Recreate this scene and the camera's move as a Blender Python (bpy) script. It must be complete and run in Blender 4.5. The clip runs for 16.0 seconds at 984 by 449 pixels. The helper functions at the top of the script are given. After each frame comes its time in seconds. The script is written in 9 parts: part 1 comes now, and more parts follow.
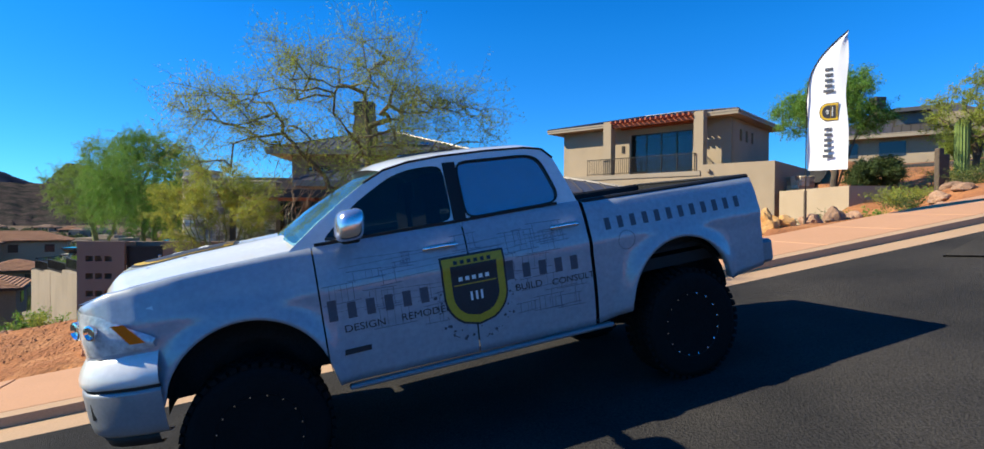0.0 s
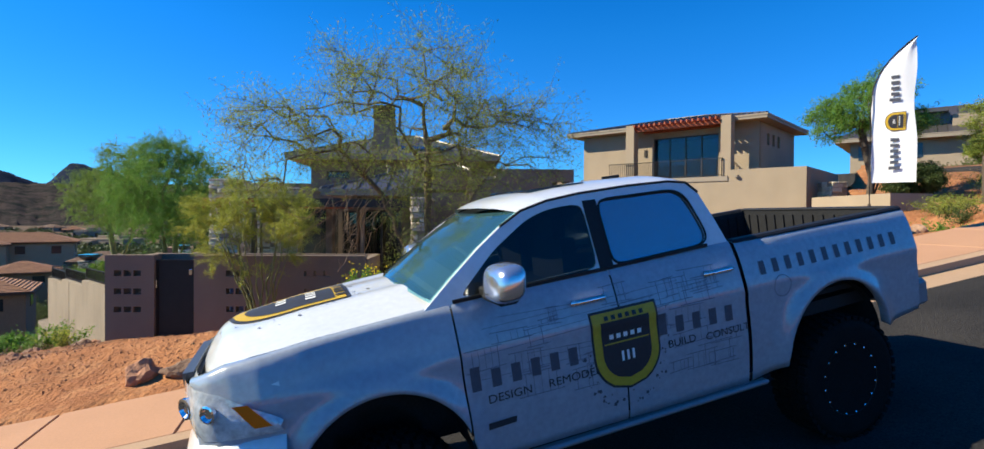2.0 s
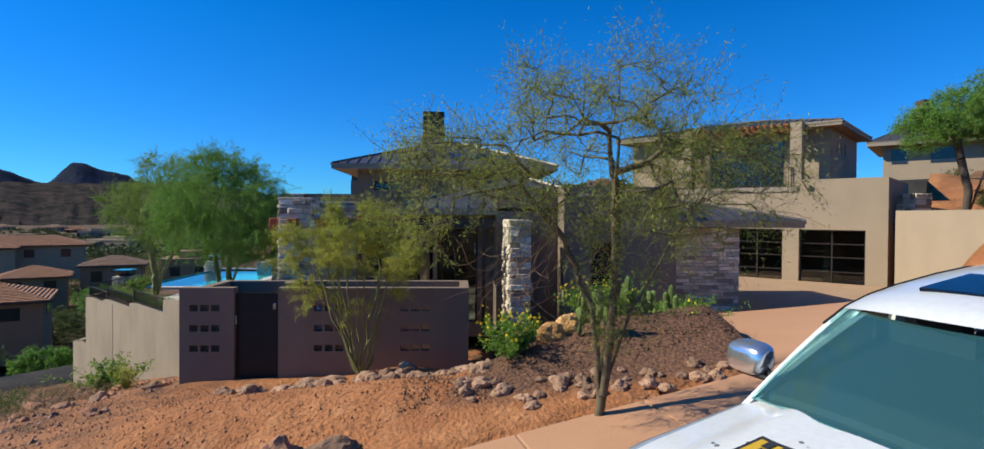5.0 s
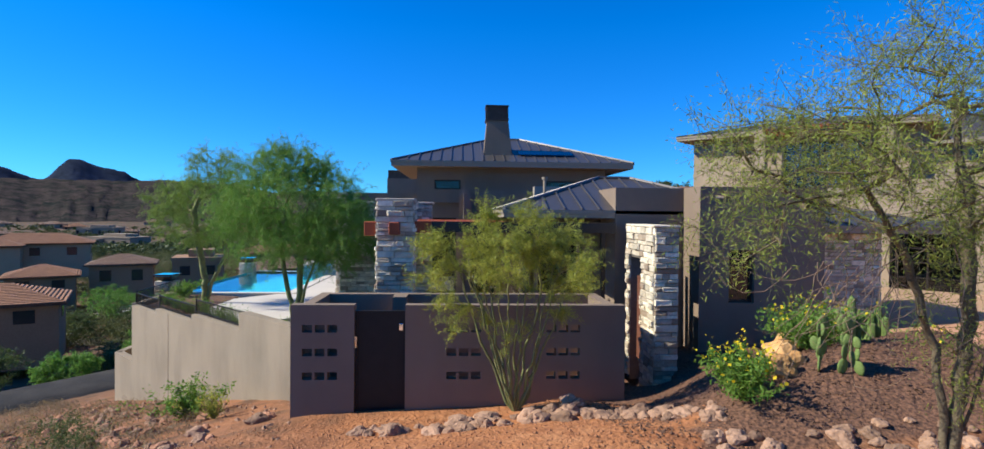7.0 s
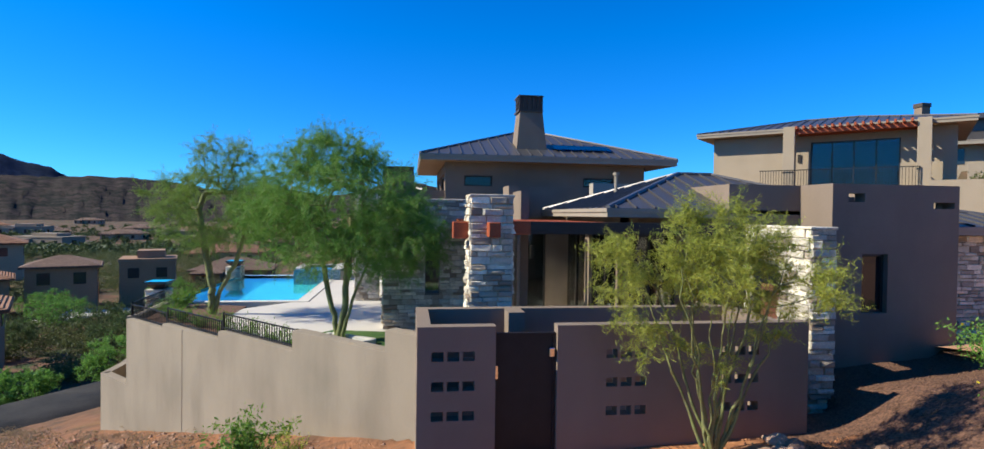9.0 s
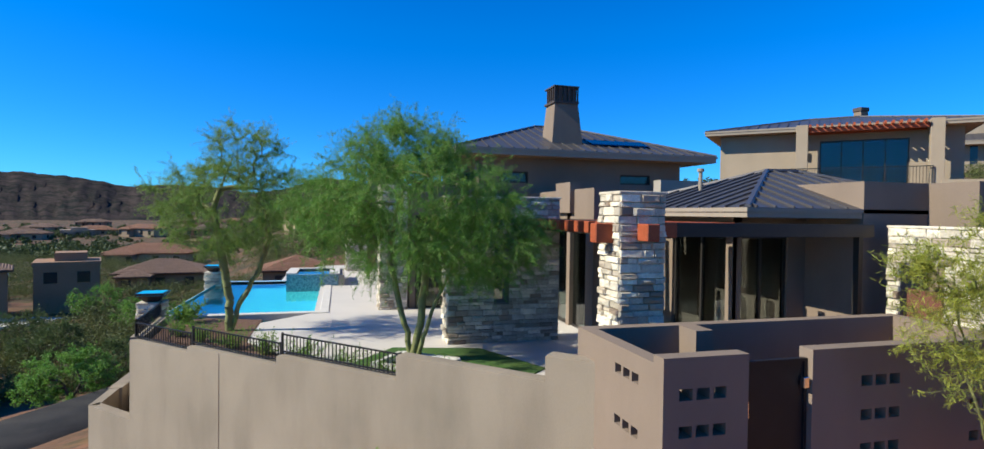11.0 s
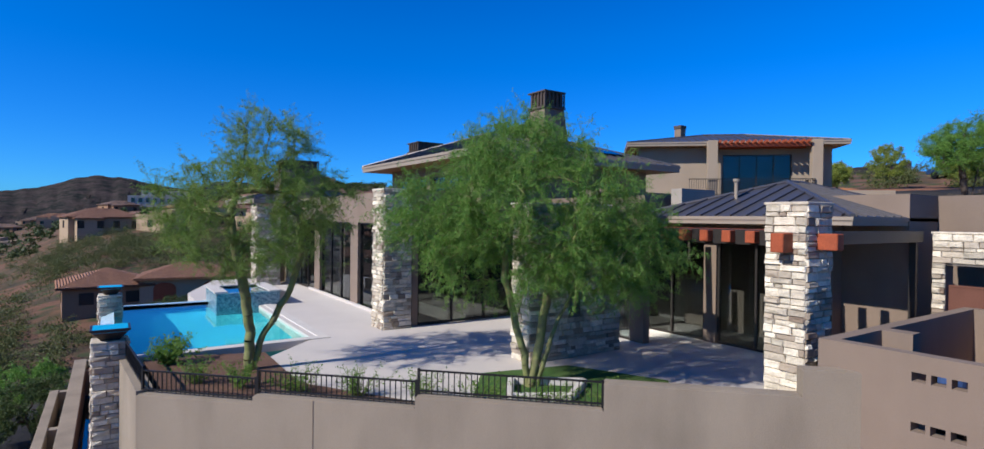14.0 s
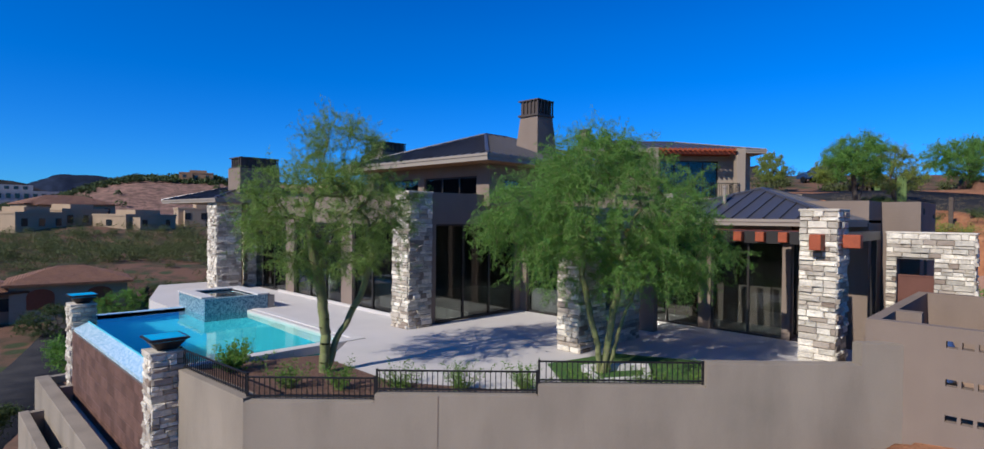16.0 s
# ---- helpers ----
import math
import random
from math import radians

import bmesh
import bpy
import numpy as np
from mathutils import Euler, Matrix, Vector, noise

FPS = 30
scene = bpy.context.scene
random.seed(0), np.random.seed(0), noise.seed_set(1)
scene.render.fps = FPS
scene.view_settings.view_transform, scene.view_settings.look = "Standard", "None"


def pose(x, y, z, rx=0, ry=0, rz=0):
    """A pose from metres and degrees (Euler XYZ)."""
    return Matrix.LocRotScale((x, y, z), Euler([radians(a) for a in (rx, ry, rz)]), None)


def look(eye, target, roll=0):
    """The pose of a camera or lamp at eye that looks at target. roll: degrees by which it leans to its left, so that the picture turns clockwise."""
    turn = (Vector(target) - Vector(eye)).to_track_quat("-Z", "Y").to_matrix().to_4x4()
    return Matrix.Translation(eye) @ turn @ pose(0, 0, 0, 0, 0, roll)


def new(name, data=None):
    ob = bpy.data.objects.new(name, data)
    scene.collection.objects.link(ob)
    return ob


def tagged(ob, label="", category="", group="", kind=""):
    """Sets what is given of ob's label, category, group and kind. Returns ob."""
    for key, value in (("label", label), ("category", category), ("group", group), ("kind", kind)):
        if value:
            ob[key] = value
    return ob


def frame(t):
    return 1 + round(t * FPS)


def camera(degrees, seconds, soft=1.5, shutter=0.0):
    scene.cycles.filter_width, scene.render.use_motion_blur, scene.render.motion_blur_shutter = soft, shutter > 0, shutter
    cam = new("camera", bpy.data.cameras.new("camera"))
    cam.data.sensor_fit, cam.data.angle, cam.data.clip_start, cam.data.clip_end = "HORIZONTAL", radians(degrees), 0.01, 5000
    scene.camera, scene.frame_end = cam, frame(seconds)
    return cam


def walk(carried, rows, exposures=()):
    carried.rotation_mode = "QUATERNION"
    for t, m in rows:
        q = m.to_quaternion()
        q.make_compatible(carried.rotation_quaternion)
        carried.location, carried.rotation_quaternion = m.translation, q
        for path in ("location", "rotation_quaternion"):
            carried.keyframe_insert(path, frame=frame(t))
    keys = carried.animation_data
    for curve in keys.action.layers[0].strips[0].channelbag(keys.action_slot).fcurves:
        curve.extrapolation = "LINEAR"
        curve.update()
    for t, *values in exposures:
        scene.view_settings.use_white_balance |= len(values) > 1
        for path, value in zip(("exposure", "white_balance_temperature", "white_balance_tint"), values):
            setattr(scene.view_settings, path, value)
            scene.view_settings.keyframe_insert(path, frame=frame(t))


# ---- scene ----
cam = camera(81.9, 16.0)
PATH = [
    (0, (-1.37, -0.086, 1.553), (-1.26, 1.911, 1.53), 0.4),
    (1, (-1.779, 0.19, 1.65), (-1.673, 2.187, 1.625), 0.4),
    (1.5, (-2.074, 0.415, 1.754), (-1.965, 2.412, 1.732), 0.4),
    (2, (-2.349, 0.538, 1.867), (-2.247, 2.535, 1.843), 0.4),
    (2.5, (-2.718, 0.776, 2.018), (-2.614, 2.773, 1.991), 0.4),
    (3, (-3.069, 0.985, 2.134), (-2.967, 2.982, 2.106), 0.4),
    (3.5, (-3.474, 1.227, 2.217), (-3.369, 3.225, 2.195), 0.45),
    (4, (-3.897, 1.53, 2.321), (-3.793, 3.528, 2.295), 0.4),
    (6.5, (-6.978, 3.489, 2.582), (-6.883, 5.487, 2.554), 0.5),
    (7, (-7.882, 4.116, 2.595), (-7.773, 6.113, 2.561), 0.6),
    (8, (-9.508, 5.284, 2.61), (-9.339, 7.276, 2.572), 0.8),
    (8.5, (-10.312, 5.863, 2.597), (-10.086, 7.85, 2.56), 0.8),
    (9, (-11.107, 6.424, 2.55), (-10.824, 8.404, 2.516), 0.8),
    (9.5, (-11.935, 6.95, 2.52), (-11.594, 8.92, 2.49), 0.78),
    (10, (-12.84, 7.621, 2.473), (-12.458, 9.584, 2.44), 0.85),
    (10.2, (-13.2, 7.91, 2.481), (-12.803, 9.869, 2.447), 0.85),
    (12.3, (-16.926, 10.611, 2.618), (-16.135, 12.448, 2.586), 0.65),
    (12.5, (-17.286, 10.9, 2.576), (-16.463, 12.723, 2.548), 0.65),
    (13, (-18.214, 11.62, 2.575), (-17.309, 13.403, 2.549), 0.65),
    (13.5, (-19.209, 12.248, 2.55), (-18.199, 13.974, 2.531), 0.65),
    (14, (-20.157, 12.656, 2.598), (-19.041, 14.315, 2.578), 0.65),
    (14.5, (-21.065, 13.02, 2.577), (-19.855, 14.612, 2.557), 0.65),
    (15, (-22.069, 13.56, 2.613), (-20.778, 15.088, 2.593), 0.65),
    (15.5, (-23.058, 14.133, 2.652), (-21.709, 15.609, 2.628), 0.65),
    (16, (-24.017, 14.57, 2.693), (-22.593, 15.974, 2.668), 0.65),
]
LIGHTEN = [(0, 0.82, 7400, 0), (2, 0.74, 7400, 0), (3.5, 0.4, 7300, 0), (4, 0.24, 7200, 0), (6.5, 0.6, 6600, 3), (8, 0.64, 6550, 2), (10, 0.67, 6550, 0), (12.5, 0.32, 6150, 3), (14, 0.2, 6000, 10), (15, 0.05, 5900, 10), (16, 0.0, 5850, 10)]
walk(cam, [(t, look(eye, target, roll)) for t, eye, target, roll in PATH], LIGHTEN)


# ---------------------------------------------------------------- light
SUN_TO = Vector((-0.999, 0.03, 0.0)).normalized()
SUN_ELEV = 36.0
world = bpy.data.worlds.new("sky")
scene.world = world
world.use_nodes = True
wn = world.node_tree
wn.nodes.clear()
sky = wn.nodes.new("ShaderNodeTexSky")
sky.sky_type = "NISHITA"
sky.sun_disc = False
sky.sun_elevation = radians(SUN_ELEV)
sky.sun_rotation = math.atan2(SUN_TO.x, SUN_TO.y)
sky.air_density, sky.dust_density, sky.ozone_density, sky.altitude = 1.0, 0.0, 4.0, 800
sat = wn.nodes.new("ShaderNodeHueSaturation")
sat.inputs["Saturation"].default_value = 1.4
tint = wn.nodes.new("ShaderNodeMix")
tint.data_type, tint.blend_type = "RGBA", "MULTIPLY"
tint.inputs["Factor"].default_value = 1.0
tint.inputs["B"].default_value = (0.42, 1.0, 1.44, 1)
bg = wn.nodes.new("ShaderNodeBackground")
bg.inputs["Strength"].default_value = 0.093
wo = wn.nodes.new("ShaderNodeOutputWorld")
wn.links.new(sky.outputs[0], sat.inputs["Color"])
wn.links.new(sat.outputs[0], tint.inputs["A"])
# a clear dry-air sky keeps its blue down to the horizon
co = wn.nodes.new("ShaderNodeTexCoord")
up = wn.nodes.new("ShaderNodeSeparateXYZ")
wn.links.new(co.outputs["Generated"], up.inputs[0])
low = wn.nodes.new("ShaderNodeMapRange")
low.inputs["From Min"].default_value, low.inputs["From Max"].default_value = 0.0, 0.30
low.inputs["To Min"].default_value, low.inputs["To Max"].default_value = 0.8, 0.0
wn.links.new(up.outputs["Z"], low.inputs["Value"])
deep = wn.nodes.new("ShaderNodeMix")
deep.data_type, deep.blend_type = "RGBA", "MULTIPLY"
deep.inputs["B"].default_value = (0.30, 0.56, 0.90, 1)
wn.links.new(low.outputs[0], deep.inputs["Factor"])
wn.links.new(tint.outputs["Result"], deep.inputs["A"])
wn.links.new(deep.outputs["Result"], bg.inputs[0])
wn.links.new(bg.outputs[0], wo.inputs[0])

sun_data = bpy.data.lights.new("sun", "SUN")
sun_data.energy = 5.0
sun_data.angle = radians(0.5)
sun_data.color = (1.0, 0.93, 0.82)
sun = new("sun", sun_data)
sun_from = Vector((SUN_TO.x * math.cos(radians(SUN_ELEV)), SUN_TO.y * math.cos(radians(SUN_ELEV)), math.sin(radians(SUN_ELEV))))
sun.matrix_world = look(sun_from * 60, (0, 0, 0))

# ---------------------------------------------------------------- materials
MATS = {}


def material(name, base, rough=0.8, metal=0.0, scale=6.0, vary=0.15, fine=60.0, bump=0.15, other=None, obj_random=0.0,
             spec=0.3, coat=0.0, stain=0.0):
    """Principled surface with a coarse blotch, a fine grain and bump; other: second colour for the blotches."""
    if name in MATS:
        return MATS[name]
    m = bpy.data.materials.new(name)
    m.use_nodes = True
    nt = m.node_tree
    n, l = nt.nodes, nt.links
    b = n["Principled BSDF"]
    b.inputs["Roughness"].default_value = rough
    b.inputs["Metallic"].default_value = metal
    b.inputs["Specular IOR Level"].default_value = spec
    b.inputs["Coat Weight"].default_value = coat
    b.inputs["Coat Roughness"].default_value = 0.03
    geo = n.new("ShaderNodeNewGeometry")
    n1 = n.new("ShaderNodeTexNoise")
    n1.inputs["Scale"].default_value = scale
    n1.inputs["Detail"].default_value = 5
    n2 = n.new("ShaderNodeTexNoise")
    n2.inputs["Scale"].default_value = fine
    n2.inputs["Detail"].default_value = 4
    l.new(geo.outputs["Position"], n1.inputs["Vector"])
    l.new(geo.outputs["Position"], n2.inputs["Vector"])
    other = other or tuple(c * 0.62 for c in base)
    ramp = n.new("ShaderNodeMapRange")
    ramp.inputs["From Min"].default_value, ramp.inputs["From Max"].default_value = 0.35, 0.68
    l.new(n1.outputs["Fac"], ramp.inputs["Value"])
    mul = n.new("ShaderNodeMath")
    mul.operation = "MULTIPLY"
    mul.inputs[1].default_value = min(1.0, vary * 2.2)
    l.new(ramp.outputs[0], mul.inputs[0])
    mix = n.new("ShaderNodeMix")
    mix.data_type = "RGBA"
    mix.inputs["A"].default_value = (*base, 1)
    mix.inputs["B"].default_value = (*other, 1)
    l.new(mul.outputs[0], mix.inputs["Factor"])
    col = mix.outputs["Result"]
    val = n.new("ShaderNodeHueSaturation")
    l.new(col, val.inputs["Color"])
    grain = n.new("ShaderNodeMapRange")
    grain.inputs["From Min"].default_value, grain.inputs["From Max"].default_value = 0.25, 0.75
    grain.inputs["To Min"].default_value, grain.inputs["To Max"].default_value = 1 - vary, 1 + vary
    l.new(n2.outputs["Fac"], grain.inputs["Value"])
    last = grain.outputs[0]
    if obj_random:
        oi = n.new("ShaderNodeObjectInfo")
        rr = n.new("ShaderNodeMapRange")
        rr.inputs["To Min"].default_value, rr.inputs["To Max"].default_value = 1 - obj_random, 1 + obj_random * 0.7
        l.new(oi.outputs["Random"], rr.inputs["Value"])
        mm = n.new("ShaderNodeMath")
        mm.operation = "MULTIPLY"
        l.new(last, mm.inputs[0])
        l.new(rr.outputs[0], mm.inputs[1])
        last = mm.outputs[0]
    if stain:
        sv = n.new("ShaderNodeMapping")
        sv.inputs["Scale"].default_value = (0.7, 0.7, 0.22)
        n3 = n.new("ShaderNodeTexNoise")
        n3.inputs["Scale"].default_value = 1.5
        n3.inputs["Detail"].default_value = 6
        l.new(geo.outputs["Position"], sv.inputs["Vector"])
        l.new(sv.outputs[0], n3.inputs["Vector"])
        r3 = n.new("ShaderNodeMapRange")
        r3.inputs["From Min"].default_value, r3.inputs["From Max"].default_value = 0.42, 0.66
        r3.inputs["To Min"].default_value, r3.inputs["To Max"].default_value = 1.0, 1.0 - stain
        l.new(n3.outputs["Fac"], r3.inputs["Value"])
        m3 = n.new("ShaderNodeMath")
        m3.operation = "MULTIPLY"
        l.new(last, m3.inputs[0])
        l.new(r3.outputs[0], m3.inputs[1])
        last = m3.outputs[0]
    l.new(last, val.inputs["Value"])
    l.new(val.outputs[0], b.inputs["Base Color"])
    if bump:
        bp = n.new("ShaderNodeBump")
        bp.inputs["Strength"].default_value = bump
        bp.inputs["Distance"].default_value = 0.03
        l.new(n2.outputs["Fac"], bp.inputs["Height"])
        l.new(bp.outputs[0], b.inputs["Normal"])
    MATS[name] = m
    return m


def two_tone(m, dark, power=2.0):
    """Gives some of the pieces that share a material a second, darker colour."""
    nt = m.node_tree
    b = nt.nodes["Principled BSDF"]
    src = b.inputs["Base Color"].links[0].from_socket
    oi = nt.nodes.new("ShaderNodeObjectInfo")
    wn_ = nt.nodes.new("ShaderNodeTexWhiteNoise")
    wn_.noise_dimensions = "1D"
    nt.links.new(oi.outputs["Random"], wn_.inputs["W"])
    pw = nt.nodes.new("ShaderNodeMath")
    pw.operation = "POWER"
    pw.inputs[1].default_value = power
    nt.links.new(wn_.outputs["Value"], pw.inputs[0])
    mx = nt.nodes.new("ShaderNodeMix")
    mx.data_type = "RGBA"
    nt.links.new(pw.outputs[0], mx.inputs["Factor"])
    nt.links.new(src, mx.inputs["A"])
    mx.inputs["B"].default_value = (*dark, 1)
    nt.links.new(mx.outputs["Result"], b.inputs["Base Color"])


def glass(name, tint, rough=0.0):
    if name in MATS:
        return MATS[name]
    m = bpy.data.materials.new(name)
    m.use_nodes = True
    b = m.node_tree.nodes["Principled BSDF"]
    b.inputs["Base Color"].default_value = (*tint, 1)
    b.inputs["Roughness"].default_value = rough
    b.inputs["Transmission Weight"].default_value = 1.0
    b.inputs["IOR"].default_value = 1.5
    MATS[name] = m
    return m


STUCCO = material("stucco_taupe", (0.225, 0.165, 0.122), 0.95, scale=1.1, vary=0.1, fine=90, bump=0.3, stain=0.1)
STUCCO_UP = material("stucco_sand", (0.345, 0.268, 0.19), 0.95, scale=1.3, vary=0.07, fine=90, bump=0.25, stain=0.06)
STUCCO_RET = material("stucco_grey_tan", (0.30, 0.24, 0.175), 0.95, scale=0.7, vary=0.15, fine=80, bump=0.3, stain=0.2)
STUCCO_CAP = material("stucco_cap", (0.34, 0.29, 0.235), 0.95, scale=2, vary=0.1, fine=80, bump=0.2)
STONE = material("stone_veneer", (0.76, 0.665, 0.51), 0.9, scale=5, vary=0.22, fine=30, bump=0.7, other=(0.33, 0.28, 0.23), obj_random=0.42)
two_tone(STONE, (0.24, 0.175, 0.125), 2.8)
MORTAR = material("mortar", (0.16, 0.14, 0.12), 1.0, scale=12, vary=0.2, fine=60, bump=0.3)
ROOF = material("roof_bronze_metal", (0.115, 0.105, 0.105), 0.42, metal=0.55, scale=0.7, vary=0.1, fine=12, bump=0.02)
FASCIA = material("fascia_tan", (0.29, 0.235, 0.18), 0.7, scale=1.5, vary=0.08, fine=50, bump=0.05)
SOFFIT = material("soffit_wood", (0.33, 0.2, 0.11), 0.6, scale=2.5, vary=0.15, fine=30, bump=0.1)
BRONZE = material("dark_bronze", (0.045, 0.038, 0.034), 0.45, metal=0.4, scale=4, vary=0.15, fine=60, bump=0.05)
BLACKSTEEL = material("black_steel", (0.022, 0.02, 0.02), 0.5, metal=0.3, scale=5, vary=0.2, fine=70, bump=0.05)
REDWOOD = material("rust_stained_timber", (0.34, 0.075, 0.028), 0.6, scale=4, vary=0.25, fine=40, bump=0.25)
CHIMCAP = material("chimney_cap_metal", (0.10, 0.075, 0.06), 0.6, metal=0.35, scale=5, vary=0.25, fine=40, bump=0.1)
DECK = material("pale_deck", (0.55, 0.49, 0.43), 0.75, scale=0.9, vary=0.07, fine=40, bump=0.08, stain=0.0)
CONCRETE_RED = material("red_concrete", (0.45, 0.24, 0.14), 0.9, scale=0.8, vary=0.1, fine=50, bump=0.15)
CONCRETE_TAN = material("tan_concrete", (0.40, 0.26, 0.165), 0.9, scale=0.9, vary=0.12, fine=50, bump=0.15)
ASPHALT = material("asphalt", (0.027, 0.026, 0.027), 0.95, scale=0.7, vary=0.5, fine=55, bump=0.7, other=(0.046, 0.042, 0.040), spec=0.05)
FLOORIN = material("interior_floor", (0.20, 0.17, 0.14), 0.5, scale=2, vary=0.1, fine=20, bump=0.0)
INTERIOR = material("interior_wall", (0.22, 0.19, 0.16), 0.9, scale=2, vary=0.06, fine=20, bump=0.0)
GRASS = material("lawn_green", (0.05, 0.115, 0.022), 0.95, scale=3, vary=0.3, fine=120, bump=0.5, other=(0.09, 0.13, 0.03))
GRAVEL = material("brown_gravel", (0.235, 0.125, 0.078), 0.95, scale=20, vary=0.35, fine=60, bump=1.0, other=(0.12, 0.066, 0.046), obj_random=0.35)
ROCK = material("tan_boulder", (0.36, 0.215, 0.14), 0.95, scale=4, vary=0.25, fine=25, bump=0.8, other=(0.19, 0.115, 0.08), obj_random=0.35)
ROCK_RED = material("red_boulder", (0.42, 0.205, 0.12), 0.95, scale=4, vary=0.25, fine=25, bump=0.8, other=(0.24, 0.12, 0.08), obj_random=0.2)
ROCK_OCHRE = material("ochre_boulder", (0.55, 0.27, 0.09), 0.95, scale=4, vary=0.2, fine=25, bump=0.8, other=(0.5, 0.38, 0.22), obj_random=0.2)
WIN = glass("window_glass", (0.26, 0.32, 0.34))
# opaque near-black pane, painted as the unlit room behind the narrow window
DARKPANE = material("dark_room_pane", (0.012, 0.014, 0.017), 0.06, scale=3, vary=0.05, fine=10, bump=0.0, spec=0.5)
CHROME = material("chrome", (0.82, 0.83, 0.85), 0.06, metal=1.0, scale=3, vary=0.02, fine=10, bump=0.0)


def water_mat():
    m = bpy.data.materials.new("pool_water")
    m.use_nodes = True
    nt = m.node_tree
    b = nt.nodes["Principled BSDF"]
    b.inputs["Base Color"].default_value = (0.30, 0.76, 0.80, 1)
    b.inputs["Roughness"].default_value = 0.02
    b.inputs["Transmission Weight"].default_value = 1.0
    b.inputs["IOR"].default_value = 1.33
    ns = nt.nodes.new("ShaderNodeTexNoise")
    ns.inputs["Scale"].default_value = 5
    geo = nt.nodes.new("ShaderNodeNewGeometry")
    nt.links.new(geo.outputs["Position"], ns.inputs["Vector"])
    bp = nt.nodes.new("ShaderNodeBump")
    bp.inputs["Strength"].default_value = 0.12
    bp.inputs["Distance"].default_value = 0.02
    nt.links.new(ns.outputs["Fac"], bp.inputs["Height"])
    nt.links.new(bp.outputs[0], b.inputs["Normal"])
    return m


WATER = water_mat()
PLASTER_BLUE = material("pool_plaster_blue", (0.07, 0.40, 0.47), 0.8, scale=1.5, vary=0.1, fine=30, bump=0.05, other=(0.12, 0.48, 0.52))


def leaf_mat(name, base, other, trans=0.45):
    m = bpy.data.materials.new(name)
    m.use_nodes = True
    nt = m.node_tree
    b = nt.nodes["Principled BSDF"]
    b.inputs["Roughness"].default_value = 0.6
    b.inputs["Specular IOR Level"].default_value = 0.25
    geo = nt.nodes.new("ShaderNodeNewGeometry")
    mix = nt.nodes.new("ShaderNodeMix")
    mix.data_type = "RGBA"
    mix.inputs["A"].default_value = (*base, 1)
    mix.inputs["B"].default_value = (*other, 1)
    nt.links.new(geo.outputs["Random Per Island"], mix.inputs["Factor"])
    nt.links.new(mix.outputs["Result"], b.inputs["Base Color"])
    tr = nt.nodes.new("ShaderNodeBsdfTranslucent")
    nt.links.new(mix.outputs["Result"], tr.inputs["Color"])
    ms = nt.nodes.new("ShaderNodeMixShader")
    ms.inputs[0].default_value = trans
    nt.links.new(b.outputs[0], ms.inputs[1])
    nt.links.new(tr.outputs[0], ms.inputs[2])
    nt.links.new(ms.outputs[0], nt.nodes["Material Output"].inputs["Surface"])
    return m


LEAF_GREEN = leaf_mat("palo_verde_leaf", (0.095, 0.22, 0.03), (0.20, 0.345, 0.065), 0.4)
LEAF_LIME = leaf_mat("pale_palo_verde_leaf", (0.13, 0.225, 0.035), (0.25, 0.35, 0.075), 0.4)
LEAF_OLIVE = leaf_mat("olive_leaf", (0.19, 0.25, 0.04), (0.36, 0.39, 0.08))
LEAF_YELLOW = leaf_mat("yellow_green_leaf", (0.27, 0.31, 0.04), (0.43, 0.43, 0.08))
LEAF_DARK = leaf_mat("desert_shrub_leaf", (0.05, 0.085, 0.022), (0.10, 0.13, 0.045))
LEAF_BRIGHT = leaf_mat("shrub_leaf_bright", (0.10, 0.21, 0.03), (0.19, 0.30, 0.05))
FLOWER = leaf_mat("yellow_flower", (0.75, 0.55, 0.02), (0.85, 0.68, 0.05))
DRYTWIG = material("dry_twig", (0.25, 0.17, 0.115), 0.95, scale=8, vary=0.2, fine=60, bump=0.2)
BARK = material("dark_bark", (0.105, 0.078, 0.058), 0.95, scale=8, vary=0.3, fine=50, bump=0.6)
BARK_MESQ = material("mesquite_bark", (0.16, 0.125, 0.075), 0.95, scale=8, vary=0.3, fine=50, bump=0.6, other=(0.08, 0.06, 0.04))
BARK_GREEN = material("green_bark", (0.20, 0.215, 0.07), 0.85, scale=6, vary=0.25, fine=40, bump=0.3, other=(0.15, 0.11, 0.07))
CACTUS = material("cactus_green", (0.15, 0.21, 0.06), 0.8, scale=8, vary=0.2, fine=60, bump=0.4)

# ---------------------------------------------------------------- mesh helpers


def mesh_of(bm, name):
    me = bpy.data.meshes.new(name)
    bmesh.ops.recalc_face_normals(bm, faces=bm.faces)
    bm.to_mesh(me)
    bm.free()
    return me


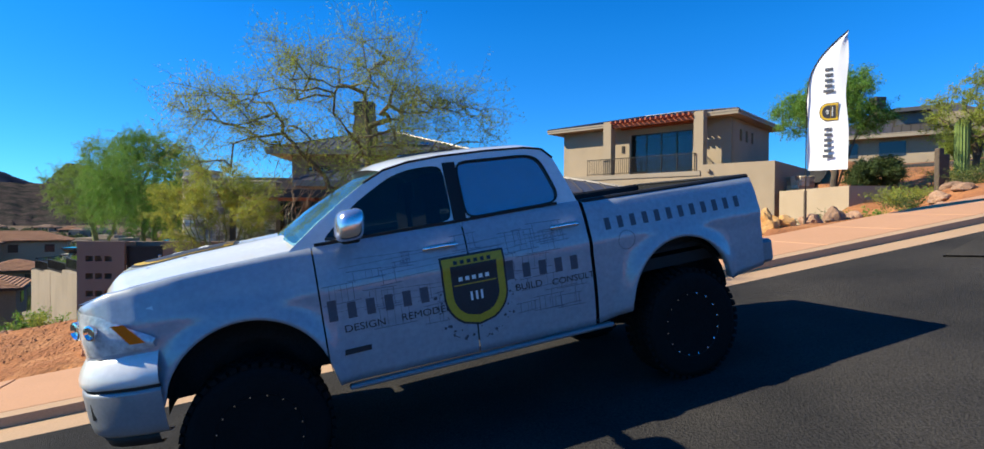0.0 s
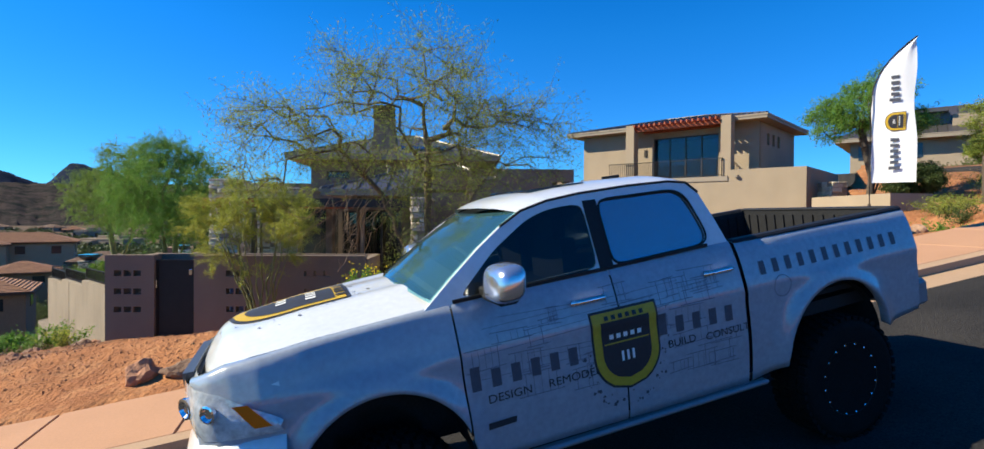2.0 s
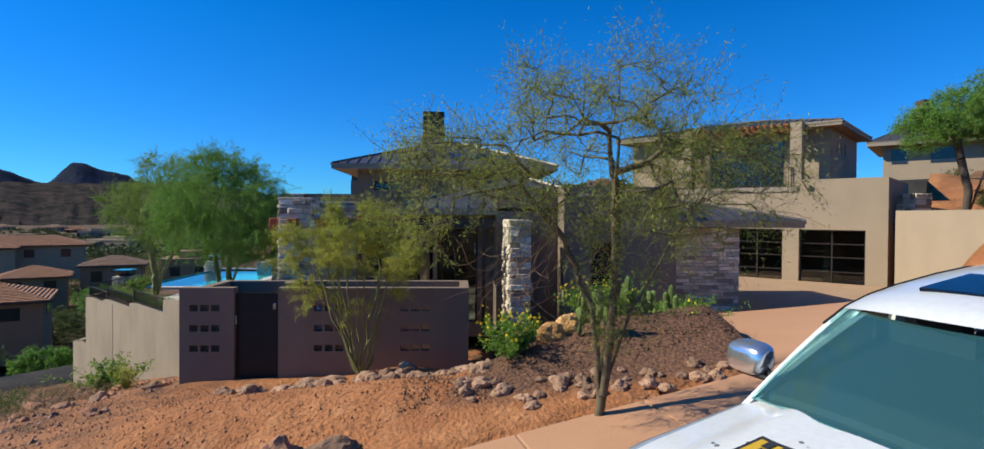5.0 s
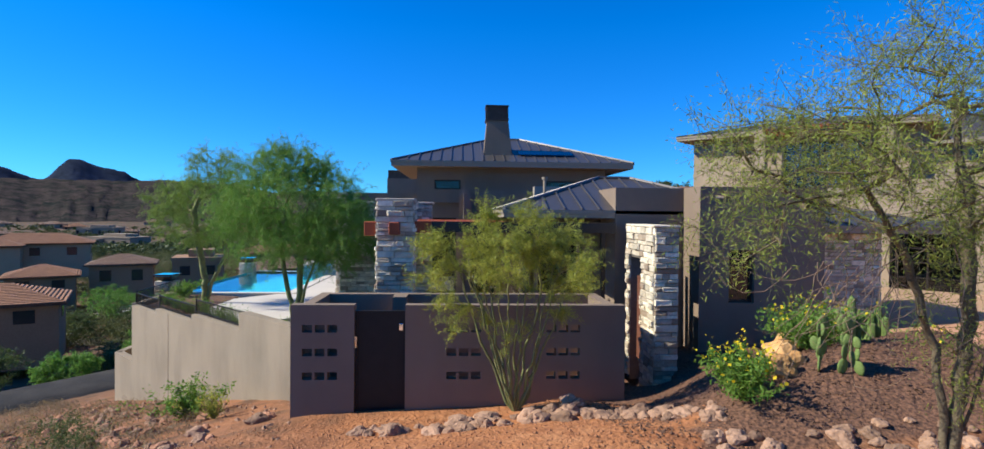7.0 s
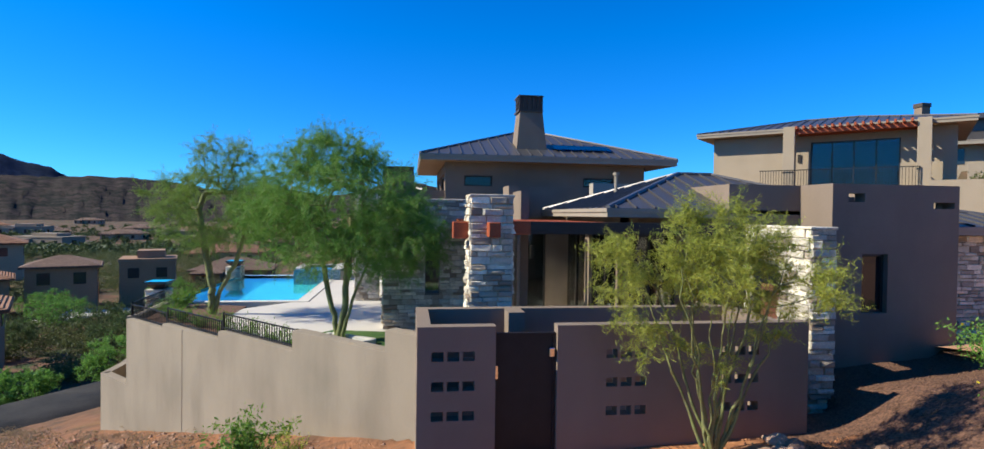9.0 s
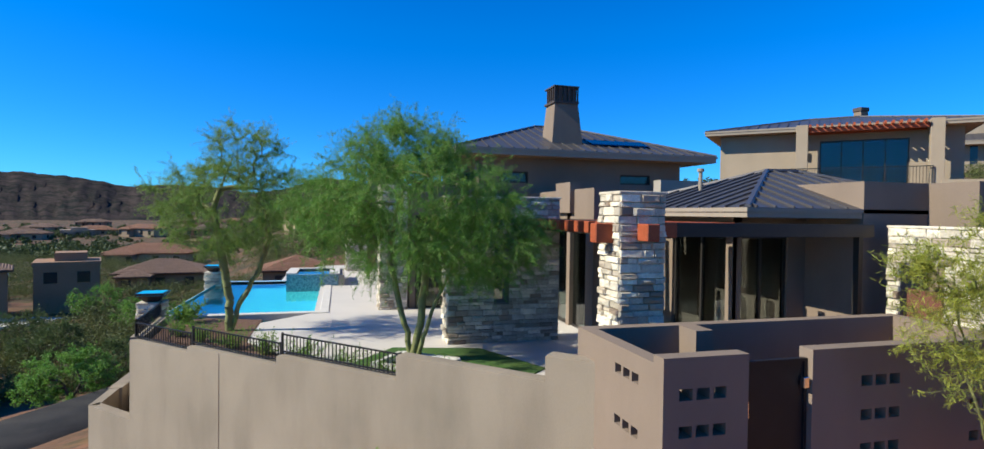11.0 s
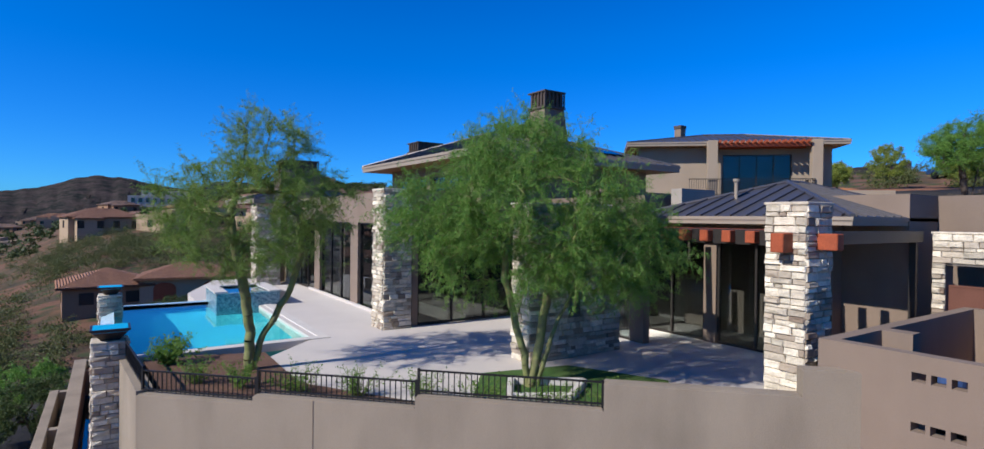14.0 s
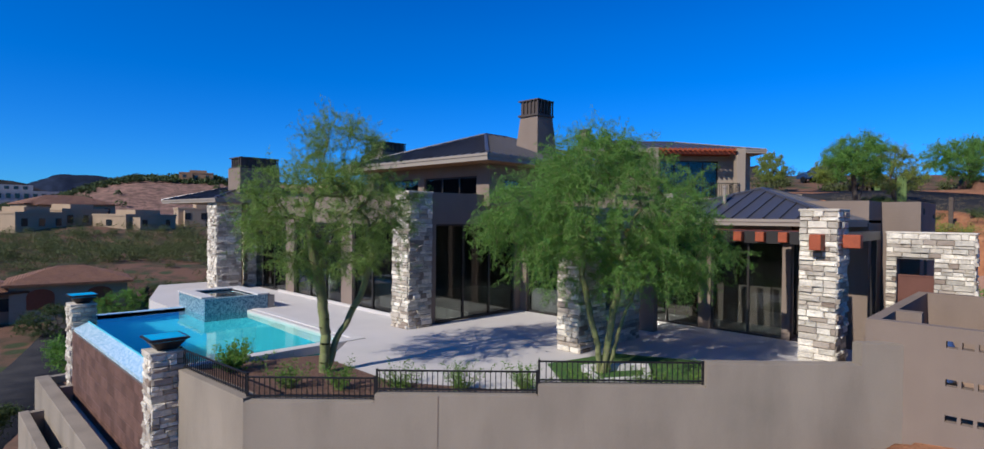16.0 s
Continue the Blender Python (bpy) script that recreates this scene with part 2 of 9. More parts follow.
def part(name, bm, mat, parent=None, label="", smooth=False, raw=None):
    """Links a bmesh (or the mesh given as raw) as one object, under parent where there is one."""
    me = raw if raw is not None else mesh_of(bm, name)
    if mat is not None and not me.materials:
        for mm in (mat if isinstance(mat, (list, tuple)) else [mat]):
            me.materials.append(mm)
    if smooth:
        me.polygons.foreach_set("use_smooth", [True] * len(me.polygons))
    ob = new(name, me)
    if parent is not None:
        ob.parent = parent
    if label:
        tagged(ob, label)
    return ob


def thing(name, label, category, group="", kind="", at=None):
    ob = new(name)
    ob.empty_display_size = 0.2
    if at is not None:
        ob.matrix_world = at
    return tagged(ob, label, category, group, kind)


def box(bm, x0, y0, z0, x1, y1, z1, m=None, bevel=0.0):
    vs = [bm.verts.new((x, y, z)) for z in (z0, z1) for x, y in ((x0, y0), (x1, y0), (x1, y1), (x0, y1))]
    fs = [bm.faces.new([vs[i] for i in q]) for q in ((0, 3, 2, 1), (4, 5, 6, 7), (0, 1, 5, 4), (1, 2, 6, 5), (2, 3, 7, 6), (3, 0, 4, 7))]
    if bevel:
        bmesh.ops.bevel(bm, geom=list({e for f in fs for e in f.edges}), offset=bevel, segments=1, affect="EDGES", profile=0.5)
    elif m is not None:
        for v in vs:
            v.co = m @ v.co
    return vs


def mbox(x0, y0, z0, x1, y1, z1, bevel=0.0, m=None):
    bm = bmesh.new()
    box(bm, x0, y0, z0, x1, y1, z1, bevel=bevel)
    if m is not None:
        bmesh.ops.transform(bm, matrix=m, verts=bm.verts)
    return bm


def prism(bm, poly, z0, z1):
    """A vertical prism over the polygon poly [(x, y)...]; z0, z1 numbers."""
    lo = [bm.verts.new((x, y, z0)) for x, y in poly]
    hi = [bm.verts.new((x, y, z1)) for x, y in poly]
    bm.faces.new(hi)
    bm.faces.new(lo[::-1])
    for i in range(len(poly)):
        j = (i + 1) % len(poly)
        bm.faces.new((lo[i], lo[j], hi[j], hi[i]))
    return bm


def panel(us, zs, holes, thick, m):
    """An upright wall with rectangular openings. It runs along local x, from y = 0 (its face) to y = thick; holes: (u0, z0, u1, z1)."""
    us = sorted(set(us) | {h[0] for h in holes} | {h[2] for h in holes})
    zs = sorted(set(zs) | {h[1] for h in holes} | {h[3] for h in holes})
    nu, nz = len(us) - 1, len(zs) - 1

    def solid(i, k):
        if not (0 <= i < nu and 0 <= k < nz):
            return False
        u, z = (us[i] + us[i + 1]) / 2, (zs[k] + zs[k + 1]) / 2
        return not any(h[0] < u < h[2] and h[1] < z < h[3] for h in holes)

    bm = bmesh.new()
    grid = {}

    def v(i, k, s):
        key = (i, k, s)
        if key not in grid:
            grid[key] = bm.verts.new((us[i], thick * s, zs[k]))
        return grid[key]

    for i in range(nu):
        for k in range(nz):
            if not solid(i, k):
                continue
            bm.faces.new((v(i, k, 0), v(i + 1, k, 0), v(i + 1, k + 1, 0), v(i, k + 1, 0)))
            bm.faces.new((v(i, k, 1), v(i, k + 1, 1), v(i + 1, k + 1, 1), v(i + 1, k, 1)))
            if not solid(i - 1, k):
                bm.faces.new((v(i, k, 0), v(i, k + 1, 0), v(i, k + 1, 1), v(i, k, 1)))
            if not solid(i + 1, k):
                bm.faces.new((v(i + 1, k, 0), v(i + 1, k, 1), v(i + 1, k + 1, 1), v(i + 1, k + 1, 0)))
            if not solid(i, k - 1):
                bm.faces.new((v(i, k, 0), v(i, k, 1), v(i + 1, k, 1), v(i + 1, k, 0)))
            if not solid(i, k + 1):
                bm.faces.new((v(i, k + 1, 0), v(i + 1, k + 1, 0), v(i + 1, k + 1, 1), v(i, k + 1, 1)))
    bmesh.ops.transform(bm, matrix=m, verts=bm.verts)
    return bm


def frame_at(x, y, ang, z=0.0):
    """Local x along the heading ang (degrees from world x)."""
    return Matrix.Translation((x, y, z)) @ Matrix.Rotation(radians(ang), 4, "Z")


def lathe(bm, prof, seg=24, m=None):
    """Turns the profile [(r, z)...] about z."""
    rings = []
    for r, z in prof:
        ring = []
        for i in range(seg):
            a = 2 * math.pi * i / seg
            p = Vector((r * math.cos(a), r * math.sin(a), z))
            ring.append(bm.verts.new(m @ p if m is not None else p))
        rings.append(ring)
    for a, b in zip(rings, rings[1:]):
        for i in range(seg):
            j = (i + 1) % seg
            bm.faces.new((a[i], a[j], b[j], b[i]))
    bm.faces.new(rings[0][::-1])
    bm.faces.new(rings[-1])
    return bm


def grid_mesh(name, pts, mat, smooth=True, closed=False):
    """A sheet from a numpy array of points (rows, columns, 3)."""
    nr, nc = pts.shape[:2]
    idx = np.arange(nr * nc).reshape(nr, nc)
    if closed:
        idx = np.concatenate([idx, idx[:, :1]], 1)
    f = np.stack([idx[:-1, :-1], idx[:-1, 1:], idx[1:, 1:], idx[1:, :-1]], -1).reshape(-1, 4)
    me = bpy.data.meshes.new(name)
    me.from_pydata(pts.reshape(-1, 3).tolist(), [], f.tolist())
    if mat is not None:
        me.materials.append(mat)
    if smooth:
        me.polygons.foreach_set("use_smooth", [True] * len(me.polygons))
    return me


def tubes(name, segs, mat):
    """Tapered limbs: segs is a list of (p0, p1, r0, r1)."""
    V, F = [], []
    for p0, p1, r0, r1 in segs:
        n = 6 if r0 > 0.025 else (4 if r0 > 0.008 else 3)
        d = p1 - p0
        ln = np.linalg.norm(d)
        if ln < 1e-5:
            continue
        d = d / ln
        a = np.cross(d, (0, 0, 1) if abs(d[2]) < 0.9 else (1, 0, 0))
        a /= np.linalg.norm(a)
        b = np.cross(d, a)
        i0 = len(V)
        for p, r in ((p0, r0), (p1, r1)):
            for k in range(n):
                t = 2 * math.pi * k / n
                V.append(p + (a * math.cos(t) + b * math.sin(t)) * r)
        for k in range(n):
            q = (k + 1) % n
            F.append((i0 + k, i0 + q, i0 + n + q, i0 + n + k))
    me = bpy.data.meshes.new(name)
    me.from_pydata([tuple(v) for v in V], [], F)
    me.materials.append(mat)
    me.polygons.foreach_set("use_smooth", [True] * len(me.polygons))
    return me


def cane(name, pts, r0, r1, mat):
    """One unbroken three-sided twig along pts, tapering from r0 to r1."""
    n = len(pts)
    V, F = [], []
    for i, p in enumerate(pts):
        r = r0 + (r1 - r0) * i / (n - 1)
        d = np.asarray(pts[min(i + 1, n - 1)]) - np.asarray(pts[max(i - 1, 0)])
        a = np.cross(d, (0.3, 0.9, 0.2))
        a = a / max(np.linalg.norm(a), 1e-6)
        b = np.cross(d / np.linalg.norm(d), a)
        for k in range(3):
            V.append(tuple(np.asarray(p) + r * (a * math.cos(2.0944 * k) + b * math.sin(2.0944 * k))))
    for i in range(n - 1):
        for k in range(3):
            q = (k + 1) % 3
            F.append((3 * i + k, 3 * i + q, 3 * i + 3 + q, 3 * i + 3 + k))
    me = bpy.data.meshes.new(name)
    me.from_pydata(V, [], F)
    me.materials.append(mat)
    me.polygons.foreach_set("use_smooth", [True] * len(me.polygons))
    return me


# ---------------------------------------------------------------- ground, street, pavement
KA = radians(13.3)
KU, KV = Vector((math.cos(KA), math.sin(KA))), Vector((-math.sin(KA), math.cos(KA)))


def sstep(a, b, x):
    t = np.clip((x - a) / (b - a), 0, 1)
    return t * t * (3 - 2 * t)


def road_plane(x, y):
    """Height of the street's plane; it levels out far uphill and downhill."""
    s = 0.148 * (x - 0.556) + 0.045 * (y - 4.79)
    s = np.where(s > 7, 7 + (s - 7) * 0.25, s)
    s = np.where(s < -6, -6 + (s + 6) * 0.2, s)
    return 0.13 + s


_ts = np.linspace(0, 1, 60)
_ker = np.ones(9) / 9
upx = np.convolve(np.pad(np.interp(_ts, [0, 0.2, 0.4, 0.6, 0.8, 1], [7, 13.6, 19.4, 23.8, 26.4, 27.5]), 4, "edge"), _ker, "valid")
upy = np.convolve(np.pad(np.interp(_ts, [0, 0.2, 0.4, 0.6, 0.8, 1], [4.4, 8.6, 13.6, 19.5, 28, 60]), 4, "edge"), _ker, "valid")


def street_up(x, y):
    """Height of the upper street's surface."""
    return np.minimum(road_plane(x, y), 5.0 + 0.02 * (y - 18)) + 0.03


def across(x, y):
    return -math.sin(KA) * (x - 0.556) + math.cos(KA) * (y - 4.79)


def lumps(x, y, f):
    """Cheap smooth unevenness from a few sines."""
    return (np.sin(x * f + 1.3 * np.sin(y * f * 0.7)) * np.cos(y * f * 1.13 + 0.6) + 0.5 * np.sin(2.3 * f * x + 1.1) * np.sin(1.9 * f * y + 0.4)
            + 0.25 * np.sin(5.1 * f * x + 2.1 * f * y) * np.cos(4.3 * f * y - 1.7 * f * x))


def apron(x, y, w, r):
    """Height of the driveway's ramp, and where it lies."""
    k = np.clip((w - 5.4) / 7.85, 0, 1)
    left_edge = -0.35 + 0.9 * k
    right_edge = 5.0 + 3.4 * k
    return (r + 0.13) * (1 - k) - 0.37 * k, (w > 5.35) & (w < 13.6) & (x > left_edge - 0.05) & (x < right_edge + 0.05)


def ground_height(x, y):
    x, y = np.asarray(x, float), np.asarray(y, float)
    w = across(x, y)
    r = road_plane(x, y)
    berm = r + 0.14 + (0.42 + 0.05 * lumps(x, y, 1.1)) * sstep(5.5, 8.2, w) * (1 - 0.7 * sstep(-9, -13, x)) + 0.025 * lumps(x, y, 3.1) * sstep(5.4, 6.3, w)
    pad = np.where(x < -4.8, -0.9 + 0.04 * (x + 4.8), np.minimum(-0.9 + 0.085 * (x + 4.8), -0.38)) + 0.02 * lumps(x, y, 2.7)
    east = sstep(-5.2, -2.4, x)
    y0, y1 = 10.2 + 1.6 * east, 14.4 + 2.6 * east
    k = np.clip((y - y0) / (y1 - y0), 0, 1)
    k = k * k * (3 - 2 * k) * np.where(y > 20.3, np.where(x > 13.1 + 0.95 * np.maximum(0, y - 24), 0.0, 1.0), 1 - sstep(9.0, 13.1, x))
    upl = berm
    z = upl * (1 - k) + pad * k
    # soil heaped against the yard wall round the young tree
    z = z + 0.3 * np.exp(-((x + 6.1) / 1.15) ** 2 - ((y - 13.8) / 0.6) ** 2) * (1 - sstep(14.05, 14.3, y))
    q = (-(x + 11) + (y - 16.5)) * 0.7071
    z = z - 0.2 * np.clip(q + 1.5, 0, 44) * (1 - sstep(-6, 2, x))
    # the hillside east of the upper house goes on rising
    z = z + 0.06 * np.maximum(0, w - 8) * sstep(11, 20, x) * (1 - sstep(30, 90, w))
    z = z - 0.27 * np.clip(w - 6, 0, 4.5) * sstep(7, 11, x) * (1 - 0.8 * sstep(25, 34, y))
    # beyond the bend the slope levels into a shelf that carries the upper street
    cap = 4.9 + 0.03 * np.maximum(0, x - 22) + 0.15 * np.maximum(0, x - 42) + 0.12 * np.maximum(0, y - 48)
    z = np.where((x > 15) & (across(x, y) > 5.75), np.where(z > cap, cap + 0.08 * (z - cap), z), z)
    d = np.hypot(x + 8, y - 25)
    side = sstep(-0.35, 0.75, (x + 8) / np.maximum(d, 1))
    far = -11.0 * (1 - side) + 9.0 * side + 1.2 * lumps(x, y, 0.02)
    b = sstep(45, 130, d)
    z = z * (1 - b) + far * b
    # the valley floor climbs northwards to a bare hill
    a = np.degrees(np.arctan2(x + 24, y - 15))
    rr = np.hypot(x + 24, y - 15)
    hill = sstep(4, 14, a)
    zn = np.interp(rr, [70, 82, 165, 240], [-8.8, -8.7, -1.6, 4.0]) + 15 * sstep(225, 310, rr) * hill + 0.7 * lumps(x, y, 0.06)
    wn_ = sstep(-8, 3, a) * (1 - sstep(38, 58, a)) * sstep(60, 84, rr) * (1 - sstep(420, 900, rr))
    z = z * (1 - wn_) + zn * wn_
    # bed of the upper street
    near = np.full(np.shape(x), 1e9)
    bed_z = street_up(x, y)
    for ax_, ay_ in zip(upx, upy):
        near = np.minimum(near, np.hypot(x - ax_, y - ay_))
    k2 = 1 - sstep(3.9, 6.5, near)
    z = np.where((w > 5.75) & (near < 6.5), z * (1 - k2) + (bed_z - 0.02) * k2, z)
    z = np.where(near < 4.0, np.minimum(z, bed_z - 0.15), z)
    # the driveway ramps down from the pavement
    za, on = apron(x, y, w, r)
    z = np.where(on, za - 0.1, z)
    # cut away under street, pavement, terraces and house
    z = np.where(w < 5.4, np.minimum(z, r - 0.12), z)
    inside = ((x + y > 5.75) & (y > 15.4) & (x < -3.5) & (x > -20.2) & (y < 50)) | ((x >= -3.5) & (x < 3.0) & (y > 18.1) & (y < 50)) | ((x + y > 38.6) & (x - y < -11.6) & (x < 30) & (y < 60) & (x > -3.5))
    z = np.where(inside, np.minimum(z, -1.7), z)
    return z


def ground_mat():
    """Red desert soil close by, brown gravel beds, scrub-covered ground far off."""
    m = bpy.data.materials.new("desert_soil")
    m.use_nodes = True
    nt = m.node_tree
    n, l = nt.nodes, nt.links
    b = n["Principled BSDF"]
    b.inputs["Roughness"].default_value = 0.97
    b.inputs["Specular IOR Level"].default_value = 0.15
    geo = n.new("ShaderNodeNewGeometry")

    def tex(scale, detail=6):
        t = n.new("ShaderNodeTexNoise")
        t.inputs["Scale"].default_value = scale
        t.inputs["Detail"].default_value = detail
        l.new(geo.outputs["Position"], t.inputs["Vector"])
        return t.outputs["Fac"]

    def rng(src, a, c, lo=0.0, hi=1.0):
        t = n.new("ShaderNodeMapRange")
        t.inputs["From Min"].default_value, t.inputs["From Max"].default_value = a, c
        t.inputs["To Min"].default_value, t.inputs["To Max"].default_value = lo, hi
        l.new(src, t.inputs["Value"])
        return t.outputs[0]

    def mixc(f, a, c):
        t = n.new("ShaderNodeMix")
        t.data_type = "RGBA"
        l.new(f, t.inputs["Factor"])
        for k, v in (("A", a), ("B", c)):
            if isinstance(v, tuple):
                t.inputs[k].default_value = (*v, 1)
            else:
                l.new(v, t.inputs[k])
        return t.outputs["Result"]

    soil = mixc(rng(tex(0.8), 0.35, 0.65), (0.40, 0.168, 0.072), (0.29, 0.115, 0.052))
    soil = mixc(rng(tex(9), 0.5, 0.75, 0, 0.8), soil, (0.19, 0.085, 0.044))
    soil = mixc(rng(tex(2.3), 0.52, 0.66, 0, 0.55), soil, (0.46, 0.22, 0.105))
    scrub = mixc(rng(tex(0.25), 0.42, 0.6), (0.16, 0.085, 0.053), (0.07, 0.056, 0.033))
    vor = n.new("ShaderNodeTexVoronoi")
    vor.inputs["Scale"].default_value = 0.35
    l.new(geo.outputs["Position"], vor.inputs["Vector"])
    scrub = mixc(rng(vor.outputs["Distance"], 0.25, 0.42), (0.055, 0.065, 0.028), scrub)
    sep = n.new("ShaderNodeSeparateXYZ")
    l.new(geo.outputs["Position"], sep.inputs[0])
    ln = n.new("ShaderNodeVectorMath")
    ln.operation = "DISTANCE"
    l.new(geo.outputs["Position"], ln.inputs[0])
    ln.inputs[1].default_value = (0, 8, 0)
    grav = mixc(rng(tex(22), 0.4, 0.62), (0.19, 0.098, 0.062), (0.085, 0.047, 0.034))
    edge = n.new("ShaderNodeMath")
    edge.operation = "ADD"
    l.new(sep.outputs["X"], edge.inputs[0])
    l.new(rng(tex(1.2), 0.3, 0.7, -0.9, 0.9), edge.inputs[1])
    in_bed = n.new("ShaderNodeMath")
    in_bed.operation = "MULTIPLY"
    l.new(rng(edge.outputs[0], -5.2, -4.7), in_bed.inputs[0])
    l.new(rng(sep.outputs["Y"], 9.9, 10.4), in_bed.inputs[1])
    off = n.new("ShaderNodeMath")
    off.operation = "MULTIPLY"
    l.new(in_bed.outputs[0], off.inputs[0])
    l.new(rng(sep.outputs["X"], 3.5, 4.5, 1.0, 0.0), off.inputs[1])
    soil = mixc(off.outputs[0], soil, grav)
    brown = mixc(rng(tex(1.6), 0.42, 0.6), (0.27, 0.125, 0.066), (0.14, 0.076, 0.046))
    west = n.new("ShaderNodeMath")
    west.operation = "MULTIPLY"
    l.new(rng(edge.outputs[0], -11.4, -9.2, 1.0, 0.0), west.inputs[0])
    l.new(rng(tex(0.9), 0.38, 0.55, 0.6, 1.0), west.inputs[1])
    soil = mixc(west.outputs[0], soil, brown)
    bare = n.new("ShaderNodeVectorMath")
    bare.operation = "DISTANCE"
    l.new(geo.outputs["Position"], bare.inputs[0])
    bare.inputs[1].default_value = (38, 280, 10)
    pink = mixc(rng(tex(0.35), 0.4, 0.62), (0.30, 0.165, 0.115), (0.15, 0.085, 0.06))
    pink = mixc(rng(tex(1.3), 0.52, 0.62, 0, 0.8), pink, (0.075, 0.06, 0.035))
    far_c = mixc(rng(bare.outputs["Value"], 66, 84), pink, scrub)
    col = mixc(rng(ln.outputs["Value"], 24, 46), soil, far_c)
    l.new(col, b.inputs["Base Color"])
    bp = n.new("ShaderNodeBump")
    bp.inputs["Strength"].default_value = 0.9
    bp.inputs["Distance"].default_value = 0.06
    add = n.new("ShaderNodeMath")
    add.operation = "ADD"
    l.new(tex(14), add.inputs[0])
    l.new(tex(3.0), add.inputs[1])
    l.new(add.outputs[0], bp.inputs["Height"])
    l.new(bp.outputs[0], b.inputs["Normal"])
    return m


def graded(c, near, step, grow, reach):
    out, s = [0.0], step
    while out[-1] < reach:
        if out[-1] > near:
            s *= grow
        out.append(out[-1] + s)
    a = np.array(out)
    return np.concatenate([c - a[:0:-1], c + a])


gx, gy = np.meshgrid(graded(-6, 24, 0.3, 1.09, 3200), graded(13, 20, 0.3, 1.09, 3200))
gz = ground_height(gx, gy)
ground = part("ground", None, None, raw=grid_mesh("ground", np.stack([gx, gy, gz], -1), ground_mat()))
tagged(ground, "red desert soil and scrub sloping down to the valley", "ground", kind="structure")


def ribbon(name, w0, w1, lift, mat, s0=-70, s1=130, depth=0.3, step=1.0):
    """A strip along the street between two distances across it, with a real edge."""
    ss = np.arange(s0, s1 + step, step)
    rows = []
    for w, dz in ((w0, -depth), (w0, 0), (w1, 0), (w1, -depth)):
        x = 0.556 + ss * math.cos(KA) - w * math.sin(KA)
        y = 4.79 + ss * math.sin(KA) + w * math.cos(KA)
        rows.append(np.stack([x, y, road_plane(x, y) + lift + dz], -1))
    return part(name, None, None, raw=grid_mesh(name, np.stack(rows), mat, smooth=False))


tagged(ribbon("road", -8.5, 2.7, 0.0, ASPHALT, s1=60), "dark patched asphalt street running uphill", "road", kind="structure")
tagged(ribbon("gutter", 2.7, 3.25, 0.004, CONCRETE_TAN, s1=16), "tan concrete gutter beside the asphalt", "gutter", kind="structure")
tagged(ribbon("kerb", 3.25, 3.5, 0.125, CONCRETE_TAN, s1=16), "tan concrete kerb along the street", "kerb", kind="structure")
pavement = ribbon("pavement", 3.5, 5.4, 0.11, CONCRETE_TAN, s1=16)
tagged(pavement, "reddish concrete pavement with cross joints", "pavement", kind="structure")
for i in range(-14, 9):
    bm = bmesh.new()
    box(bm, 0.006, 0.0, -0.08, 1.794, 1.9, 0.022, bevel=0.008)
    s = i * 1.8
    x, y = 0.556 + s * KU.x + 3.5 * KV.x, 4.79 + s * KU.y + 3.5 * KV.y
    slab = part("paving_slab", bm, CONCRETE_RED, pavement)
    slope = math.atan(0.148 * KU.x + 0.045 * KU.y)
    tilt = math.atan(0.148 * KV.x + 0.045 * KV.y)
    slab.matrix_world = Matrix.Translation((x, y, float(road_plane(x, y)) + 0.11)) @ Matrix.Rotation(KA, 4, "Z") @ Matrix.Rotation(-slope, 4, "Y") @ Matrix.Rotation(tilt, 4, "X")

# the lower street beyond the pool
ts = np.linspace(0, 1, 60)
lowx = np.interp(ts, [0, 0.25, 0.45, 0.6, 0.8, 1], [-75, -42, -28.5, -24.5, -19, -8])
lowy = np.interp(ts, [0, 0.25, 0.45, 0.6, 0.8, 1], [22, 25, 31, 41, 62, 100])
ker = np.ones(9) / 9
lowx = np.convolve(np.pad(lowx, 4, "edge"), ker, "valid")
lowy = np.convolve(np.pad(lowy, 4, "edge"), ker, "valid")
tx, ty = np.gradient(lowx), np.gradient(lowy)
tl = np.hypot(tx, ty)
nx, ny = -ty / tl, tx / tl
rows = []
hz0 = ground_height(lowx, lowy)
hz0 = np.convolve(np.pad(hz0, 4, "edge"), ker, "valid") + 0.35
for off in (-3.2, -3.0, 3.0, 3.2):
    rows.append(np.stack([lowx + nx * off, lowy + ny * off, hz0 - (1.0 if abs(off) > 3.1 else 0)], -1))
low_road = part("low_road", None, None, raw=grid_mesh("low_road", np.stack(rows), ASPHALT))
tagged(low_road, "grey asphalt street curving below the terraces", "road", kind="structure")


